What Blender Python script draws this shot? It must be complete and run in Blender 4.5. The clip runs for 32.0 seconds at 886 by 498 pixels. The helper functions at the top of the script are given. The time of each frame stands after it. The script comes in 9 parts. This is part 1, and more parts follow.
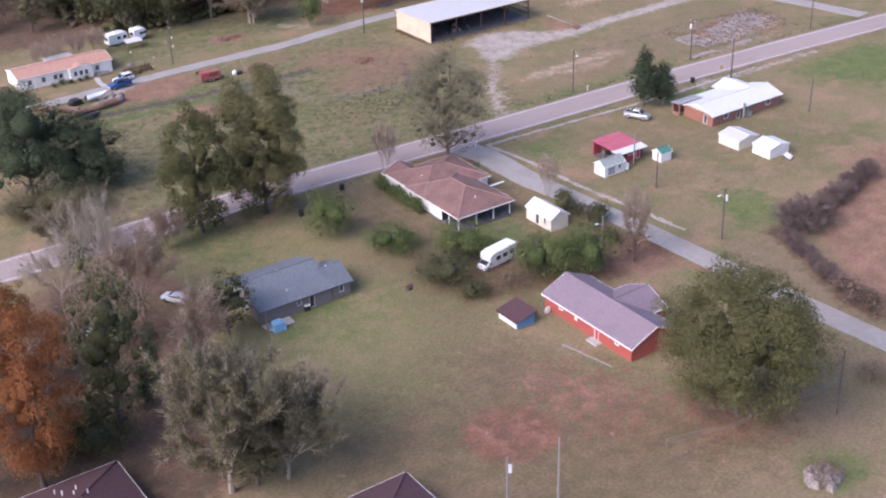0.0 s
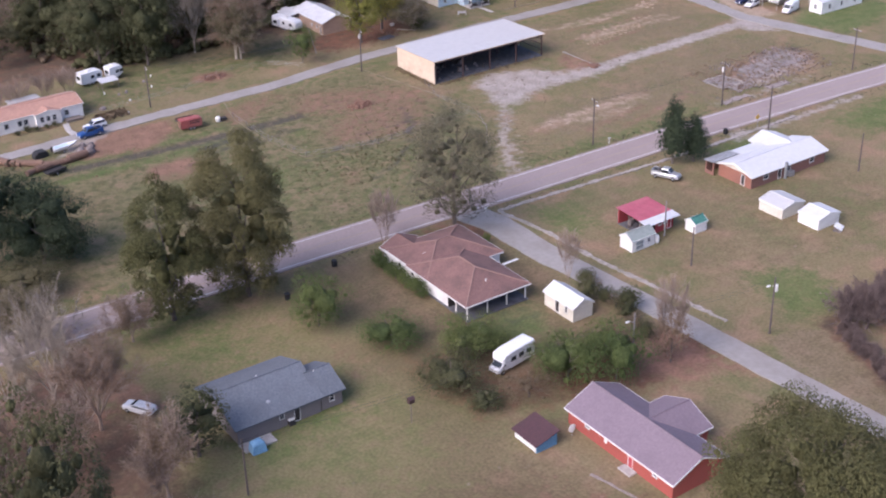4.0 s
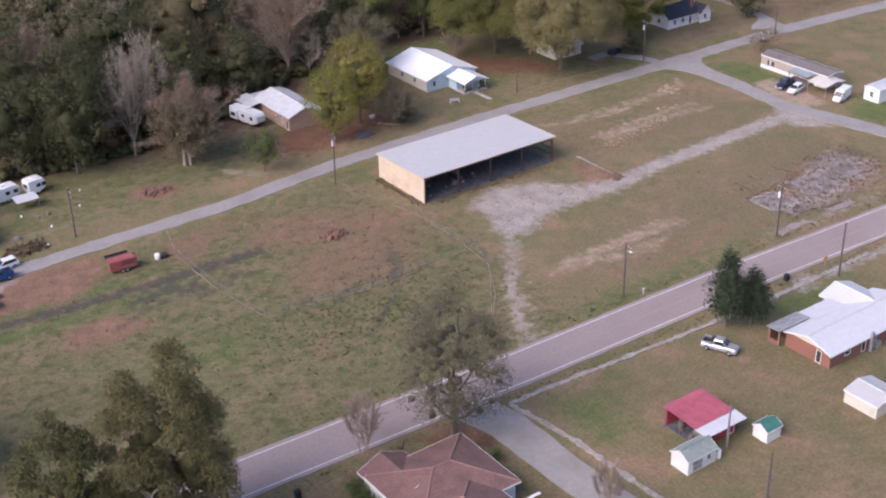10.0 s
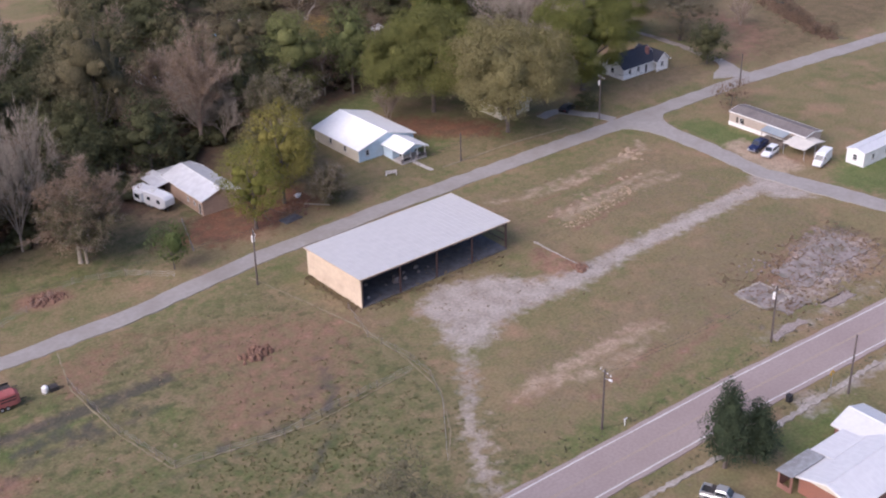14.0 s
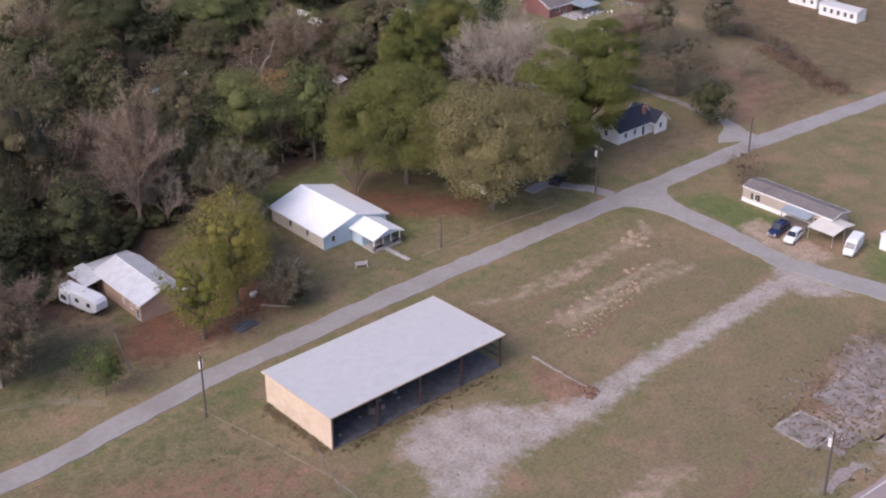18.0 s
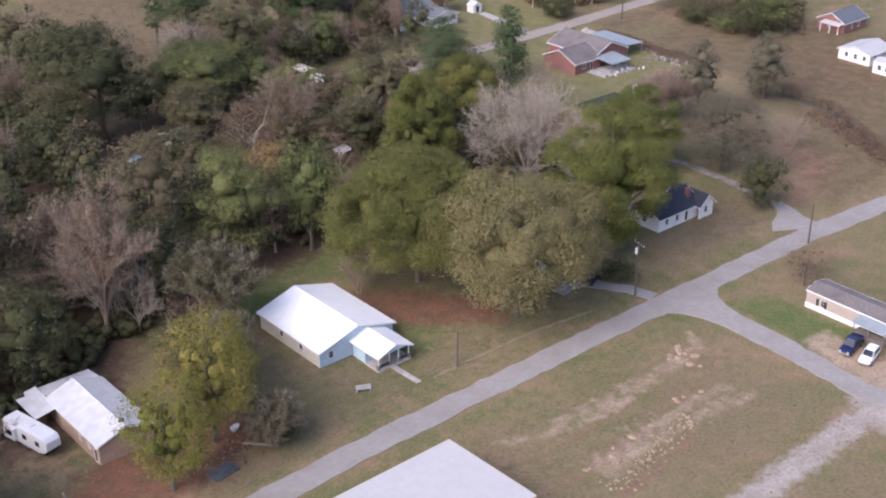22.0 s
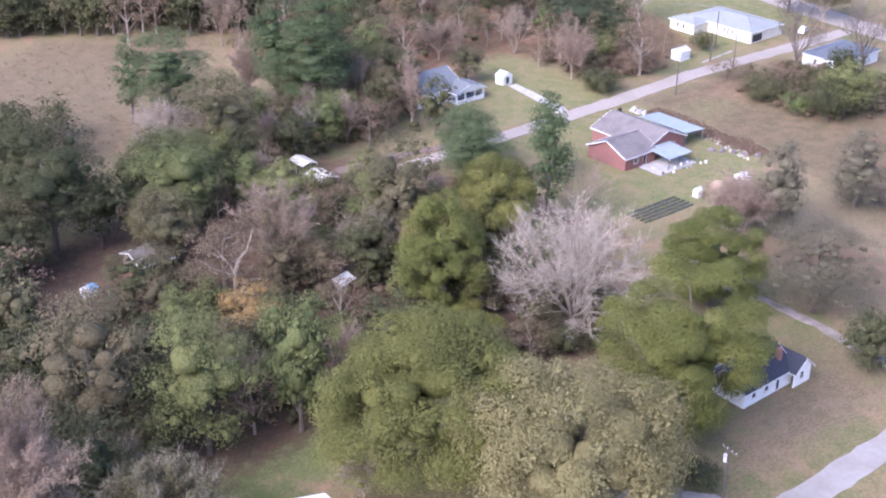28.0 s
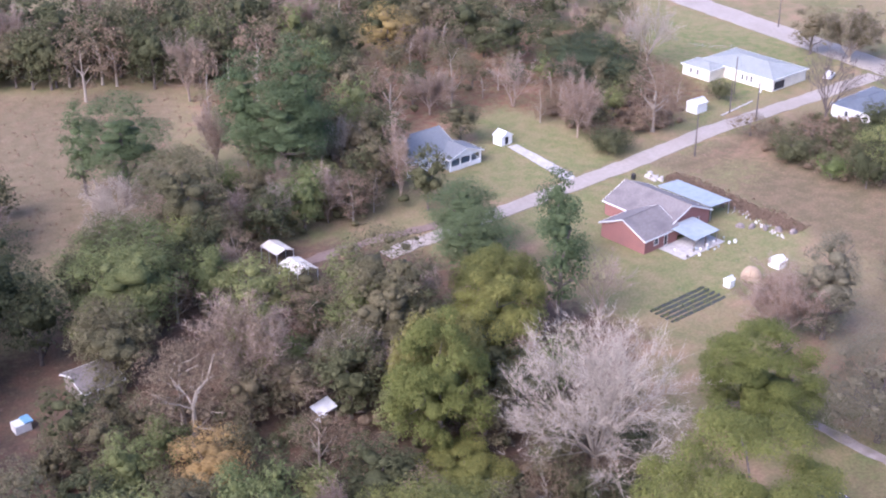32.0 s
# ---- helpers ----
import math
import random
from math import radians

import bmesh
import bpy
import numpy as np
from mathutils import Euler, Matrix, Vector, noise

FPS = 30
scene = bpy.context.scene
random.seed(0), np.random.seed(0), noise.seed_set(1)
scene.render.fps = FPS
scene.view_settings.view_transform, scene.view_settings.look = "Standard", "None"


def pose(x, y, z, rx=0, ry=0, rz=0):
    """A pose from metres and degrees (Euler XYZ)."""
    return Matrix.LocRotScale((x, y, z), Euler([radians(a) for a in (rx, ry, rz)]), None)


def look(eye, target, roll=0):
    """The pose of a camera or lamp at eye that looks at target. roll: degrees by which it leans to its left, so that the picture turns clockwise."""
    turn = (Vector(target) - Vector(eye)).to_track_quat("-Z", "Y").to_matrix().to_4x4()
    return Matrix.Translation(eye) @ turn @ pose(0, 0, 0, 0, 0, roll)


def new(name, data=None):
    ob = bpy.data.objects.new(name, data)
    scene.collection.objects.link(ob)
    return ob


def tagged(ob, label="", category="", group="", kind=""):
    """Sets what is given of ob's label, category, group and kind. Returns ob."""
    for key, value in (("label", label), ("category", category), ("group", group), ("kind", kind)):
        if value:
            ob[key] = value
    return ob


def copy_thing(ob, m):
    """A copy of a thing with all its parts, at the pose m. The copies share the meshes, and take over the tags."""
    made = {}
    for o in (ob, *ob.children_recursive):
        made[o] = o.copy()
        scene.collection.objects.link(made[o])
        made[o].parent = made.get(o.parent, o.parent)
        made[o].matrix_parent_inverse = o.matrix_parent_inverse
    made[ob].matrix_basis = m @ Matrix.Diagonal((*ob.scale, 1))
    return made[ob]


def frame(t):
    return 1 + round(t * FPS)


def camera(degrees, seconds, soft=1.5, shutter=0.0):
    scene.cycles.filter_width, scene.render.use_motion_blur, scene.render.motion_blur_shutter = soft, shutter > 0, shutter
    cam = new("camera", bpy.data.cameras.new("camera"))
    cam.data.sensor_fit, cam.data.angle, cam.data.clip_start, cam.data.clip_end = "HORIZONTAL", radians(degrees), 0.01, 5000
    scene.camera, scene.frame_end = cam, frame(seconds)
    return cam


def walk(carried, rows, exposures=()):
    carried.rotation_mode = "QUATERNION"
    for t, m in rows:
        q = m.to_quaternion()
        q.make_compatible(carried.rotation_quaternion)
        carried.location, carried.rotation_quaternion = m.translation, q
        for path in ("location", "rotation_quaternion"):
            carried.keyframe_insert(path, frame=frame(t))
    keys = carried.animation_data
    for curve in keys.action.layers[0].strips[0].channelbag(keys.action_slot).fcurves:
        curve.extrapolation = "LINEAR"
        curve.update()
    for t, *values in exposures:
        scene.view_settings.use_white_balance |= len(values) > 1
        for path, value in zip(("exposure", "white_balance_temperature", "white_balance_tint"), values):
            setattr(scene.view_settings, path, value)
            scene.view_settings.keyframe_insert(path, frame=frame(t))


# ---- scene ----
cam = camera(38.48, 32.0, soft=2.1)
ROWS = [
    (0, -0.00, -0.00, 100.00, 62.158, 1.611, -34.943),
    (0.5, 2.04, 2.82, 99.78, 62.146, 1.643, -34.934),
    (1, 4.01, 5.80, 99.64, 62.121, 1.652, -34.946),
    (1.5, 6.12, 8.88, 99.52, 62.097, 1.645, -34.925),
    (2, 8.20, 12.09, 99.47, 62.069, 1.604, -34.901),
    (2.5, 10.22, 15.43, 99.59, 62.029, 1.544, -34.915),
    (3, 12.48, 18.99, 99.67, 61.985, 1.498, -34.898),
    (3.5, 14.92, 22.62, 99.78, 61.969, 1.503, -34.858),
    (5.5, 24.55, 37.30, 100.58, 61.904, 1.443, -34.741),
    (6, 26.91, 41.05, 100.63, 61.927, 1.426, -34.722),
    (6.5, 29.31, 44.84, 100.58, 61.966, 1.430, -34.698),
    (7, 32.10, 48.97, 100.58, 61.926, 1.388, -35.477),
    (7.5, 35.79, 54.67, 100.93, 61.967, 1.386, -35.604),
    (8, 38.47, 59.00, 101.00, 61.937, 1.364, -35.599),
    (8.5, 40.95, 62.89, 101.14, 61.936, 1.326, -35.567),
    (9, 43.30, 66.72, 101.28, 61.954, 1.301, -35.556),
    (9.5, 45.78, 70.49, 101.37, 61.962, 1.302, -35.565),
    (10, 48.31, 74.29, 101.40, 61.970, 1.274, -35.714),
    (10.5, 50.90, 78.02, 101.40, 61.985, 1.277, -35.701),
    (11, 53.48, 81.81, 101.39, 61.994, 1.281, -35.652),
    (11.5, 55.90, 85.60, 101.32, 62.011, 1.280, -35.955),
    (12, 58.21, 89.48, 101.23, 62.025, 1.210, -36.677),
    (12.5, 60.57, 93.42, 101.15, 62.037, 1.143, -37.789),
    (13, 63.00, 97.10, 101.03, 62.093, 1.120, -37.709),
    (13.5, 65.55, 100.75, 101.01, 62.107, 1.111, -38.259),
    (14, 68.02, 104.55, 101.02, 62.129, 1.073, -39.260),
    (14.5, 70.42, 108.44, 100.95, 62.184, 0.980, -40.279),
    (16.5, 79.89, 124.77, 100.88, 62.108, 0.282, -41.389),
    (17, 82.35, 128.58, 100.78, 62.123, 0.174, -41.349),
    (17.5, 84.87, 132.27, 100.60, 62.183, 0.174, -41.341),
    (18, 87.50, 135.82, 100.34, 62.287, 0.186, -41.336),
    (18.5, 90.16, 139.23, 100.09, 62.377, 0.210, -41.296),
    (19, 92.90, 142.64, 99.88, 62.476, 0.186, -41.230),
    (19.5, 95.60, 146.11, 99.71, 62.554, 0.136, -41.184),
    (20, 98.36, 149.53, 99.58, 62.624, 0.114, -41.127),
    (20.5, 101.02, 152.96, 99.42, 62.723, 0.070, -41.094),
    (21, 103.68, 156.29, 99.20, 62.845, 0.026, -41.037),
    (21.5, 106.43, 159.60, 98.98, 62.965, -0.040, -40.959),
    (22, 109.16, 162.86, 98.79, 63.072, -0.098, -40.872),
    (22.5, 112.10, 166.13, 98.70, 63.120, -0.143, -40.764),
    (23, 114.96, 169.55, 98.65, 63.184, -0.153, -40.719),
    (23.5, 117.84, 173.04, 98.55, 63.245, -0.168, -40.671),
    (24, 120.57, 176.42, 98.48, 63.293, -0.222, -40.593),
    (24.5, 123.30, 179.81, 98.48, 63.333, -0.260, -40.525),
    (25, 126.09, 183.21, 98.45, 63.391, -0.302, -40.437),
    (25.5, 128.95, 186.69, 98.38, 63.430, -0.297, -40.370),
    (27.5, 139.65, 200.65, 97.86, 63.529, -0.411, -40.064),
    (28, 142.41, 204.01, 97.86, 63.535, -0.399, -39.970),
    (28.5, 145.05, 207.33, 97.85, 63.570, -0.343, -39.951),
    (29, 147.77, 210.76, 97.97, 63.603, -0.333, -40.829),
    (29.5, 150.47, 214.12, 98.07, 63.635, -0.261, -40.788),
    (30, 153.22, 217.38, 98.23, 63.662, -0.135, -40.759),
    (30.5, 155.94, 220.67, 98.38, 63.687, -0.037, -40.873),
    (31, 158.58, 224.10, 98.41, 63.739, 0.001, -40.839),
    (31.5, 161.21, 227.67, 98.39, 63.758, -0.036, -40.808),
    (32, 163.95, 231.19, 98.39, 63.735, -0.065, -40.719),
]
walk(cam, [(r[0], pose(*r[1:])) for r in ROWS], [(0.0, 1.24, 5680, 21), (3.0, 1.12, 5720, 21), (8.0, 0.92, 5850, 21), (14.0, 0.87, 5900, 20), (17.0, 0.79, 5920, 20), (20.0, 0.82, 5950, 19), (24.0, 1.42, 5600, 18), (25.0, 1.48, 5560, 19), (28.0, 1.93, 5300, 24), (32.0, 1.86, 5350, 26)])

# ---- world and light ----
SUN_ELEVATION, SUN_AZIMUTH = 40.0, 270.0
world = bpy.data.worlds.new("evening_sky")
scene.world = world
world.use_nodes = True
wn = world.node_tree.nodes
sky = wn.new("ShaderNodeTexSky")
sky.sky_type, sky.sun_disc = "NISHITA", False
sky.sun_elevation, sky.sun_rotation = radians(SUN_ELEVATION), radians(SUN_AZIMUTH)
sky.air_density, sky.dust_density, sky.ozone_density = 0.8, 3.0, 1.0
wn["Background"].inputs["Strength"].default_value = 0.12
world.node_tree.links.new(sky.outputs[0], wn["Background"].inputs["Color"])
lamp = bpy.data.lights.new("sun", "SUN")
lamp.energy, lamp.angle, lamp.color = 1.45, radians(45), (1.0, 0.87, 0.78)
sun = new("sun", lamp)
sun.matrix_world = look((-100 * math.cos(radians(SUN_ELEVATION)), -15, 100 * math.sin(radians(SUN_ELEVATION))), (0, 0, 0))

# ---- materials ----


def nodes_of(name):
    m = bpy.data.materials.new(name)
    m.use_nodes = True
    return m, m.node_tree.nodes, m.node_tree.links


def mixed(nodes, links, fac, a, b):
    n = nodes.new("ShaderNodeMix")
    n.data_type = "RGBA"
    for slot, value in ((0, fac), (6, a), (7, b)):
        if isinstance(value, (tuple, float, int)):
            n.inputs[slot].default_value = (*value, 1) if isinstance(value, tuple) else value
        else:
            links.new(value, n.inputs[slot])
    return n.outputs[2]


def noise_of(nodes, links, coord, scale, detail=4.0, low=0.35, high=0.65):
    n = nodes.new("ShaderNodeTexNoise")
    n.inputs["Scale"].default_value, n.inputs["Detail"].default_value = scale, detail
    links.new(coord, n.inputs["Vector"])
    r = nodes.new("ShaderNodeMapRange")
    r.inputs[1].default_value, r.inputs[2].default_value = low, high
    links.new(n.outputs[0], r.inputs[0])
    return r.outputs[0]


def maths(nodes, links, op, a, b):
    n = nodes.new("ShaderNodeMath")
    n.operation = op
    for slot, value in enumerate((a, b)):
        if isinstance(value, (float, int)):
            n.inputs[slot].default_value = value
        else:
            links.new(value, n.inputs[slot])
    return n.outputs[0]


def surface(name, c1, c2, scale=3.0, rough=0.8, metal=0.0, bump=0.15, stain=None, stain_scale=0.35, stain_amount=0.5, rand=0.0, stretch=None):
    """Two tones by fine noise, a stain by coarse noise, a fine relief."""
    m, nodes, links = nodes_of(name)
    b = nodes["Principled BSDF"]
    co = nodes.new("ShaderNodeTexCoord").outputs["Object"]
    if stretch:
        mp = nodes.new("ShaderNodeMapping")
        mp.inputs["Scale"].default_value = stretch
        links.new(co, mp.inputs["Vector"])
        co = mp.outputs[0]
    fine = noise_of(nodes, links, co, scale, 6.0)
    col = mixed(nodes, links, fine, c1, c2)
    if stain:
        big = noise_of(nodes, links, co, stain_scale, 5.0, 0.45, 0.75)
        col = mixed(nodes, links, maths(nodes, links, "MULTIPLY", big, stain_amount), col, stain)
    if rand:
        info = nodes.new("ShaderNodeObjectInfo")
        hsv = nodes.new("ShaderNodeHueSaturation")
        links.new(col, hsv.inputs["Color"])
        links.new(maths(nodes, links, "MULTIPLY_ADD", info.outputs["Random"], rand), hsv.inputs["Value"])
        hsv.inputs["Value"].links[0].from_node.inputs[2].default_value = 1 - rand / 2
        col = hsv.outputs[0]
    links.new(col, b.inputs["Base Color"])
    b.inputs["Roughness"].default_value, b.inputs["Metallic"].default_value = rough, metal
    bp = nodes.new("ShaderNodeBump")
    bp.inputs["Strength"].default_value, bp.inputs["Distance"].default_value = bump, 0.05
    links.new(fine, bp.inputs["Height"])
    links.new(bp.outputs[0], b.inputs["Normal"])
    return m


def leafage(name, c1, c2, c3, rand=0.35):
    """Foliage: every leaf clump has its own tone, every tree its own cast."""
    m, nodes, links = nodes_of(name)
    b = nodes["Principled BSDF"]
    isl = nodes.new("ShaderNodeNewGeometry").outputs["Random Per Island"]
    ramp = nodes.new("ShaderNodeValToRGB")
    c1, c2, c3 = [(p, 0.97 * q, 1.05 * r) for p, q, r in (c1, c2, c3)]
    c1, c3 = [tuple((p + 2.0 * q) / 3.0 for p, q in zip(c, c2)) for c in (c1, c3)]
    ramp.color_ramp.elements[0].color, ramp.color_ramp.elements[1].color = (*c1, 1), (*c3, 1)
    ramp.color_ramp.elements.new(0.55).color = (*c2, 1)
    links.new(isl, ramp.inputs[0])
    co = nodes.new("ShaderNodeTexCoord").outputs["Object"]
    patch = noise_of(nodes, links, co, 0.3, 3.0)
    col = mixed(nodes, links, maths(nodes, links, "MULTIPLY", patch, 0.45), ramp.outputs[0], c3)
    grain = noise_of(nodes, links, co, 2.6, 5.0, 0.3, 0.7)
    tone = nodes.new("ShaderNodeHueSaturation")
    links.new(col, tone.inputs["Color"])
    light = maths(nodes, links, "MULTIPLY_ADD", grain, 0.6)
    light.node.inputs[2].default_value = 0.85
    links.new(light, tone.inputs["Value"])
    col = tone.outputs[0]
    relief = nodes.new("ShaderNodeBump")
    relief.inputs["Strength"].default_value, relief.inputs["Distance"].default_value = 0.6, 0.2
    links.new(grain, relief.inputs["Height"])
    links.new(relief.outputs[0], b.inputs["Normal"])
    info = nodes.new("ShaderNodeObjectInfo")
    hsv = nodes.new("ShaderNodeHueSaturation")
    links.new(col, hsv.inputs["Color"])
    v = maths(nodes, links, "MULTIPLY_ADD", info.outputs["Random"], rand)
    v.node.inputs[2].default_value = 1 - rand / 2
    links.new(v, hsv.inputs["Value"])
    h = maths(nodes, links, "MULTIPLY_ADD", info.outputs["Random"], -0.03)
    h.node.inputs[2].default_value = 0.515
    links.new(h, hsv.inputs["Hue"])
    links.new(hsv.outputs[0], b.inputs["Base Color"])
    b.inputs["Roughness"].default_value = 0.8
    b.inputs["Specular IOR Level"].default_value = 0.2
    thin = nodes.new("ShaderNodeBsdfTranslucent")
    links.new(hsv.outputs[0], thin.inputs["Color"])
    blend = nodes.new("ShaderNodeMixShader")
    blend.inputs[0].default_value = 0.35
    links.new(b.outputs[0], blend.inputs[1])
    links.new(thin.outputs[0], blend.inputs[2])
    links.new(blend.outputs[0], nodes["Material Output"].inputs["Surface"])
    return m


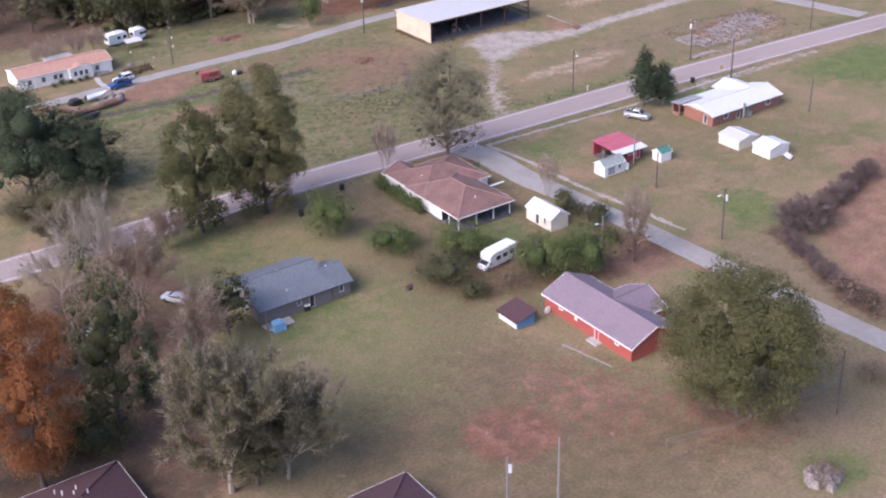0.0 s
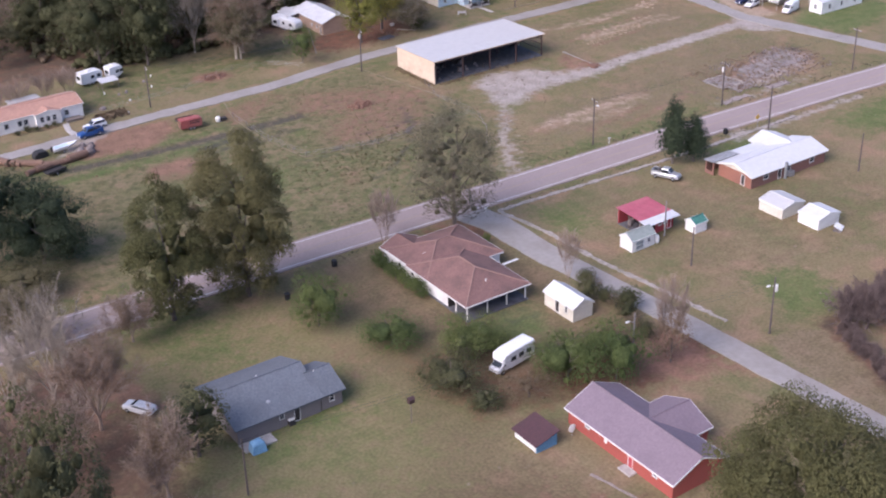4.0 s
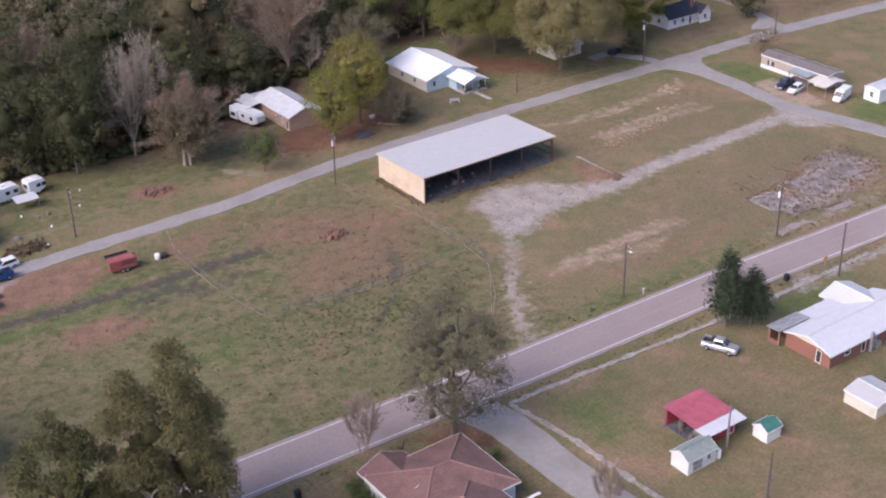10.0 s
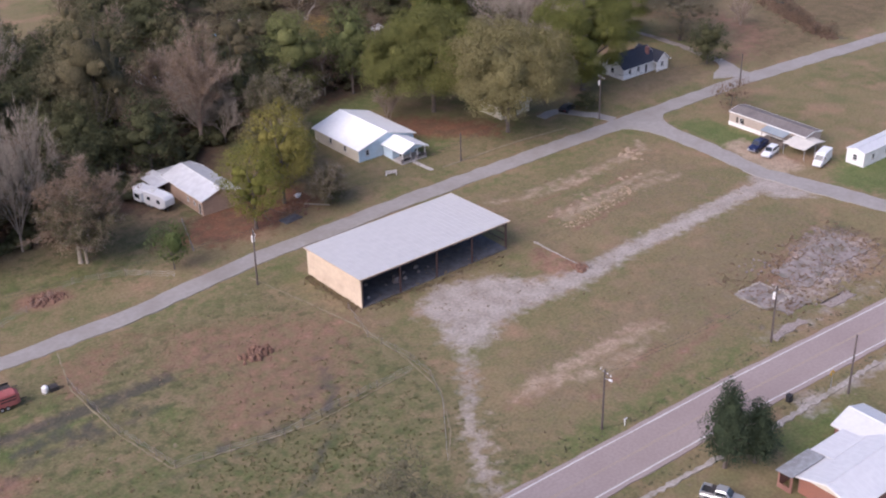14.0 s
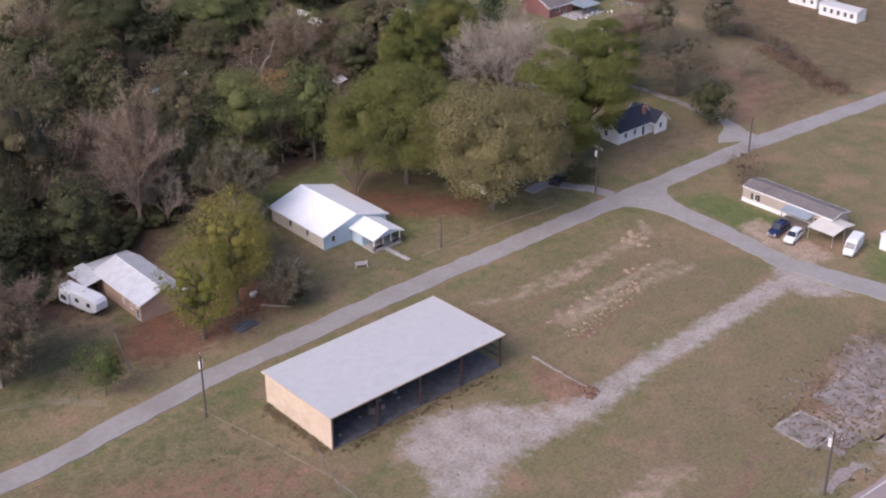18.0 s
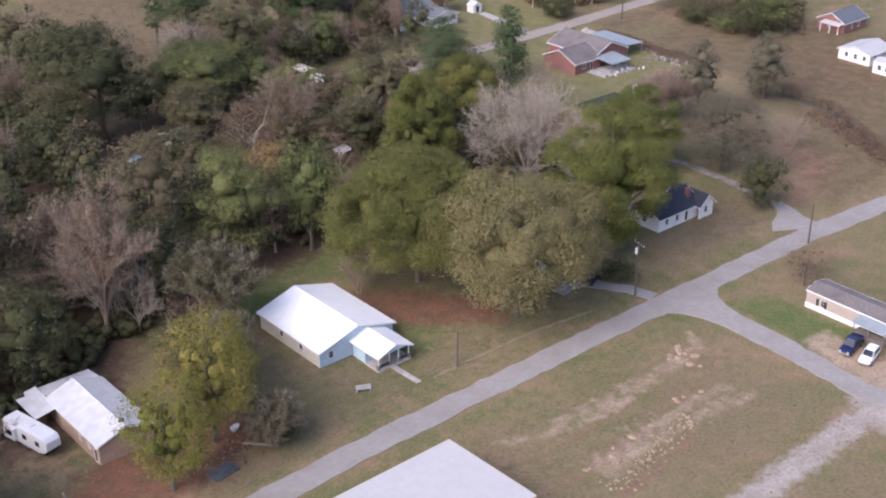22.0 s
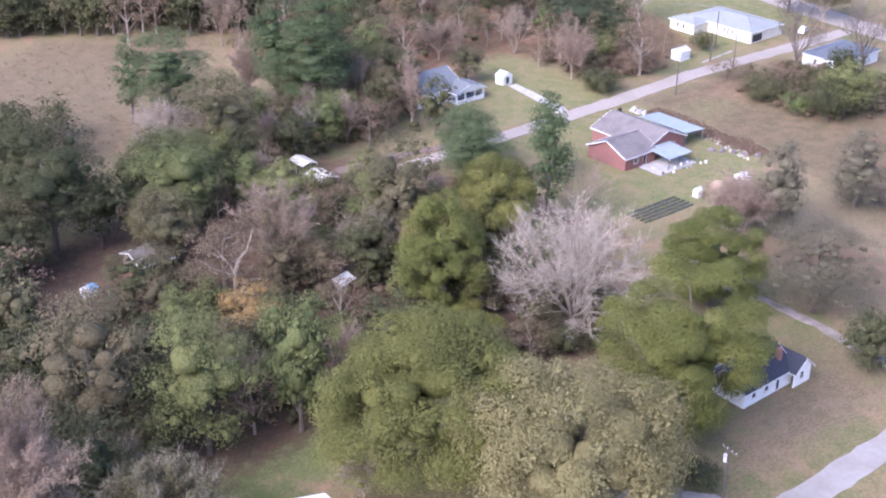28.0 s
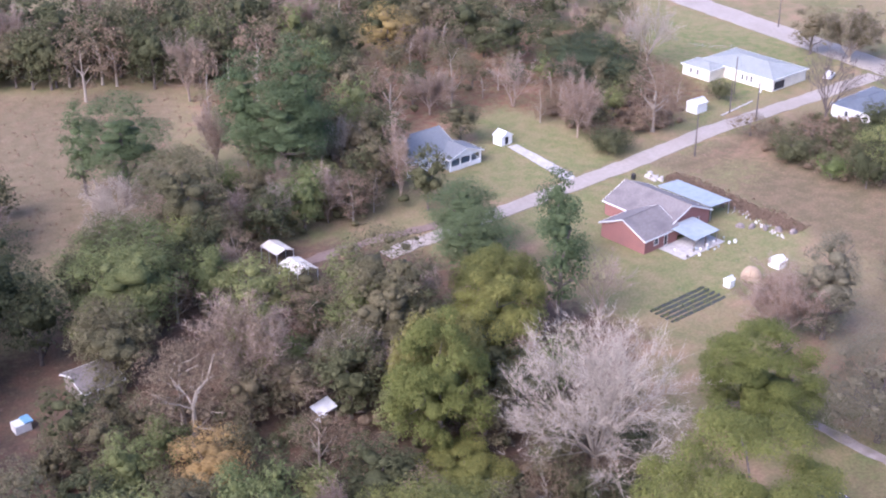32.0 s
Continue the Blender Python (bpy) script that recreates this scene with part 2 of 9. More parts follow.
M = {
    "asphalt": surface("worn_asphalt", (0.325, 0.262, 0.243), (0.28, 0.225, 0.208), 2.5, 0.92, bump=0.1, stain=(0.235, 0.18, 0.165), stain_scale=0.08),
    "lane": surface("side_lane_paving", (0.315, 0.29, 0.268), (0.275, 0.252, 0.23), 1.1, 0.95, bump=0.08, stain=(0.215, 0.19, 0.168), stain_scale=0.16, stain_amount=0.7),
    "paint": surface("road_paint", (0.62, 0.6, 0.56), (0.45, 0.42, 0.4), 3.0, 0.8, bump=0.05),
    "paint_y": surface("yellow_road_paint", (0.36, 0.285, 0.21), (0.30, 0.235, 0.19), 3.0, 0.8, bump=0.05),
    "concrete": surface("concrete", (0.46, 0.43, 0.40), (0.34, 0.32, 0.30), 1.5, 0.9, stain=(0.22, 0.2, 0.18)),
    "shingle_grey": surface("grey_shingles", (0.15, 0.165, 0.185), (0.105, 0.118, 0.135), 4.0, 0.9, stain=(0.09, 0.1, 0.11), rand=0.12),
    "shingle_brown": surface("brown_shingles", (0.225, 0.125, 0.105), (0.155, 0.088, 0.076), 4.0, 0.9, stain=(0.10, 0.065, 0.057), stain_amount=0.75, rand=0.12),
    "shingle_mauve": surface("faded_mauve_shingles", (0.215, 0.165, 0.19), (0.18, 0.137, 0.16), 3.0, 0.85, stain=(0.16, 0.125, 0.145)),
    "shingle_maroon": surface("maroon_roof", (0.085, 0.038, 0.042), (0.06, 0.03, 0.034), 3.0, 0.85, stain=(0.06, 0.034, 0.034)),
    "shingle_dark": surface("dark_blue_shingles", (0.04, 0.043, 0.06), (0.028, 0.03, 0.04), 4.0, 0.85, stain=(0.05, 0.05, 0.06)),
    "shingle_tan": surface("tan_orange_roof", (0.45, 0.26, 0.185), (0.36, 0.20, 0.15), 2.0, 0.85, stain=(0.30, 0.17, 0.13)),
    "metal_white": surface("white_metal_roofing", (0.6, 0.6, 0.605), (0.55, 0.55, 0.56), 1.2, 0.42, 0.0, 0.03, stain=(0.55, 0.55, 0.56), stain_amount=0.4),
    "metal_pale": surface("pale_galvanised_roofing", (0.54, 0.525, 0.505), (0.5, 0.487, 0.47), 0.8, 0.5, 0.1, 0.03, stain=(0.46, 0.45, 0.44), stain_amount=0.3),
    "metal_shop": surface("light_metal_roofing", (0.68, 0.68, 0.68), (0.58, 0.58, 0.585), 0.9, 0.45, 0.1, 0.03, stain=(0.5, 0.49, 0.49), stain_scale=0.5, stain_amount=0.6),
    "metal_blue": surface("blue_grey_metal_roofing", (0.30, 0.335, 0.35), (0.25, 0.285, 0.3), 1.0, 0.5, 0.1, 0.03, stain=(0.36, 0.38, 0.385)),
    "metal_red": surface("faded_red_metal_roofing", (0.43, 0.105, 0.135), (0.35, 0.08, 0.105), 1.0, 0.5, 0.0, 0.03, stain=(0.5, 0.18, 0.19)),
    "roof_green": surface("green_shed_roof", (0.06, 0.20, 0.155), (0.05, 0.15, 0.12), 2.0, 0.7),
    "roof_sage": surface("sage_shed_roof", (0.28, 0.31, 0.28), (0.22, 0.25, 0.23), 2.0, 0.8),
    "siding_tan": surface("tan_metal_siding", (0.64, 0.52, 0.39), (0.57, 0.46, 0.34), 1.5, 0.6, bump=0.03, stain=(0.42, 0.31, 0.22), stain_amount=0.6),
    "siding_shop": surface("brown_tan_siding", (0.42, 0.30, 0.22), (0.36, 0.25, 0.185), 1.5, 0.65, bump=0.03, stain=(0.3, 0.22, 0.17)),
    "white": surface("white_painted_siding", (0.78, 0.77, 0.74), (0.7, 0.69, 0.66), 2.0, 0.65, bump=0.05, stain=(0.52, 0.49, 0.45)),
    "cream": surface("cream_siding", (0.66, 0.62, 0.52), (0.58, 0.54, 0.45), 2.0, 0.65, bump=0.05, stain=(0.45, 0.41, 0.34)),
    "ltblue": surface("pale_blue_siding", (0.52, 0.64, 0.72), (0.45, 0.57, 0.65), 2.0, 0.65, bump=0.05, stain=(0.42, 0.47, 0.5)),
    "blue": surface("blue_siding", (0.12, 0.27, 0.42), (0.10, 0.22, 0.35), 2.0, 0.65),
    "red": surface("red_siding", (0.44, 0.065, 0.075), (0.36, 0.05, 0.06), 2.0, 0.7, stain=(0.25, 0.05, 0.05)),
    "trail": surface("worn_trail", (0.26, 0.215, 0.14), (0.19, 0.165, 0.095), 0.8, 0.95),
    "old_slab": surface("weathered_floor_slab", (0.295, 0.255, 0.235), (0.205, 0.17, 0.155), 0.55, 0.95, stain=(0.13, 0.115, 0.075), stain_amount=0.9),
    "beige": surface("beige_vinyl_siding", (0.42, 0.355, 0.30), (0.36, 0.305, 0.255), 2.0, 0.7, bump=0.05, stain=(0.3, 0.25, 0.21)),
    "metal_cream": surface("cream_metal_roofing", (0.66, 0.61, 0.53), (0.6, 0.55, 0.48), 1.0, 0.5, 0.0, 0.03, stain=(0.5, 0.46, 0.4)),
    "shingle_cap": surface("faded_ridge_shingles", (0.27, 0.165, 0.138), (0.215, 0.13, 0.11), 3.0, 0.9),
    "lane_warm": surface("pale_warm_paving", (0.33, 0.285, 0.245), (0.285, 0.245, 0.205), 1.1, 0.95, bump=0.15, stain=(0.22, 0.185, 0.15), stain_scale=0.12),
    "metal_bright": surface("bright_white_roofing", (0.9, 0.9, 0.89), (0.85, 0.85, 0.845), 1.2, 0.4, 0.0, 0.03, stain=(0.78, 0.78, 0.78)),
    "soil_track": surface("brown_track_soil", (0.20, 0.145, 0.12), (0.15, 0.105, 0.088), 1.2, 0.95, stain=(0.12, 0.085, 0.07)),
    "kerb": surface("worn_pale_kerb", (0.40, 0.36, 0.32), (0.27, 0.235, 0.2), 1.6, 0.95, stain=(0.18, 0.16, 0.11), stain_scale=0.3, stain_amount=0.8),
    "metal_dull": surface("dull_grey_roofing", (0.34, 0.345, 0.35), (0.26, 0.265, 0.27), 1.2, 0.6, 0.1, 0.03, stain=(0.2, 0.19, 0.18), stain_scale=0.6, stain_amount=0.8),
    "shingle_sage": surface("pale_sage_shingles", (0.27, 0.28, 0.265), (0.215, 0.225, 0.215), 3.0, 0.88, stain=(0.19, 0.2, 0.19)),
    "bed": surface("dark_garden_soil", (0.07, 0.075, 0.065), (0.045, 0.05, 0.042), 2.0, 0.95),
    "brick_far": surface("dull_red_brick", (0.29, 0.135, 0.115), (0.215, 0.10, 0.088), 9.0, 0.85, stain=(0.19, 0.10, 0.09)),
    "shingle_taupe": surface("taupe_shingles", (0.20, 0.175, 0.165), (0.15, 0.13, 0.123), 3.0, 0.88, stain=(0.115, 0.1, 0.098), stain_amount=0.8),
    "shingle_pale": surface("pale_blue_grey_shingles", (0.18, 0.188, 0.195), (0.145, 0.152, 0.158), 3.0, 0.88, stain=(0.16, 0.17, 0.18)),
    "brick_red": surface("red_brick", (0.37, 0.088, 0.065), (0.285, 0.066, 0.05), 9.0, 0.85, stain=(0.25, 0.075, 0.06)),
    "brick_brown": surface("brown_brick", (0.27, 0.135, 0.10), (0.19, 0.095, 0.075), 9.0, 0.85, stain=(0.2, 0.11, 0.09)),
    "brick_sunlit": surface("sunlit_brown_brick", (0.31, 0.135, 0.09), (0.23, 0.10, 0.07), 9.0, 0.85, stain=(0.19, 0.095, 0.07)),
    "brick_grey": surface("grey_brick", (0.23, 0.20, 0.195), (0.165, 0.145, 0.14), 9.0, 0.85, stain=(0.16, 0.15, 0.15)),
    # for dark parts, and as shade inside porch, shed bay and garage
    "dark": surface("dark_parts_and_shade", (0.05, 0.042, 0.04), (0.03, 0.027, 0.026), 3.0, 0.9),
    # base set dark, standing in for shade on floors under the roofs
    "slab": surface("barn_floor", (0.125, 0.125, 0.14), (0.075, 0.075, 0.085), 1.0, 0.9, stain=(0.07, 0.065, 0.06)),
    "steel_red": surface("red_oxide_steel", (0.085, 0.045, 0.04), (0.055, 0.032, 0.03), 4.0, 0.7),
    "wood": surface("weathered_timber", (0.22, 0.18, 0.15), (0.15, 0.125, 0.105), 5.0, 0.9, stretch=(6, 6, 0.6)),
    "pole": surface("tarred_pole_timber", (0.12, 0.095, 0.085), (0.075, 0.06, 0.055), 6.0, 0.9, stretch=(6, 6, 0.5)),
    "pole_pale": surface("bleached_pole_timber", (0.24, 0.22, 0.21), (0.17, 0.155, 0.15), 6.0, 0.9, stretch=(6, 6, 0.5)),
    "zinc": surface("zinc_grey_metal", (0.45, 0.46, 0.47), (0.36, 0.37, 0.38), 6.0, 0.45, 0.5, 0.05),
    "cable": surface("dark_cable", (0.04, 0.04, 0.045), (0.03, 0.03, 0.03), 4.0, 0.6),
    "bark": surface("tree_bark", (0.15, 0.12, 0.10), (0.09, 0.072, 0.06), 6.0, 0.95, bump=0.4, rand=0.3),
    "bark_pale": surface("pale_bark", (0.345, 0.295, 0.235), (0.25, 0.21, 0.165), 6.0, 0.95, bump=0.3, rand=0.25),
    "bark_brush": surface("brush_twigs", (0.17, 0.125, 0.11), (0.105, 0.078, 0.07), 6.0, 0.95, bump=0.3, rand=0.3),
    "bark_pink": surface("rusty_twigs", (0.325, 0.25, 0.195), (0.235, 0.178, 0.138), 6.0, 0.95, bump=0.3, rand=0.25),
    "car_silver": surface("silver_car_paint", (0.5, 0.51, 0.52), (0.46, 0.47, 0.48), 2.0, 0.28, 0.5, 0.0),
    "car_white": surface("white_car_paint", (0.78, 0.78, 0.78), (0.74, 0.74, 0.74), 2.0, 0.3, 0.0, 0.0, stain=(0.6, 0.58, 0.55), stain_amount=0.3),
    "car_blue": surface("blue_car_paint", (0.025, 0.085, 0.26), (0.02, 0.07, 0.22), 2.0, 0.28, 0.2, 0.0),
    "car_navy": surface("navy_car_paint", (0.02, 0.03, 0.09), (0.018, 0.025, 0.075), 2.0, 0.28, 0.2, 0.0),
    "car_dark": surface("dark_car_paint", (0.03, 0.03, 0.035), (0.025, 0.025, 0.03), 2.0, 0.3, 0.2, 0.0),
    "trailer_red": surface("faded_red_trailer_paint", (0.36, 0.095, 0.085), (0.28, 0.075, 0.07), 2.0, 0.5, 0.0, 0.02, stain=(0.35, 0.2, 0.17)),
    "tyre": surface("tyre_rubber", (0.025, 0.025, 0.026), (0.018, 0.018, 0.018), 6.0, 0.85),
    "rubble": surface("broken_concrete", (0.30, 0.25, 0.225), (0.19, 0.155, 0.135), 3.0, 0.95, rand=0.3),
    "junk": surface("mixed_junk", (0.24, 0.2, 0.18), (0.12, 0.1, 0.1), 3.0, 0.8, rand=0.6),
    "tarp": surface("blue_tarpaulin", (0.2, 0.38, 0.55), (0.15, 0.3, 0.46), 3.0, 0.5),
    "soil": surface("spoil_heap_soil", (0.22, 0.125, 0.085), (0.14, 0.08, 0.055), 2.0, 0.95, bump=0.5),
    "sand": surface("pale_sand", (0.36, 0.27, 0.18), (0.29, 0.21, 0.14), 1.5, 0.95, bump=0.3),
    "log": surface("rusty_brown_logs", (0.22, 0.135, 0.095), (0.14, 0.085, 0.06), 4.0, 0.9),
}
gm, gn, gl = nodes_of("dark_window_glass")
gb = gn["Principled BSDF"]
gb.inputs["Base Color"].default_value, gb.inputs["Roughness"].default_value = (0.03, 0.035, 0.042, 1), 0.08
gnoise = noise_of(gn, gl, gn.new("ShaderNodeTexCoord").outputs["Object"], 1.5)
gl.new(maths(gn, gl, "MULTIPLY", gnoise, 0.2), gb.inputs["Roughness"])
M["glass"] = gm
LEAF = {
    "olive": leafage("olive_oak_leaves", (0.076, 0.08, 0.032), (0.116, 0.114, 0.045), (0.165, 0.148, 0.06)),
    "dusty": leafage("dusty_thinning_leaves", (0.09, 0.085, 0.042), (0.126, 0.114, 0.057), (0.168, 0.146, 0.077)),
    "sage": leafage("grey_green_leaves", (0.10, 0.10, 0.058), (0.14, 0.132, 0.078), (0.18, 0.16, 0.1)),
    "lime": leafage("yellow_green_leaves", (0.112, 0.122, 0.036), (0.165, 0.165, 0.048), (0.225, 0.207, 0.066)),
    "green": leafage("green_leaves", (0.095, 0.115, 0.04), (0.138, 0.158, 0.055), (0.195, 0.195, 0.072)),
    "dark": leafage("dark_green_leaves", (0.052, 0.06, 0.027), (0.078, 0.084, 0.036), (0.112, 0.11, 0.049)),
    "pine": leafage("pine_needles", (0.055, 0.082, 0.034), (0.08, 0.11, 0.045), (0.115, 0.14, 0.058)),
    "cedar": leafage("cedar_foliage", (0.035, 0.05, 0.028), (0.052, 0.072, 0.036), (0.078, 0.095, 0.048)),
    "orange": leafage("orange_autumn_leaves", (0.12, 0.058, 0.02), (0.19, 0.092, 0.028), (0.26, 0.135, 0.042)),
    "gold": leafage("golden_leaves", (0.2, 0.155, 0.055), (0.27, 0.205, 0.07), (0.32, 0.245, 0.09)),
    "rust": leafage("rusty_dead_leaves", (0.14, 0.105, 0.063), (0.185, 0.138, 0.084), (0.235, 0.178, 0.112)),
    "moss": leafage("mossy_yellow_leaves", (0.128, 0.132, 0.03), (0.188, 0.184, 0.043), (0.255, 0.23, 0.058)),
    "garden": leafage("garden_green_leaves", (0.066, 0.092, 0.03), (0.1, 0.13, 0.04), (0.15, 0.172, 0.057)),
    "maple": leafage("bright_maple_leaves", (0.088, 0.11, 0.028), (0.138, 0.152, 0.039), (0.205, 0.195, 0.052)),
    "pale_lime": leafage("pale_yellow_green_leaves", (0.128, 0.13, 0.05), (0.175, 0.17, 0.068), (0.225, 0.207, 0.088)),
    "straw": leafage("dry_weeds", (0.14, 0.105, 0.065), (0.2, 0.15, 0.09), (0.26, 0.2, 0.12)),
}

# ---- mesh helpers ----


class Solid:
    """Collects boxes, slabs and prisms for one mesh."""

    def __init__(self):
        self.v, self.f = [], []

    def add(self, verts, faces):
        n = len(self.v)
        self.v += [tuple(p) for p in verts]
        self.f += [[n + i for i in f] for f in faces]
        return self

    def box(self, x0, x1, y0, y1, z0, z1):
        v = [(x, y, z) for z in (z0, z1) for x, y in ((x0, y0), (x1, y0), (x1, y1), (x0, y1))]
        return self.add(v, [(3, 2, 1, 0), (4, 5, 6, 7), (0, 1, 5, 4), (1, 2, 6, 5), (2, 3, 7, 6), (3, 0, 4, 7)])

    def slab(self, top, th):
        """A plate: its upper outline, and its thickness downwards."""
        n = len(top)
        low = [(x, y, z - th) for x, y, z in top]
        sides = [(i, n + i, n + (i + 1) % n, (i + 1) % n) for i in range(n)]
        return self.add(list(top) + low, [tuple(range(n)), tuple(reversed(range(n, 2 * n))), *sides])

    def loft(self, rings, caps=True):
        """Skin over rings of equal count."""
        n, k = len(rings[0]), len(rings)
        f = [(a * n + i, a * n + (i + 1) % n, (a + 1) * n + (i + 1) % n, (a + 1) * n + i) for a in range(k - 1) for i in range(n)]
        if caps:
            f += [tuple(reversed(range(n))), tuple(range((k - 1) * n, k * n))]
        return self.add([p for r in rings for p in r], f)

    def tube(self, a, b, r0, r1=None, sides=6, caps=True):
        a, b = Vector(a), Vector(b)
        r1 = r0 if r1 is None else r1
        d = (b - a).normalized()
        u = d.orthogonal().normalized()
        w = d.cross(u)
        ring = lambda c, r: [c + (u * math.cos(k * math.tau / sides) + w * math.sin(k * math.tau / sides)) * r for k in range(sides)]
        return self.loft([ring(a, r0), ring(b, r1)], caps)

    def mesh(self, name, mat):
        me = bpy.data.meshes.new(name)
        me.from_pydata(self.v, [], self.f)
        me.materials.append(mat)
        me.update()
        return me


def part(name, solid, material, parent, label=""):
    me = solid if isinstance(solid, bpy.types.Mesh) else solid.mesh(name, material)
    ob = new(name, me)
    ob.parent = parent
    return tagged(ob, label)


def thing(name, label, category, at=(0, 0, 0), turn=0.0, group="", kind=""):
    ob = new(name)
    ob.empty_display_size = 0.5
    ob.matrix_basis = pose(*at, 0, 0, turn)
    return tagged(ob, label, category, group, kind)


def loose_mesh(name, corners, mat):
    """A mesh of loose small faces from an array (n, k, 3)."""
    n, k = corners.shape[:2]
    me = bpy.data.meshes.new(name)
    me.vertices.add(k * n)
    me.vertices.foreach_set("co", np.ascontiguousarray(corners, dtype=np.float32).ravel())
    me.loops.add(k * n)
    me.loops.foreach_set("vertex_index", np.arange(k * n, dtype=np.int32))
    me.polygons.add(n)
    me.polygons.foreach_set("loop_start", np.arange(0, k * n, k, dtype=np.int32))
    me.materials.append(mat)
    me.update(calc_edges=True)
    return me

# ---- ground ----
HIGHWAY_S, HIGHWAY_N = 190.3, 196.9
BACK_S, BACK_N = 270.6, 275.0


def inside(px, py, poly):
    hit = np.zeros(px.shape, bool)
    for (x0, y0), (x1, y1) in zip(poly, poly[1:] + poly[:1]):
        if y0 != y1:
            hit ^= ((y0 > py) != (y1 > py)) & (px < (x1 - x0) * (py - y0) / (y1 - y0) + x0)
    return hit


def off_line(px, py, pts):
    best = np.full(px.shape, 1e9)
    for (x0, y0), (x1, y1) in zip(pts, pts[1:]):
        dx, dy = x1 - x0, y1 - y0
        u = np.clip(((px - x0) * dx + (py - y0) * dy) / (dx * dx + dy * dy), 0, 1)
        best = np.minimum(best, np.hypot(px - x0 - u * dx, py - y0 - u * dy))
    return best


def area(px, py, poly, soft):
    d = off_line(px, py, poly + poly[:1])
    return np.clip(0.5 + np.where(inside(px, py, poly), d, -d) / (2 * soft), 0, 1)


def streak(px, py, pts, width, soft):
    return np.clip(0.5 + (width / 2 - off_line(px, py, pts)) / (2 * soft), 0, 1)


STEP = 1.5
far = [30, 80, 180, 400, 900, 2000, 4000]
gx = np.array([-40 - d for d in reversed(far)] + list(np.arange(-40, 490, STEP)) + [490 + d for d in far])
gy = np.array([30 - d for d in reversed(far)] + list(np.arange(30, 540, STEP)) + [540 + d for d in far])
GX, GY = np.meshgrid(gx, gy)
PX, PY = GX.ravel(), GY.ravel()
Z = np.zeros(PX.shape)
masks = {k: np.zeros(PX.shape, np.float32) for k in ("dirt", "lush", "gravel", "leaf", "dry", "dark", "lawn", "pasture", "sand", "floor", "brown", "weedy")}


def lay(key, values, amount=1.0):
    masks[key] = np.maximum(masks[key], np.float32(amount) * values.astype(np.float32))


# gravel drive and yard before the barn
lay("gravel", streak(PX, PY, [(253, 234), (241.3, 234.0), (231, 233.6), (218, 233.0), (208, 232.6), (200, 231.4), (191, 231.6), (182, 234)], 4.0, 1.4))
lay("gravel", area(PX, PY, [(170.9, 240.4), (177.4, 244.7), (183.4, 243.4), (188.4, 240.8), (192.1, 235.4), (198, 233.3), (197.2, 228.9), (190.9, 229.2), (183.9, 229.6), (179.2, 229), (173.6, 225.6), (168.6, 227.6), (169, 231.5), (171.2, 234)], 2.2), 0.9)
lay("gravel", streak(PX, PY, [(173, 231), (166.5, 222.4), (159.9, 214.3), (154.8, 206.1), (150.8, 199)], 2.6, 1.8), 0.7)
lay("sand", streak(PX, PY, [(160, 214.5), (154.8, 206.1), (150.8, 199)], 5.0, 2.5), 0.5)
lay("gravel", area(PX, PY, [(253, 240), (247, 236), (246, 229), (252, 224)], 1.5))
# ruined slab ground beside the highway
lay("gravel", area(PX, PY, [(212, 211), (213, 204), (222, 201), (238, 203), (245, 208), (242, 217), (231, 215), (222, 209)], 2.0), 0.6)
lay("dirt", area(PX, PY, [(216, 212), (222, 202), (240, 203), (246, 210), (242, 218), (230, 216)], 2.5), 0.7)
lay("dark", area(PX, PY, [(232, 214), (236, 218), (246, 216), (246, 210), (238, 211)], 1.5), 0.6)
lay("gravel", streak(PX, PY, [(205, 200), (215, 198.5), (232, 199)], 2.2, 1.2), 0.55)
# bare soil
lay("dirt", area(PX, PY, [(77, 114), (84, 116), (89, 111), (86, 104), (79, 103)], 2.5), 0.35)
lay("dirt", area(PX, PY, [(89, 124), (98, 122), (106, 110), (99, 101), (89, 107)], 5.0), 0.5)
lay("dirt", area(PX, PY, [(88, 262), (98, 266.5), (110, 265), (109, 258), (97, 254), (88, 255)], 2.0), 1.0)
lay("dirt", area(PX, PY, [(138, 262), (152, 256), (165, 246), (160, 238), (142, 243), (130, 250)], 4.0), 0.62)
lay("dirt", area(PX, PY, [(118, 258), (132, 266), (140, 262), (126, 254)], 2.5), 0.5)
lay("dirt", area(PX, PY, [(160, 124), (190, 140), (230, 140), (200, 100), (152, 84), (147, 100)], 3.0), 0.95)
lay("dirt", area(PX, PY, [(257, 249), (262, 247), (263, 236), (257, 235)], 1.3), 1.0)
lay("dirt", area(PX, PY, [(127, 141), (134, 140), (135, 130), (128, 127), (122, 134)], 2.0), 0.8)
lay("dirt", streak(PX, PY, [(130, 133), (136, 127), (138, 122)], 3.5, 1.5), 0.8)
lay("dirt", streak(PX, PY, [(104, 196), (126, 192), (131, 187)], 5.0, 2.0), 0.6)
for row in ([(206, 250), (222, 252), (236, 254.5)], [(209, 244), (225, 246)], [(240, 260), (244, 262)], [(212, 256.5), (226, 258)], [(186, 215), (198, 214)], [(175, 206), (192, 209)], [(182, 203), (206, 208)]):
    lay("dirt", streak(PX, PY, row, 1.6, 1.2), 0.75)
lay("dirt", streak(PX, PY, [(300, 283), (318, 291), (322, 308), (312, 318)], 9, 5), 0.7)
lay("dirt", area(PX, PY, [(362, 380), (385, 383), (390, 372), (370, 366)], 4.0), 0.5)
lay("dry", area(PX, PY, [(352, 383), (400, 384), (396, 350), (352, 345)], 4.0), 0.8)
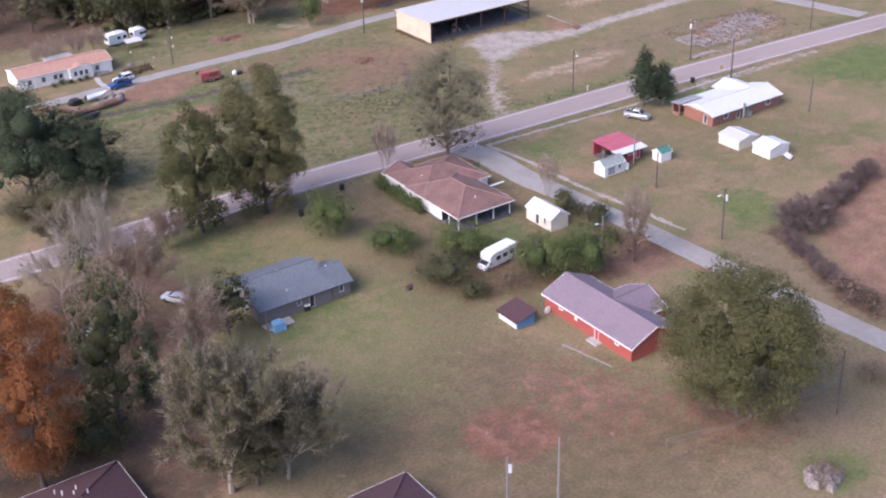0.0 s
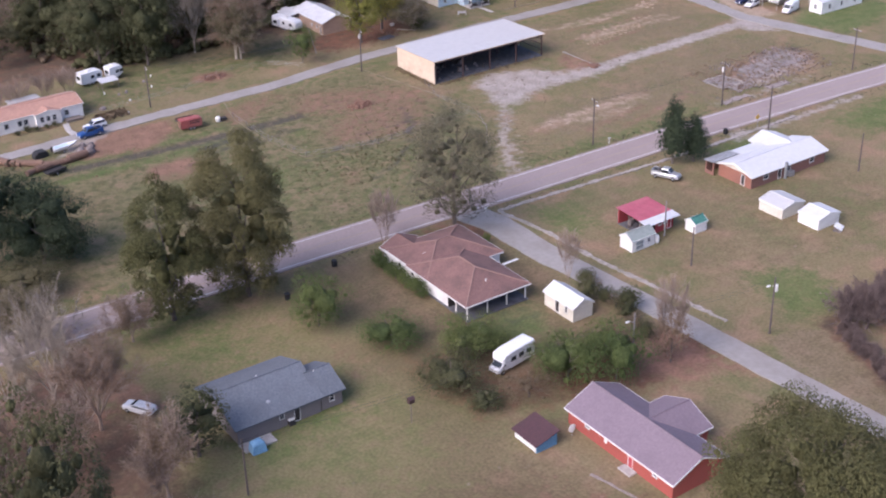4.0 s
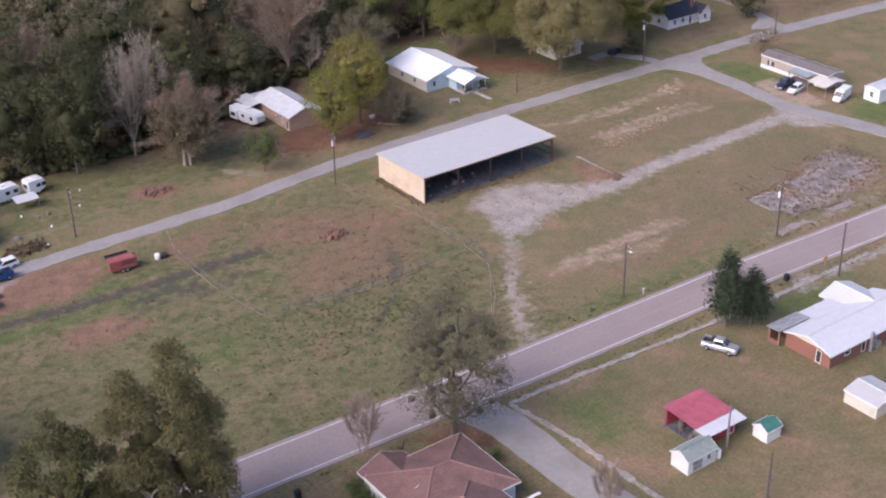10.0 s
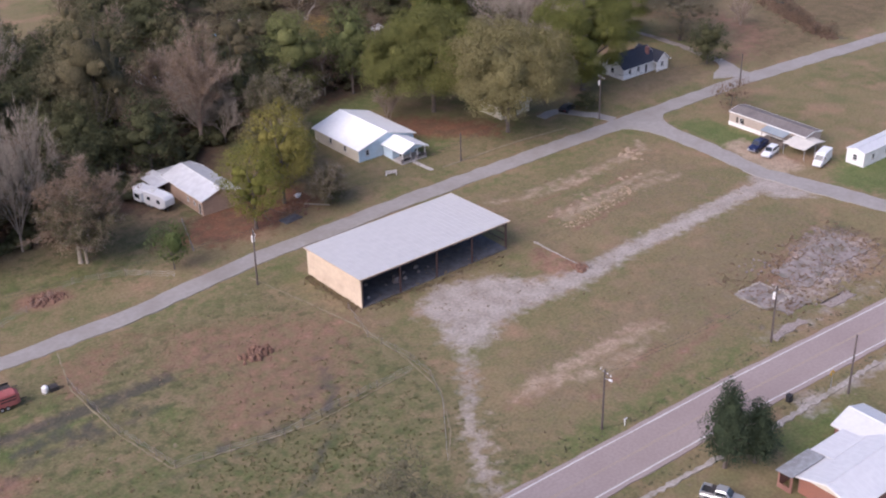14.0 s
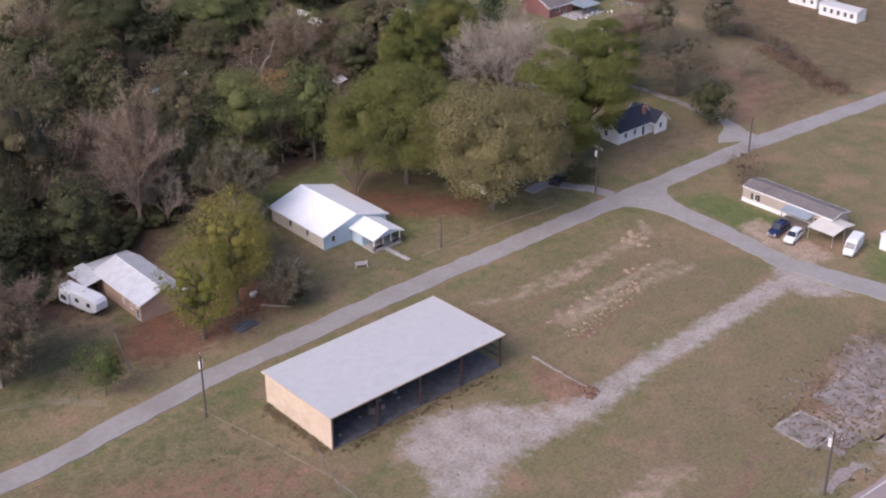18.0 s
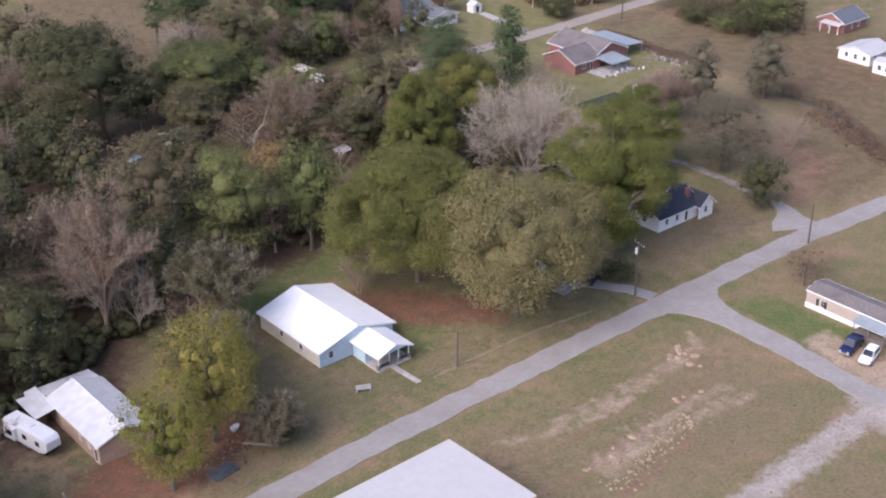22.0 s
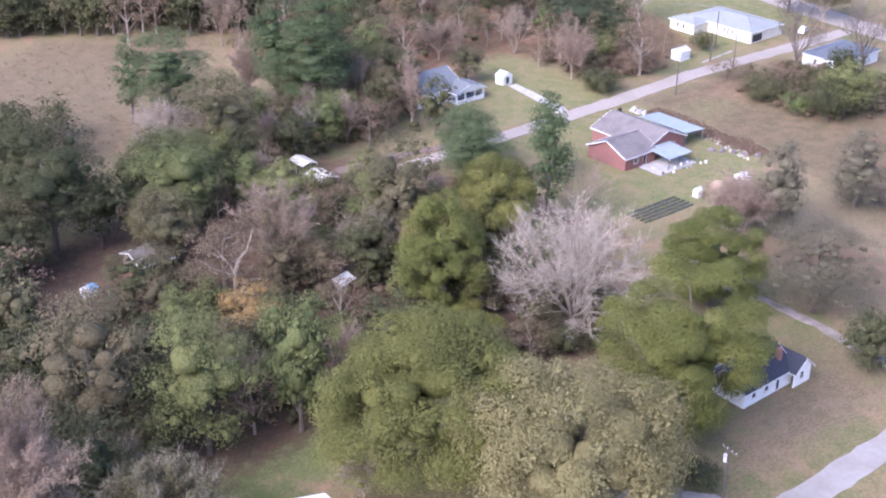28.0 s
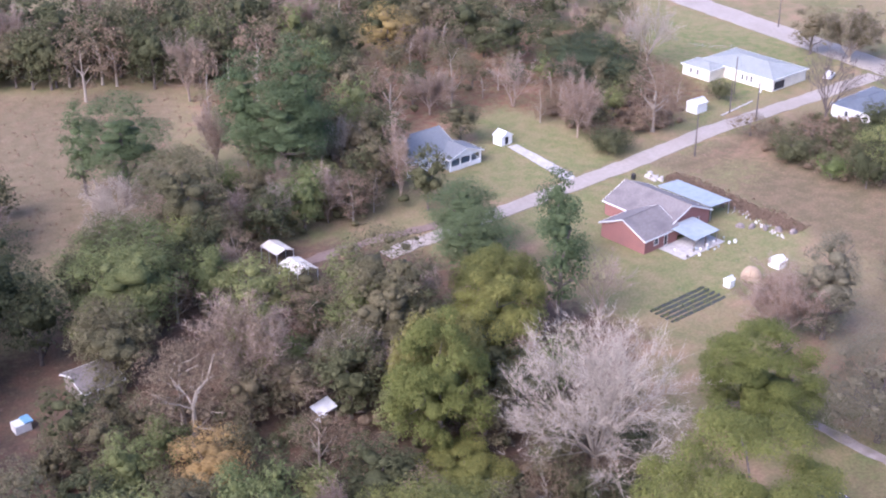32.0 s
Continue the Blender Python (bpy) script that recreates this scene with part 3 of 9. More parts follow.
lay("dirt", area(PX, PY, [(62.6, 190), (66.5, 168), (63, 165.5), (56.5, 183)], 1.8), 0.95)
lay("gravel", area(PX, PY, [(84, 260.5), (91, 268), (98, 270), (97, 265.2), (91, 261.8), (83, 258)], 1.2), 0.7)
# reddish leaf litter under the trees
lay("leaf", area(PX, PY, [(208, 312), (222, 304), (232, 290), (228, 284), (217, 292), (209, 303)], 3.0), 0.9)
lay("leaf", area(PX, PY, [(166, 296), (183, 296), (186, 284), (172, 279), (160, 279), (150, 286)], 3.0), 0.85)
lay("leaf", area(PX, PY, [(112, 142), (128, 146), (132, 137), (124, 130), (112, 135)], 3.0), 0.9)
lay("floor", area(PX, PY, [(100, 303), (150, 300), (165, 298), (185, 318), (225, 322), (262, 312), (300, 340), (290, 392), (262, 412), (215, 395), (190, 400), (120, 420), (60, 420), (60, 312)], 4.0), 0.85)
lay("floor", area(PX, PY, [(18, 175), (58, 190), (64, 160), (58, 128), (40, 110), (10, 115)], 4.0), 0.8)
lay("leaf", area(PX, PY, [(104, 102), (117, 104), (120, 92), (110, 87), (102, 92)], 3.0), 0.55)
lay("leaf", area(PX, PY, [(326, 426), (350, 428), (362, 402), (398, 400), (420, 470), (300, 480), (296, 440)], 4.0), 0.6)
# greener grass
lay("lush", area(PX, PY, [(258, 266), (266, 262), (266, 246), (257, 250)], 2.0), 1.0)
lay("lush", area(PX, PY, [(266, 232), (258, 226), (262, 212), (290, 218), (290, 232)], 3.0), 0.9)
lay("lush", area(PX, PY, [(155, 147), (166, 141), (162, 127), (151, 132)], 2.5), 0.8)
lay("lush", area(PX, PY, [(215, 180), (245, 182), (260, 165), (225, 160)], 4.0), 0.9)
lay("lush", area(PX, PY, [(70, 156), (88, 158), (90, 150), (70, 146)], 4.0), 0.6)
lay("lush", area(PX, PY, [(142, 186), (152, 184), (150, 172), (141, 172)], 3.0), 0.7)
lay("lush", area(PX, PY, [(114, 160), (122, 158), (121, 150), (112, 152)], 2.0), 0.8)
lay("lush", area(PX, PY, [(180, 320), (210, 322), (214, 309), (198, 309), (184, 312)], 3.0), 0.85)
lay("lush", area(PX, PY, [(186, 186), (200, 184), (199, 175), (184, 178)], 2.0), 0.8)
lay("lush", area(PX, PY, [(96, 246), (140, 236), (136, 208), (100, 206)], 8.0), 0.55)
lay("lush", area(PX, PY, [(120, 295), (150, 289), (146, 279), (110, 279)], 4.0), 0.6)
lay("lush", area(PX, PY, [(315, 405), (346, 424), (350, 395), (318, 392)], 3.0), 0.25)
lay("lush", area(PX, PY, [(308, 350), (345, 356), (350, 350), (322, 338), (300, 338)], 4.0), 0.3)
lay("lush", area(PX, PY, [(384, 430), (438, 455), (440, 400), (392, 393)], 4.0), 0.4)
lay("lush", streak(PX, PY, [(60, 203), (120, 200.5), (200, 199.5)], 6, 2), 0.55)
lay("lawn", area(PX, PY, [(300, 345), (312, 384), (350, 384), (350, 346), (330, 334)], 3.0), 1.0)
lay("lawn", area(PX, PY, [(312, 408), (316, 390), (354, 391), (352, 428), (340, 426), (328, 408)], 2.5), 1.0)
lay("lawn", area(PX, PY, [(376, 392), (400, 392), (442, 394), (448, 470), (400, 440)], 4.0), 0.8)
lay("lawn", area(PX, PY, [(352, 376), (404, 384), (392, 372), (352, 362)], 4.0), 0.5)
lay("lawn", area(PX, PY, [(64, 152), (92, 152), (104, 168), (96, 182), (72, 182), (62, 168)], 5.0), 0.6)
# pale dry grass
lay("dry", area(PX, PY, [(150, 262), (164, 240), (200, 245), (248, 266), (246, 238), (200, 226), (170, 218), (160, 203), (240, 200), (248, 228)], 6.0), 0.55)
lay("dry", area(PX, PY, [(228, 424), (262, 424), (302, 486), (266, 512), (225, 480)], 5.0), 1.0)
lay("dry", area(PX, PY, [(118, 110), (146, 88), (120, 60), (90, 60), (80, 90)], 6.0), 0.7)
lay("dry", area(PX, PY, [(140, 126), (160, 126), (150, 100), (142, 96)], 3.0), 0.8)
lay("dry", area(PX, PY, [(272, 288), (288, 290), (290, 280), (262, 278), (256, 282)], 3.0), 0.9)
lay("dry", area(PX, PY, [(300, 282), (332, 290), (350, 330), (330, 330), (310, 312)], 5.0), 0.7)
lay("pasture", area(PX, PY, [(70, 199), (162, 199), (166, 225), (160, 268), (60, 262)], 4.0), 0.75)
lay("pasture", area(PX, PY, [(100, 279), (160, 279), (178, 292), (150, 298), (100, 296)], 4.0), 0.75)
lay("pasture", area(PX, PY, [(166, 200), (250, 196), (252, 228), (200, 227), (172, 222)], 5.0), 0.35)
lay("lawn", area(PX, PY, [(56, 122), (84, 118), (98, 140), (100, 165), (94, 186), (56, 186)], 8.0), 0.62)
lay("lush", area(PX, PY, [(95.2, 247.7), (110.3, 237.5), (121.7, 226.7), (116.5, 214.1), (105.2, 214.2), (87.7, 226.5)], 5.0), 0.55)
lay("lush", area(PX, PY, [(149.5, 227.7), (160.9, 222.8), (148.4, 205.4), (137.2, 207.4), (140.8, 222.5)], 4.0), 0.50)
lay("lush", area(PX, PY, [(137.1, 273.4), (153.5, 268.5), (158.5, 250.8), (136.2, 251.6)], 3.0), 0.45)
lay("dirt", area(PX, PY, [(131.8, 241.8), (144.5, 249.6), (155.3, 245.9), (160.3, 236.9), (149.9, 225.3), (135.0, 227.2)], 4.0), 0.5)
lay("dirt", area(PX, PY, [(99.8, 240.5), (107.7, 243.2), (107.2, 238.1), (99.0, 234.4), (93.1, 237.4)], 2.0), 0.65)
lay("dirt", area(PX, PY, [(119.7, 262.5), (128.7, 264.8), (132.2, 259.5), (123.8, 252.6), (118.2, 252.7)], 2.0), 0.60)
lay("dirt", area(PX, PY, [(101.1, 264.3), (106.4, 264.3), (107.0, 257.5), (102.2, 253.3), (96.7, 252.0)], 1.5), 0.90)
lay("dirt", area(PX, PY, [(124.6, 219.1), (130.4, 219.7), (126.2, 212.9), (120.6, 210.9)], 2.0), 0.55)
lay("dark", streak(PX, PY, [(108.9, 246.0), (115.4, 246.7), (119.7, 242.3)], 2.2, 1.2), 0.90)
lay("dark", streak(PX, PY, [(150.6, 235.5), (146.3, 226.1), (142.5, 225.1)], 1.0, 1.0), 0.70)
lay("dry", streak(PX, PY, [(172.9, 215.4), (182.6, 215.5), (197.8, 214.1)], 2.2, 1.8), 1.00)
lay("dirt", streak(PX, PY, [(164.8, 211.3), (177.6, 212.7), (187.4, 214.0)], 2.0, 1.8), 0.70)
lay("dirt", streak(PX, PY, [(208.0, 213.5), (202.1, 205.7)], 1.5, 1.2), 0.50)
lay("dry", streak(PX, PY, [(211.4, 252.3), (232.8, 252.4), (240.8, 247.7)], 1.5, 1.2), 0.90)
lay("dry", streak(PX, PY, [(207.3, 260.8), (225.2, 260.6), (243.5, 261.2)], 1.5, 1.2), 0.90)
lay("dark", streak(PX, PY, [(131.4, 93.8), (118.0, 93.4), (102.2, 91.6), (94.5, 90.8)], 1.2, 1.2), 0.60)
lay("dry", area(PX, PY, [(95.4, 85.9), (112.1, 88.0), (126.3, 88.7), (130.5, 85.6), (111.7, 70.9), (95.0, 83.5)], 2.5), 0.80)
lay("lush", area(PX, PY, [(109.5, 83.9), (117.3, 79.5), (114.8, 74.0), (108.0, 73.7), (104.0, 78.1)], 1.5), 0.70)
lay("dirt", area(PX, PY, [(79.8, 115.7), (87.3, 114.2), (91.5, 108.5), (87.3, 102.2), (79.5, 102.9), (76.8, 110.1)], 2.0), 0.45)
lay("dirt", area(PX, PY, [(98.3, 115.4), (108.8, 109.2), (104.5, 100.2), (93.2, 102.3), (90.6, 110.9)], 5.0), 0.55)
lay("lawn", area(PX, PY, [(71.0, 154.0), (80.1, 149.1), (80.1, 140.8), (70.9, 138.2), (66.4, 143.6)], 3.0), 0.90)
lay("dry", area(PX, PY, [(145.4, 129.1), (158.2, 124.4), (145.9, 98.4), (143.2, 104.7)], 2.0), 0.90)
lay("dirt", area(PX, PY, [(89.3, 170.3), (97.6, 169.1), (95.9, 157.5), (87.3, 152.4), (88.5, 163.3)], 3.5), 0.40)
lay("pasture", area(PX, PY, [(184, 278), (250, 278), (250, 284), (228, 290), (212, 303), (196, 309), (186, 296)], 3.0), 0.6)
lay("pasture", area(PX, PY, [(200, 240), (248, 240), (250, 268), (200, 268)], 5.0), 0.42)
lay("leaf", area(PX, PY, [(345, 330), (372, 345), (392, 330), (380, 306), (352, 300)], 5.0), 0.35)
# worn brown lawns, dead grass banks and weedy pasture
lay("brown", area(PX, PY, [(93.8, 164.9), (98, 155.6), (99.4, 143.1), (103, 138.5), (98.6, 131.5), (105.5, 107.4), (107.2, 93.5), (97.8, 80), (50, 80), (52, 116), (66.9, 130.3), (77.4, 134.9), (84.9, 138.5), (87, 150.6)], 6.0), 0.62)
lay("brown", area(PX, PY, [(60, 130), (72, 128), (86, 112), (98, 92), (80, 84), (50, 90)], 8.0), 0.5)
# leaf litter round the big oak, its dark tone also painting the shade
lay("leaf", area(PX, PY, [(104, 104), (112, 106), (122, 100), (124, 92), (112, 85), (100, 90)], 4.0), 0.6)
lay("leaf", area(PX, PY, [(91, 112), (101, 116), (106, 106), (98, 98), (90, 102)], 5.0), 0.45)
lay("brown", area(PX, PY, [(150, 186), (206, 183), (206, 140), (150, 138), (142, 160)], 8.0), 0.4)
lay("brown", area(PX, PY, [(300, 275), (352, 275), (402, 296), (402, 384), (352, 384), (346, 330), (330, 300), (318, 300)], 5.0), 0.85)
lay("brown", area(PX, PY, [(228, 424), (262, 424), (302, 486), (266, 512), (225, 480)], 6.0), 0.6)
lay("brown", area(PX, PY, [(255, 278), (300, 279), (300, 300), (284, 300), (270, 286)], 4.0), 0.45)
lay("dark", streak(PX, PY, [(346.5, 318), (346, 306), (339, 294.5), (330, 282), (331, 276)], 2.4, 1.4), 0.9)
Z -= 0.8 * streak(PX, PY, [(346.5, 318), (346, 306), (339, 294.5), (330, 282), (331, 276)], 2.4, 2.2)
lay("lush", area(PX, PY, [(88, 276), (130, 276), (134, 296), (100, 298)], 4.0), 0.55)
lay("weedy", area(PX, PY, [(70, 200), (160, 199), (166, 224), (160, 266), (66, 258)], 5.0), 0.8)
lay("weedy", area(PX, PY, [(100, 279), (160, 279), (178, 292), (150, 300), (100, 298)], 4.0), 0.7)
lay("dirt", area(PX, PY, [(104, 242), (110, 241), (108, 236), (100, 237)], 2.0), 0.6)
lay("dark", streak(PX, PY, [(112, 247), (108, 242), (103, 240)], 1.6, 1.0), 0.6)
lay("brown", area(PX, PY, [(88, 190), (128, 187), (134, 176), (133, 140), (112, 134), (98, 140), (90, 160)], 5.0), 0.75)
lay("leaf", area(PX, PY, [(122, 190), (134, 188), (133, 180), (126, 182)], 2.0), 0.7)
lay("leaf", area(PX, PY, [(96, 158), (110, 158), (116, 142), (110, 134), (98, 138)], 3.0), 0.45)
# darker patch of ground beside the bushes
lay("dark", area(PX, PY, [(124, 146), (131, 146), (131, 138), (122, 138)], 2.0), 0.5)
lay("sand", area(PX, PY, [(197.4, 215.5), (186.8, 216), (171.4, 215.4), (164.9, 211.8), (170.3, 210.7), (183.6, 211.6), (197.5, 211.6)], 1.6), 0.62)
lay("sand", streak(PX, PY, [(204.7, 262), (212, 259.6), (220.5, 257.8), (240.8, 259.8)], 1.6, 1.0), 0.75)
lay("sand", area(PX, PY, [(209.5, 251.9), (219.9, 251.2), (240, 248.6), (240, 247), (224.5, 248.3), (211.6, 246.7)], 1.2), 0.62)
lay("dark", streak(PX, PY, [(203, 209), (207, 205.5), (208.5, 202)], 1.3, 0.9), 0.6)
lay("lush", area(PX, PY, [(172, 252), (166, 246), (170, 242), (178, 245)], 2.0), 0.4)
lay("leaf", area(PX, PY, [(77, 112), (82.8, 115.1), (88.6, 113), (90.8, 107.5), (87.4, 102.8), (82.2, 102.5), (77.4, 105.4)], 2.0), 0.95)
lay("leaf", area(PX, PY, [(88, 116), (98, 120), (107, 110), (106, 98), (96, 92), (88, 100)], 6.0), 0.5)
lay("brown", area(PX, PY, [(60, 128), (86, 138), (100, 128), (107, 108), (112, 84), (50, 84)], 7.0), 0.85)
lay("lush", streak(PX, PY, [(118, 264), (160, 267.4), (200, 268.6), (249, 268)], 4.0, 1.6), 0.45)
lay("lush", streak(PX, PY, [(100, 273.5), (140, 273.6), (200, 277.5), (250, 277.2)], 3.0, 1.6), 0.4)
lay("brown", area(PX, PY, [(144.2, 130), (155.1, 126.5), (151.2, 115.1), (144.4, 99.2), (139.5, 92), (141, 109.3), (142.2, 124.4)], 2.0), 0.3)
lay("dry", area(PX, PY, [(144.2, 130), (155.1, 126.5), (151.2, 115.1), (144.4, 97), (143.2, 110), (142.6, 124.4)], 1.5), 1.3)
lay("dirt", streak(PX, PY, [(154.5, 126), (152.5, 121), (149.6, 114.5)], 1.2, 0.8), 0.9)
lay("floor", streak(PX, PY, [(154.4, 127.1), (152.4, 120), (149.4, 113), (146.6, 106), (146, 99)], 3.6, 1.6), 0.9)
lay("floor", streak(PX, PY, [(154.4, 127.1), (163, 126.4), (175.5, 130), (187, 133)], 4.0, 1.6), 0.9)
lay("dirt", area(PX, PY, [(44, 204), (52, 197), (57, 186), (66, 178), (66, 166), (56, 163), (40, 176)], 3.0), 0.35)
# bare patches, ruts and green flushes of the pasture
lay("dirt", area(PX, PY, [(132.1, 239.8), (140.7, 244.8), (151.3, 247), (161, 239), (152.5, 233), (145.9, 226.5), (128.9, 229.5)], 3.5), 0.58)
lay("dirt", area(PX, PY, [(96, 244), (104, 244.6), (107.7, 239.9), (105, 237.3), (94, 238.4)], 1.6), 0.9)
lay("dirt", area(PX, PY, [(125, 286.5), (132, 285), (133.5, 280), (127, 279), (123, 282)], 1.5), 0.9)
lay("lush", area(PX, PY, [(106, 228), (116.7, 230), (121, 224.8), (115.1, 219), (107, 219.4)], 4.0), 1.0)
lay("lush", area(PX, PY, [(126.6, 244), (131.8, 241.5), (129.6, 236.4), (125.4, 239)], 2.5), 1.1)
lay("lush", streak(PX, PY, [(74, 248.5), (100, 246.8), (118, 247.2)], 3.0, 1.5), 1.3)
lay("lush", streak(PX, PY, [(70, 256), (92, 254.2), (116, 253)], 2.6, 1.3), 1.2)
lay("dark", streak(PX, PY, [(127.6, 212.7), (135, 216), (141, 221.4), (144.3, 224.1)], 1.2, 0.8), 0.75)
lay("dark", streak(PX, PY, [(149.8, 235.2), (148.5, 230.2), (145.7, 227.6)], 1.3, 0.6), 0.9)
lay("dark", streak(PX, PY, [(129, 229.6), (137, 228), (146, 227)], 0.9, 0.6), 0.9)
lay("dark", streak(PX, PY, [(109.4, 243.7), (115.1, 243.4), (118.9, 245.9), (119.8, 242.3)], 1.5, 0.8), 0.95)
lay("dry", streak(PX, PY, [(355.9, 384), (359.5, 370.2), (358.1, 352.2), (352, 340)], 8.0, 2.0), 1.3)
# pale sandy streaks and shoulders
for row, wide in (([(214, 260), (225, 260.2), (236, 260), (242, 260.4)], 1.6), ([(219, 252.6), (229, 251.8), (239.2, 251.4)], 1.5), ([(230.2, 248.9), (239.8, 247.6)], 1.6), ([(244.2, 260.2), (246.2, 263.6)], 1.8), ([(170, 213), (182, 209), (190, 210)], 1.4)):
    lay("sand", streak(PX, PY, row, wide, 1.0), 0.85)
lay("sand", area(PX, PY, [(257.5, 251.8), (263, 251), (262.5, 240), (261, 233), (254, 235), (254.5, 242)], 1.2), 0.85)
lay("gravel", area(PX, PY, [(195, 189), (201, 187.4), (198, 182), (193.5, 183)], 1.2), 0.6)
lay("gravel", streak(PX, PY, [(202, 184.6), (218, 184.8), (232, 184.6)], 2.0, 1.0), 0.75)
# drain and wheel ruts in the pasture
lay("dark", streak(PX, PY, [(84, 252.5), (104, 250.4), (119, 249.8), (133, 249.2)], 2.6, 0.8), 1.0)
lay("dark", streak(PX, PY, [(118, 242), (128, 243.5), (124, 247)], 2.0, 1.5), 0.7)
lay("dark", streak(PX, PY, [(136, 233), (150, 232), (152, 240)], 1.4, 1.0), 0.6)
lay("dark", streak(PX, PY, [(92, 146), (70, 132)], 2.0, 2.0), 0.25)
lay("dark", streak(PX, PY, [(120, 228), (134, 226.5), (148, 229), (150, 236)], 1.2, 1.2), 0.6)
lay("dark", streak(PX, PY, [(133, 249.2), (138, 249.5), (144, 252)], 1.0, 1.0), 0.6)
lay("lush", area(PX, PY, [(118, 228), (150, 226), (156, 212), (146, 202), (112, 204)], 5.0), 0.5)
lay("dirt", area(PX, PY, [(130, 240), (150, 244), (158, 236), (146, 230), (128, 231)], 4.0), 0.5)
lay("dirt", area(PX, PY, [(196.0, 241.7), (200.0, 244.8), (201.5, 239.5), (202.1, 233.4), (197.1, 231.4), (193.7, 235.9)], 1.2), 0.75)
Z += 0.3 * area(PX, PY, [(196.0, 241.7), (200.0, 244.8), (201.5, 239.5), (202.1, 233.4), (197.1, 231.4), (193.7, 235.9)], 1.6)
Z -= 0.35 * streak(PX, PY, [(84, 252.5), (104, 250.4), (119, 249.8), (133, 249.2)], 1.2, 1.0)
# wheel ring and green flushes in the pasture
lay("dark", streak(PX, PY, [(120.6, 232.1), (127.2, 231.3), (135.5, 231.4), (142.0, 232.3), (150.6, 234.6), (155.5, 239.2), (158.1, 243.8)], 0.8, 0.7), 0.5)
lay("lush", area(PX, PY, [(115.9, 265.4), (124.6, 256.1), (132.9, 255.6), (142.5, 256.7), (134.9, 265.3), (123.5, 270.1)], 3.5), 0.5)
lay("lush", area(PX, PY, [(101.8, 245.0), (109.6, 238.6), (119.2, 241.1), (112.9, 248.1), (105.5, 252.4)], 3.0), 0.5)
lay("lush", area(PX, PY, [(148.8, 228.1), (150.0, 215.9), (147.1, 204.7), (138.7, 208.4), (137.1, 219.4)], 3.5), 0.45)
lay("leaf", area(PX, PY, [(129.5, 141.5), (135.6, 141.4), (137.6, 135.4), (134.9, 130.1), (128.8, 130.9), (125.3, 136.1)], 2.0), 0.8)
# lawn before the porch: greener, then slightly darkened
lay("lush", area(PX, PY, [(112.5, 163.8), (125.5, 160.6), (122.9, 152.7), (115.7, 152.0), (110.0, 157.9)], 2.5), 0.6)
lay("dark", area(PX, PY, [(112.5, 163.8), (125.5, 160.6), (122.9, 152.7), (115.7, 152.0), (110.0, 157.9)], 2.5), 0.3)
# turf near the wood tinted darker for its shade, lawn and leaf litter round the pale blue house
lay("brown", area(PX, PY, [(60, 190), (70, 196), (84, 184), (96, 171), (100, 157), (78, 160), (66, 172)], 4.0), 0.4)
lay("lush", area(PX, PY, [(66, 190), (78, 198), (84, 184), (82, 170), (72, 172)], 4.0), 0.55)
lay("lush", area(PX, PY, [(98, 160), (112, 160), (120, 146), (126, 136), (108, 140), (100, 148)], 4.0), 0.3)
lay("lush", area(PX, PY, [(198, 338), (216, 336), (230, 322), (221, 312), (211, 314), (203, 322)], 2.5), 0.75)
lay("lush", area(PX, PY, [(214, 305), (225, 300), (226, 294), (216, 286), (209, 286), (210, 296)], 2.0), 0.6)
lay("leaf", area(PX, PY, [(160, 288), (172, 292), (184, 290), (181, 281), (170, 277), (160, 279)], 2.0), 0.5)
lay("floor", area(PX, PY, [(20, 164), (40, 150), (56, 132), (50, 122), (20, 126)], 4.0), 0.6)
masks["dirt"] *= 1 - 0.8 * area(PX, PY, [(16, 170), (46, 160), (56, 132), (50, 118), (16, 120)], 4.0)
masks["lush"] *= 1 - 0.5 * masks["weedy"]
rough_ground = np.array([noise.fractal(Vector((x * 0.05, y * 0.05, 3.0)), 1.0, 2.0, 3) for x, y in zip(PX[::7], PY[::7])])
Z -= 0.06 * (1 + np.interp(np.arange(len(PX)), np.arange(0, len(PX), 7), np.clip(rough_ground, -1, 1)))

nx, ny = len(gx), len(gy)
idx = np.arange(nx * ny).reshape(ny, nx)
faces = np.stack([idx[:-1, :-1], idx[:-1, 1:], idx[1:, 1:], idx[1:, :-1]], -1).reshape(-1, 4)
gme = bpy.data.meshes.new("ground")
gme.vertices.add(nx * ny)
gme.vertices.foreach_set("co", np.stack([PX, PY, Z], -1).astype(np.float32).ravel())
gme.loops.add(faces.size)
gme.loops.foreach_set("vertex_index", faces.astype(np.int32).ravel())
gme.polygons.add(len(faces))
gme.polygons.foreach_set("loop_start", np.arange(0, faces.size, 4, dtype=np.int32))
gme.update(calc_edges=True)
gme.polygons.foreach_set("use_smooth", np.ones(len(faces), bool))
for key, values in masks.items():
    gme.attributes.new(key, "FLOAT", "POINT").data.foreach_set("value", values)

m, nodes, links = nodes_of("mixed_grass_and_soil")
pos = nodes.new("ShaderNodeNewGeometry").outputs["Position"]
b = nodes["Principled BSDF"]
b.inputs["Roughness"].default_value, b.inputs["Specular IOR Level"].default_value = 0.95, 0.15
fine = noise_of(nodes, links, pos, 2.2, 8.0, 0.3, 0.7)
mid = noise_of(nodes, links, pos, 0.32, 6.0, 0.38, 0.62)
wide = noise_of(nodes, links, pos, 0.045, 5.0, 0.36, 0.64)
col = mixed(nodes, links, wide, (0.13, 0.13, 0.056), (0.21, 0.167, 0.092))
col = mixed(nodes, links, maths(nodes, links, "MULTIPLY", mid, 0.6), col, (0.215, 0.16, 0.09))
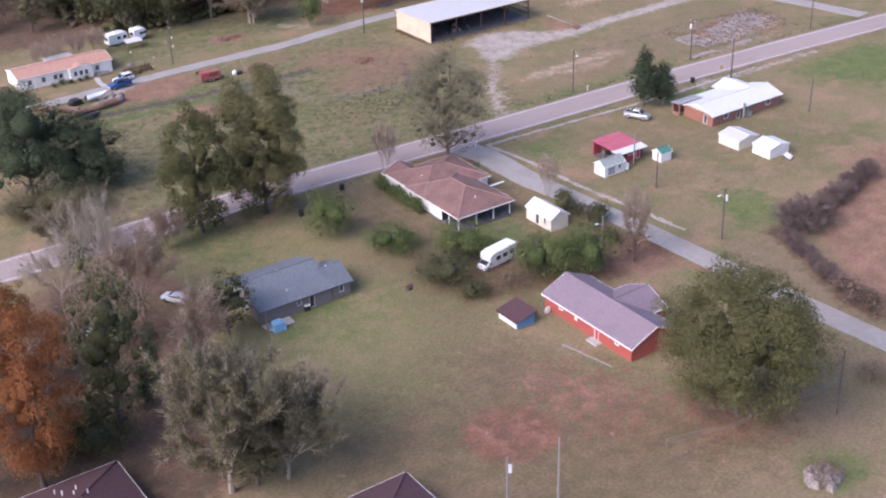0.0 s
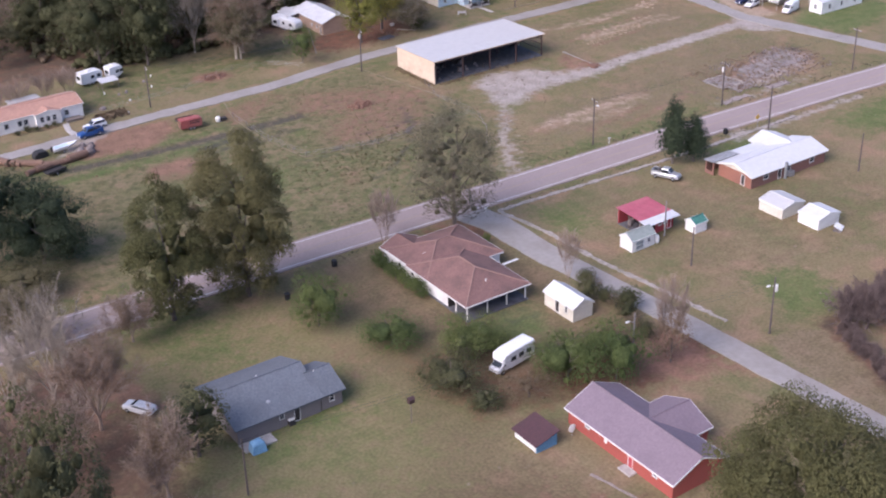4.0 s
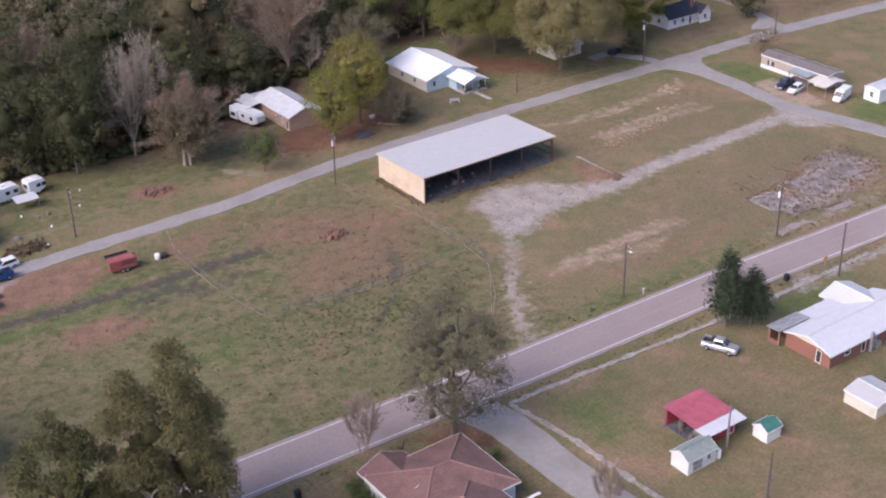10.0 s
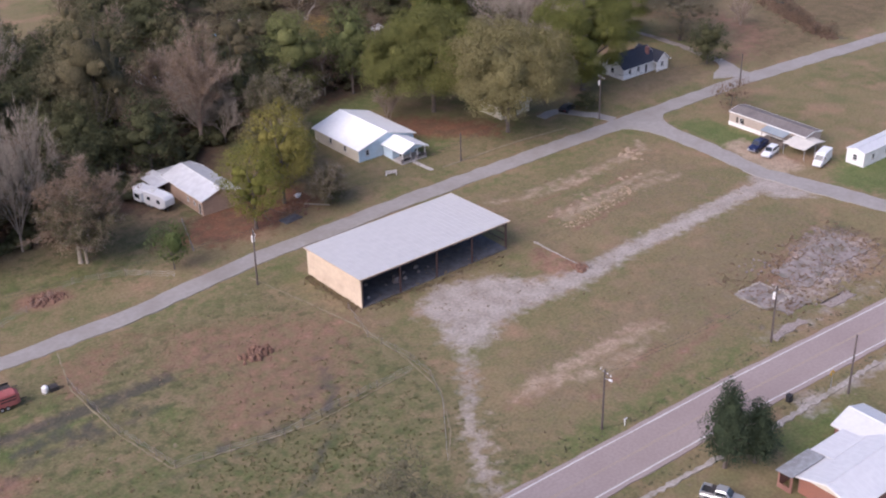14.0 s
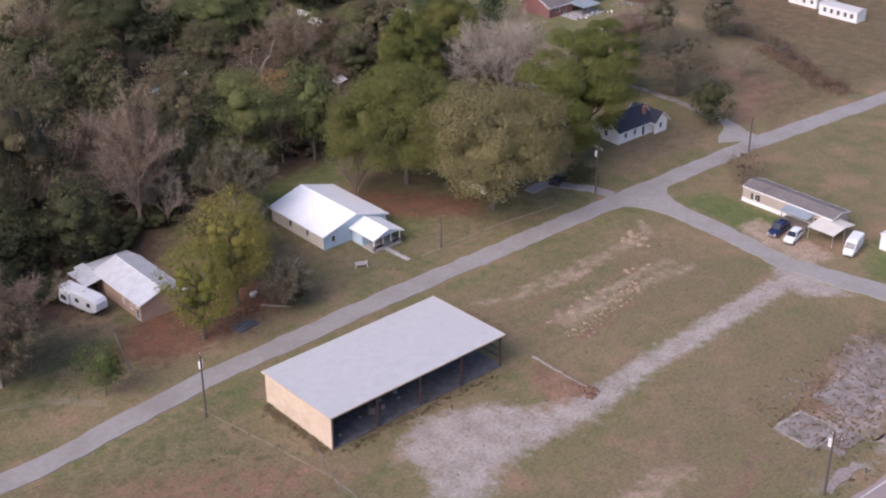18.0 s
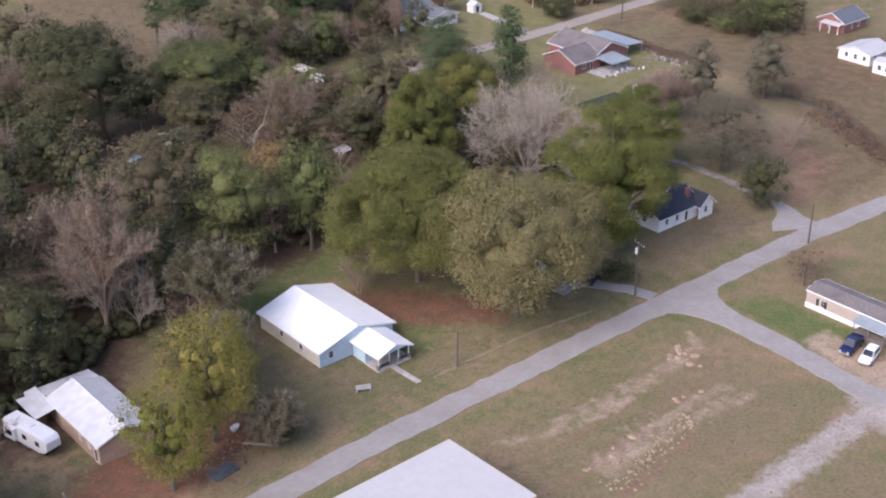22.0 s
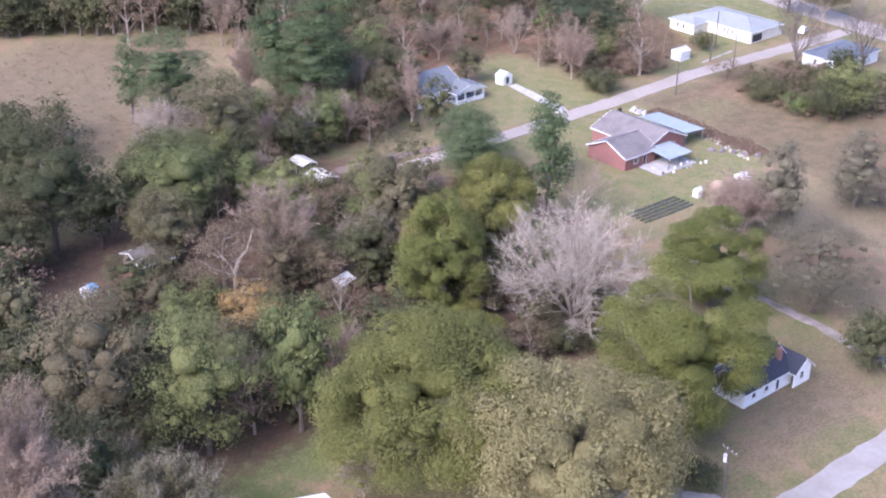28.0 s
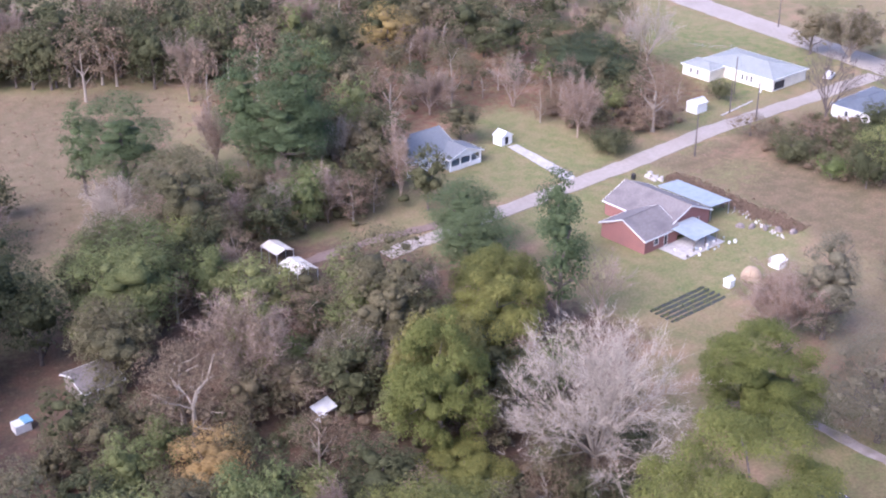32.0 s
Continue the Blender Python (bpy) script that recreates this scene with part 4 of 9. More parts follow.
blot = noise_of(nodes, links, pos, 0.13, 6.0, 0.52, 0.66)
col = mixed(nodes, links, maths(nodes, links, "MULTIPLY", blot, 0.6), col, (0.285, 0.18, 0.12))
green = noise_of(nodes, links, pos, 0.085, 5.0, 0.54, 0.68)
col = mixed(nodes, links, maths(nodes, links, "MULTIPLY", green, 0.45), col, (0.105, 0.125, 0.05))


def ragged(key, gain=1.0, grain=0.8):
    at = nodes.new("ShaderNodeAttribute")
    at.attribute_name = key
    n = noise_of(nodes, links, pos, 0.6, 8.0, 0.2, 0.8)
    s = maths(nodes, links, "ADD", at.outputs["Fac"], maths(nodes, links, "MULTIPLY", maths(nodes, links, "SUBTRACT", n, 0.5), grain))
    r = nodes.new("ShaderNodeMapRange")
    r.inputs[1].default_value, r.inputs[2].default_value, r.inputs[4].default_value = 0.25, 0.8, gain
    links.new(s, r.inputs[0])
    return r.outputs[0]


col = mixed(nodes, links, ragged("pasture", 0.85, 1.0), col, mixed(nodes, links, mid, (0.118, 0.115, 0.052), (0.168, 0.143, 0.078)))
bare_spots = noise_of(nodes, links, pos, 0.21, 7.0, 0.55, 0.68)
col = mixed(nodes, links, maths(nodes, links, "MULTIPLY", bare_spots, 0.5), col, (0.23, 0.16, 0.105))
weed_spots = noise_of(nodes, links, pos, 0.5, 7.0, 0.50, 0.64)
col = mixed(nodes, links, maths(nodes, links, "MULTIPLY", ragged("weedy", 0.72), weed_spots), col, (0.068, 0.082, 0.034))
col = mixed(nodes, links, ragged("dry", 0.8), col, mixed(nodes, links, mid, (0.205, 0.153, 0.10), (0.165, 0.13, 0.078)))
col = mixed(nodes, links, ragged("brown", 0.9, 0.6), col, mixed(nodes, links, mid, (0.165, 0.118, 0.07), (0.118, 0.096, 0.052)))
col = mixed(nodes, links, ragged("lawn", 0.8), col, mixed(nodes, links, mid, (0.155, 0.16, 0.064), (0.21, 0.18, 0.088)))
col = mixed(nodes, links, ragged("lush", 0.8), col, mixed(nodes, links, mid, (0.08, 0.12, 0.035), (0.118, 0.142, 0.05)))
col = mixed(nodes, links, ragged("floor", 0.9), col, mixed(nodes, links, mid, (0.13, 0.075, 0.052), (0.085, 0.062, 0.045)))
col = mixed(nodes, links, ragged("leaf", 0.85), col, mixed(nodes, links, mid, (0.19, 0.085, 0.055), (0.125, 0.066, 0.044)))
col = mixed(nodes, links, ragged("dirt", 0.85), col, mixed(nodes, links, mid, (0.265, 0.15, 0.105), (0.19, 0.112, 0.078)))
col = mixed(nodes, links, ragged("sand", 0.85, 0.9), col, mixed(nodes, links, mid, (0.40, 0.31, 0.225), (0.32, 0.245, 0.175)))
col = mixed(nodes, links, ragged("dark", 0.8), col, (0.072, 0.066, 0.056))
col = mixed(nodes, links, ragged("gravel", 0.92, 0.8), col, mixed(nodes, links, mid, (0.38, 0.332, 0.292), (0.305, 0.265, 0.23)))
grain = nodes.new("ShaderNodeHueSaturation")
links.new(col, grain.inputs["Color"])
v = maths(nodes, links, "MULTIPLY_ADD", fine, 0.38)
v.node.inputs[2].default_value = 0.81
links.new(v, grain.inputs["Value"])
links.new(grain.outputs[0], b.inputs["Base Color"])
bp = nodes.new("ShaderNodeBump")
bp.inputs["Strength"].default_value, bp.inputs["Distance"].default_value = 0.4, 0.12
links.new(fine, bp.inputs["Height"])
links.new(bp.outputs[0], b.inputs["Normal"])
gme.materials.append(m)
ground = tagged(new("ground", gme), "mown and dry autumn grass with bare soil, leaf litter and gravel", "ground", kind="structure")

# ---- roads ----


def ribbon(pts, width, z=0.05, wobble=0.25, step=2.0, seed=1):
    """A flat strip with uneven edges and real thickness along a line of points."""
    rng = np.random.RandomState(seed)
    line = []
    for (x0, y0), (x1, y1) in zip(pts, pts[1:]):
        n = max(1, int(math.hypot(x1 - x0, y1 - y0) / step))
        line += [(x0 + (x1 - x0) * k / n, y0 + (y1 - y0) * k / n) for k in range(n)]
    line.append(pts[-1])
    s = Solid()
    rings = []
    for i, (x, y) in enumerate(line):
        a, c = line[max(i - 1, 0)], line[min(i + 1, len(line) - 1)]
        t = Vector((c[0] - a[0], c[1] - a[1], 0)).normalized()
        nrm = Vector((-t.y, t.x, 0))
        w = width if isinstance(width, (int, float)) else float(np.interp(i / (len(line) - 1), np.linspace(0, 1, len(width)), width))
        l = Vector((x, y, 0)) + nrm * (w / 2 + wobble * rng.uniform(-1, 1))
        r = Vector((x, y, 0)) - nrm * (w / 2 + wobble * rng.uniform(-1, 1))
        rings.append([(l.x, l.y, z), (r.x, r.y, z), (r.x, r.y, z - 0.25), (l.x, l.y, z - 0.25)])
    return s.loft(rings)


def road(name, label, pts, width, mat, z, wobble, seed):
    return tagged(new(name, ribbon(pts, width, z, wobble, 2.0, seed).mesh(name, M[mat])), label, "road", kind="structure")


for k, pts in enumerate(([(157.3, 267), (160.5, 250), (161.9, 242), (161.7, 230.6), (160.4, 221), (155.5, 213), (151, 207.8)], [(123.2, 266), (120.6, 255.5), (120.9, 241), (122.8, 229.8), (129.9, 228.3), (142.5, 226), (160.5, 227.7)])):
    part("trail", ribbon(pts, 0.16, 0.006, 0.08, 0.9, 60 + k), M["trail"], ground, "pale worn trail along the fence line")


highway = road("road_highway", "two-lane worn reddish chip-seal highway with white edge lines", [(-300, 200.5), (20, 195.4), (100, 195.6), (145, 193.9), (190, 192.9), (230, 190.9), (300, 186), (700, 150)], 8.4, "asphalt", 0.06, 0.12, 3)
HIGHWAY = [(-300, 200.5), (20, 195.4), (100, 195.6), (145, 193.9), (190, 192.9), (230, 190.9), (300, 186), (700, 150)]
for k, (shift, wide, mat, nm) in enumerate(((3.45, 0.22, "paint", "edge_line"), (-3.45, 0.22, "paint", "edge_line"), (0.12, 0.12, "paint_y", "centre_line"), (-0.12, 0.12, "paint_y", "centre_line"))):
    part(nm, ribbon([(x, y + shift) for x, y in HIGHWAY], wide, 0.065, 0.03, 3.0, 20 + k), M[mat], highway)
road("road_side", "grey patched side lane with weedy verges", [(133.5, 191), (135, 184), (135.1, 168), (137.4, 145), (138.6, 122), (140.6, 93), (142, 40), (143, -60)], [6.5, 4.6, 4.6, 4.4, 4.2, 4.2, 4.2], "lane", 0.045, 0.12, 4)
road("road_back", "narrow grey patched back road", [(-200, 258), (40, 264), (94, 267.8), (113, 268.6), (136, 268.6), (160, 271.8), (195, 273.0), (250, 272.6), (290, 272.2), (330, 269), (420, 262), (600, 250)], [4.2, 4.2, 4.0, 3.8, 4.2, 4.6, 4.4, 4.4, 4.4], "lane", 0.048, 0.25, 5)
road("road_link", "grey link road between the back road and highway", [(255.5, 271.5), (254.6, 262), (254, 250), (252.6, 238), (257, 217), (262, 195)], [5.0, 4.6, 4.0, 5.2, 4.6, 5], "lane", 0.052, 0.25, 6)
road("road_junction", "grey flared mouth of the link road", [(254.8, 272.2), (254.7, 270.4), (254.6, 268.4), (254.6, 265.6), (254.5, 262)], [20, 12.5, 8.4, 6, 4.7], "lane", 0.055, 0.1, 13)
road("road_village", "pale grey residential street", [(285, 387), (314, 387), (350, 387.2), (377, 388.6), (408, 387), (436, 386)], [3.6, 4.4, 4.8, 4.6, 5.0], "lane_warm", 0.05, 0.25, 7)
road("road_far", "pale wide far road", [(470, 500), (455, 460), (451, 437), (447, 414), (443, 390), (436, 330)], 10.0, "lane_warm", 0.056, 0.3, 8)
road("driveway_fork", "grey paved driveway mouth", [(289.8, 274.4), (291.5, 277.2), (294.6, 280.8), (296, 285)], [11, 5.5, 3.2, 2.4], "lane", 0.044, 0.3, 9)
road("track_wood", "grey gravel track behind the small white house", [(296, 284), (295.8, 290), (297.2, 297), (297.6, 306), (296, 316)], 1.8, "old_slab", 0.03, 0.35, 10)
road("track_carport", "brown gravel track beside the carports", [(268, 394), (287, 393), (312, 388)], 2.6, "soil_track", 0.03, 0.35, 11)
road("pavement_drive", "pale concrete driveway to the small white shed", [(337.2, 410), (334.4, 392), (333, 389.5)], [2.4, 2.8, 3.2], "concrete", 0.045, 0.08, 12)

# ---- building helpers ----


def pierced(us, zs, holes, y0, y1):
    """One plate in the u-z plane, with holes cut right through it."""
    s = Solid()
    index = {}

    def vert(i, j, k):
        if (i, j, k) not in index:
            index[i, j, k] = len(s.v)
            s.v.append((us[i], (y0, y1)[k], zs[j]))
        return index[i, j, k]

    full = lambda i, j: 0 <= i < len(us) - 1 and 0 <= j < len(zs) - 1 and not any(h[0] - 1e-6 <= us[i] and us[i + 1] <= h[1] + 1e-6 and h[2] - 1e-6 <= zs[j] and zs[j + 1] <= h[3] + 1e-6 for h in holes)
    for i in range(len(us) - 1):
        for j in range(len(zs) - 1):
            if full(i, j):
                s.f.append([vert(i, j, 0), vert(i + 1, j, 0), vert(i + 1, j + 1, 0), vert(i, j + 1, 0)])
                s.f.append([vert(i, j + 1, 1), vert(i + 1, j + 1, 1), vert(i + 1, j, 1), vert(i, j, 1)])
                for (di, dj), (a, c) in (((-1, 0), ((i, j), (i, j + 1))), ((1, 0), ((i + 1, j + 1), (i + 1, j))), ((0, -1), ((i + 1, j), (i, j))), ((0, 1), ((i, j + 1), (i + 1, j + 1)))):
                    if not full(i + di, j + dj):
                        s.f.append([vert(*a, 0), vert(*c, 0), vert(*c, 1), vert(*a, 1)])
    return s


def wall(parent, p0, p1, h, mat, openings=(), gable=None, th=0.18, z0=-0.25):
    """A wall from p0 to p1, its outside to the right; openings (u0, u1, z0, z1, kind) go through it; gable (u, top)."""
    (x0, y0), (x1, y1) = p0, p1
    length = math.hypot(x1 - x0, y1 - y0)
    us = sorted({0.0, length, *[u for o in openings for u in o[:2]]})
    zs = sorted({z0, h, *[z for o in openings for z in o[2:4]]})
    s = pierced(us, zs, openings, 0, th)
    place = pose(x0, y0, 0, 0, 0, math.degrees(math.atan2(y1 - y0, x1 - x0)))
    w = part("wall", s, M[mat], parent)
    w.matrix_basis = place
    if gable:
        u, top, *gm_ = gable
        g = part("gable", Solid().add([(0, 0, h), (length, 0, h), (u, 0, top), (0, th, h), (length, th, h), (u, th, top)], [(0, 1, 2), (5, 4, 3), (1, 0, 3, 4), (2, 1, 4, 5), (0, 2, 5, 3)]), M[gm_[0] if gm_ else mat], parent)
        g.matrix_basis = place
    for u0, u1, a, c, kind_ in openings:
        if kind_ == "open":
            continue
        frame_ = pierced([u0, u0 + 0.08, u1 - 0.08, u1], [a, a + 0.08, c - 0.08, c], [(u0 + 0.08, u1 - 0.08, a + 0.08, c - 0.08)], -0.035, 0.12)
        hole = part("window" if kind_ == "window" else "door", frame_, M["white"], w)
        fill = {"window": "glass", "door": "white", "dark": "dark", "red": "red"}[kind_]
        part("pane" if kind_ == "window" else "leaf", Solid().box(u0 + 0.08, u1 - 0.08, 0.05, 0.08, a + 0.08, c - 0.08), M[fill], hole)
        if kind_ == "window":
            part("mullion", Solid().box(u0 + 0.08, u1 - 0.08, 0.03, 0.048, (a + c) / 2 - 0.03, (a + c) / 2 + 0.03), M["white"], hole)
            part("sill", Solid().box(u0 - 0.06, u1 + 0.06, -0.09, -0.036, a - 0.06, a), M["concrete"], hole)
    return w


def roof_slopes(parent, outlines, mat, th=0.16, ribbed=0.0, fascia="", edges=((0, 1),), name="roof"):
    """Roof planes, each a slab of its own, with ribs up the slope and boards along the edges named."""
    for o in outlines:
        r = part(name, Solid().slab(o, th), M[mat], parent)
        if ribbed and len(o) == 4:
            a, c, d, e = [Vector(p) for p in o]
            n = max(2, int((c - a).length / ribbed))
            w, up = (c - a).normalized() * 0.022, Vector((0, 0, 0.02))
            q = e - a
            low = [-w, w, q + w, q - w]
            rib = Solid().add(low + [p + up for p in low], [(4, 5, 6, 7), (0, 1, 5, 4), (1, 2, 6, 5), (2, 3, 7, 6), (3, 0, 4, 7)]).mesh("roof_rib", M[mat])
            for k in range(n + 1):
                part("roof_rib", rib, None, r).location = a.lerp(c, 0.01 + 0.98 * k / n)
        if fascia:
            for i, j in edges:
                if j < len(o):
                    a, c = Vector(o[i]), Vector(o[j])
                    d = (c - a).normalized()
                    n = Vector((d.y, -d.x, 0)).normalized() * 0.04
                    dz = Vector((0, 0, th + 0.06))
                    up = Vector((0, 0, 0.012))
                    v = [a + n * 1.2 + up, c + n * 1.2 + up, c - n * 0.2 + up, a - n * 0.2 + up]
                    part("fascia", Solid().add(v + [p - dz for p in v], [(0, 1, 2, 3), (7, 6, 5, 4), (0, 4, 5, 1), (1, 5, 6, 2), (2, 6, 7, 3), (3, 7, 4, 0)]), M[fascia], parent)


def gable_planes(x0, x1, y0, y1, ze, zr, axis="x", ov=0.4):
    """Outlines of a ridge roof over a rectangle; axis: the ridge's."""
    if axis == "x":
        ym, k = (y0 + y1) / 2, (zr - ze) / ((y1 - y0) / 2)
        e = ze - k * ov
        return [[(x0 - ov, y0 - ov, e), (x1 + ov, y0 - ov, e), (x1 + ov, ym, zr), (x0 - ov, ym, zr)], [(x1 + ov, y1 + ov, e), (x0 - ov, y1 + ov, e), (x0 - ov, ym, zr), (x1 + ov, ym, zr)]]
    xm, k = (x0 + x1) / 2, (zr - ze) / ((x1 - x0) / 2)
    e = ze - k * ov
    return [[(x0 - ov, y1 + ov, e), (x0 - ov, y0 - ov, e), (xm, y0 - ov, zr), (xm, y1 + ov, zr)], [(x1 + ov, y0 - ov, e), (x1 + ov, y1 + ov, e), (xm, y1 + ov, zr), (xm, y0 - ov, zr)]]


def hip_planes(x0, x1, y0, y1, ze, zr, ov=0.5):
    x0, x1, y0, y1 = x0 - ov, x1 + ov, y0 - ov, y1 + ov
    w = min(x1 - x0, y1 - y0) / 2 - 0.02
    if x1 - x0 > y1 - y0:
        a, c = (x0 + w, (y0 + y1) / 2, zr), (x1 - w, (y0 + y1) / 2, zr)
        return [[(x0, y0, ze), (x1, y0, ze), c, a], [(x1, y1, ze), (x0, y1, ze), a, c], [(x0, y1, ze), (x0, y0, ze), a], [(x1, y0, ze), (x1, y1, ze), c]]
    a, c = ((x0 + x1) / 2, y0 + w, zr), ((x0 + x1) / 2, y1 - w, zr)
    return [[(x0, y1, ze), (x0, y0, ze), a, c], [(x1, y0, ze), (x1, y1, ze), c, a], [(x0, y0, ze), (x1, y0, ze), a], [(x1, y1, ze), (x0, y1, ze), c]]


def hips(parent, planes, mat):
    """Rounded caps over the ridge and hips of a roof."""
    done = set()
    for p in planes:
        for a, c in zip(p[1:] + p[:1], p[2:] + p[:2]):
            key = tuple(sorted((tuple(round(v, 2) for v in a), tuple(round(v, 2) for v in c))))
            if key not in done and max(a[2], c[2]) > min(q[2] for q in p) + 0.2:
                done.add(key)
                part("ridge_cap", Solid().tube(Vector(a) + Vector((0, 0, 0.01)), Vector(c) + Vector((0, 0, 0.01)), 0.12, sides=6), M[mat], parent)


def block(h, x0, x1, y0, y1, ze, zr, axis, wall_mat, roof_mat, wins=None, ov=0.4, roof="gable", ribbed=0.0, fascia="white", sides="senw", gable_mat=None):
    """Walls and roof of one block of a house, in plan coordinates; wins: openings of the walls facing s, e, n, w."""
    wins = wins or {}
    ox, oy, _ = h.location
    a, c, d, e = x0 - ox, x1 - ox, y0 - oy, y1 - oy
    mats = wall_mat if isinstance(wall_mat, dict) else dict.fromkeys("senw", wall_mat)
    g = roof == "gable"
    extra = (gable_mat,) if gable_mat else ()
    gx = ((c - a) / 2, zr - 0.08, *extra) if g and axis == "y" else None
    gy = ((e - d) / 2 - 0.18, zr - 0.08, *extra) if g and axis == "x" else None
    runs = {"s": ((a, d), (c, d), gx), "e": ((c, d + 0.18), (c, e - 0.18), gy), "n": ((c, e), (a, e), gx), "w": ((a, e - 0.18), (a, d + 0.18), gy)}
    for k in sides:
        wall(h, runs[k][0], runs[k][1], ze, mats[k], wins.get(k, ()), runs[k][2])
    if roof == "none":
        return h
    planes = gable_planes(a, c, d, e, ze + 0.12, zr + 0.12, axis, ov) if g else hip_planes(a, c, d, e, ze + 0.12, zr + 0.12, ov)
    roof_slopes(h, planes, roof_mat, 0.16, ribbed, fascia, ((0, 1), (1, 2), (3, 0)) if g else ((0, 1),))
    if g:
        p = planes[0]
        part("ridge_cap", Solid().tube(Vector(p[2]) + Vector((0, 0, 0.01)), Vector(p[3]) + Vector((0, 0, 0.01)), 0.11, sides=6), M[roof_mat], h)
    else:
        hips(h, planes, "shingle_cap" if roof_mat == "shingle_brown" else roof_mat)
    return h


def house(name, label, x, y, category="house", group=""):
    return thing(name, label, category, (x, y, 0), group=group)


def windows(*us, w=1.0, z0=0.9, z1=2.1):
    return [(u, u + w, z0, z1, "window") for u in us]


def door(u, kind_="door", w=0.95):
    return [(u, u + w, 0.02, 2.08, kind_)]


def posts(parent, spots, z1, r=0.07, mat="white", name="post", z0=-0.25):
    ox, oy, _ = parent.location
    me = Solid().box(-r, r, -r, r, z0, z1).mesh(name, M[mat])
    for x, y in spots:
        part(name, me, None, parent).location = (x - ox, y - oy, 0)


def plate(parent, x0, x1, y0, y1, z00, z10, z11, z01, mat, th=0.08, ribbed=0.0, name="roof", fascia=""):
    """A flat or sloping roof plate, by its corner heights."""
    ox, oy, _ = parent.location
    roof_slopes(parent, [[(x0 - ox, y0 - oy, z00), (x1 - ox, y0 - oy, z10), (x1 - ox, y1 - oy, z11), (x0 - ox, y1 - oy, z01)]], mat, th, ribbed, fascia, ((0, 1), (1, 2), (2, 3), (3, 0)), name)


def piece(parent, name, x0, x1, y0, y1, z0, z1, mat, label=""):
    ox, oy, _ = parent.location
    return part(name, Solid().box(x0 - ox, x1 - ox, y0 - oy, y1 - oy, z0, z1), M[mat], parent, label)


def vents(parent, spots, mat="white"):
    ox, oy, _ = parent.location
    for x, y, z in spots:
        part("vent_pipe", Solid().tube((x - ox, y - oy, z - 0.3), (x - ox, y - oy, z + 0.35), 0.09, sides=8), M[mat], parent)


# ---- grey-roofed house ----
h = house("house", "low grey-shingled house with grey brick walls on mown grass", 78, 160)
block(h, 70.1, 82.6, 153.5, 165.3, 2.5, 4.75, "x", "brick_grey", "shingle_grey", {"s": windows(6.2, w=0.8, z0=1.2) + door(8.4, "dark")}, fascia="shingle_grey")
block(h, 82.8, 86.0, 153.6, 161.2, 2.45, 4.1, "x", "brick_grey", "shingle_grey", {"s": windows(1.2, w=0.8), "e": windows(3)}, fascia="shingle_grey", sides="sen")
piece(h, "porch_slab", 70.0, 74.6, 151.2, 153.2, -0.2, 0.12, "concrete")
vents(h, [(76.5, 160.0, 4.4), (74.8, 158.2, 4.0), (78.4, 156.2, 3.2), (83.8, 157.2, 3.9)])
part("roof_vent", Solid().loft([[(math.cos(k) * r - 2.2, math.sin(k) * r - 4.6, z) for k in np.arange(0, 6.28, 0.7)] for r, z in ((0.12, 2.9), (0.12, 3.25), (0.32, 3.3), (0.3, 3.42), (0.05, 3.5))]), M["zinc"], h, "round zinc roof vent")
ac = thing("air_conditioner", "grey outdoor air conditioner beside the grey brick wall", "air conditioner", (77.9, 153.4, 0))
part("casing", Solid().box(-0.45, 0.45, -0.4, 0.4, -0.1, 0.8), M["dark"], ac)
part("lid", Solid().box(-0.47, 0.47, -0.42, 0.42, 0.802, 0.86), M["white"], ac, "white lid")
heap = thing("covered_stack", "stack under a bright blue tarpaulin on the porch", "stack", (71.6, 150.9, 0))
part("tarpaulin", Solid().loft([[(-1.1, -0.8, 0.0), (1.0, -0.9, 0.0), (1.1, 0.7, 0.0), (-1.0, 0.8, 0.0)], [(-0.9, -0.7, 1.1), (0.8, -0.6, 1.3), (0.9, 0.5, 1.2), (-0.8, 0.6, 1.4)], [(-0.4, -0.2, 1.6), (0.4, -0.3, 1.75), (0.4, 0.3, 1.7), (-0.3, 0.3, 1.65)]]), M["tarp"], heap)
# ---- brown hip-roofed house ----
h = house("house", "brown-shingled hip-roofed house with white walls and an open porch", 118.5, 171)
block(h, 112.4, 126.4, 171.4, 183.0, 2.6, 4.9, "x", "white", "shingle_brown", {"w": windows(2.6, 6.4), "n": windows(8, 11), "e": windows(3, 7)}, roof="hip", ov=0.5)
planes = gable_planes(-6.1, 0.0, 6.0, 13.4, 2.7, 4.05, "y", 0.5)
roof_slopes(h, planes, "shingle_brown", 0.16, 0, "white", ((0, 1), (1, 2), (3, 0)))
wall(h, (-0.1, 13.2), (-6.1, 13.2), 2.6, "white", windows(2.2), (3.0, 3.95))
wall(h, (-6.1, 13.0), (-6.1, 12.1), 2.6, "white")
wall(h, (-0.1, 12.1), (-0.1, 13.0), 2.6, "white")
planes = hip_planes(-6.4, 5.0, -10.4, 5.2, 2.7, 5.0, 0.5)
roof_slopes(h, planes, "shingle_brown", 0.16, 0, "white")
hips(h, planes, "shingle_cap")
posts(h, [(112.2, 160.7), (112.2, 163.6), (116.0, 160.7), (119.7, 160.7), (123.3, 160.7), (123.3, 164.6)], 2.6, 0.08)
wall(h, (-6.3, 0.3), (-6.3, -5.2), 2.6, "white")
wall(h, (4.9, -5.2), (4.9, 0.3), 2.6, "white", windows(1.4))
# porch back wall near black: the shade under the roof, as colour
wall(h, (-6.3, -5.4), (4.9, -5.4), 2.6, "dark", door(3.0, "dark") + windows(6.0, 8.6))
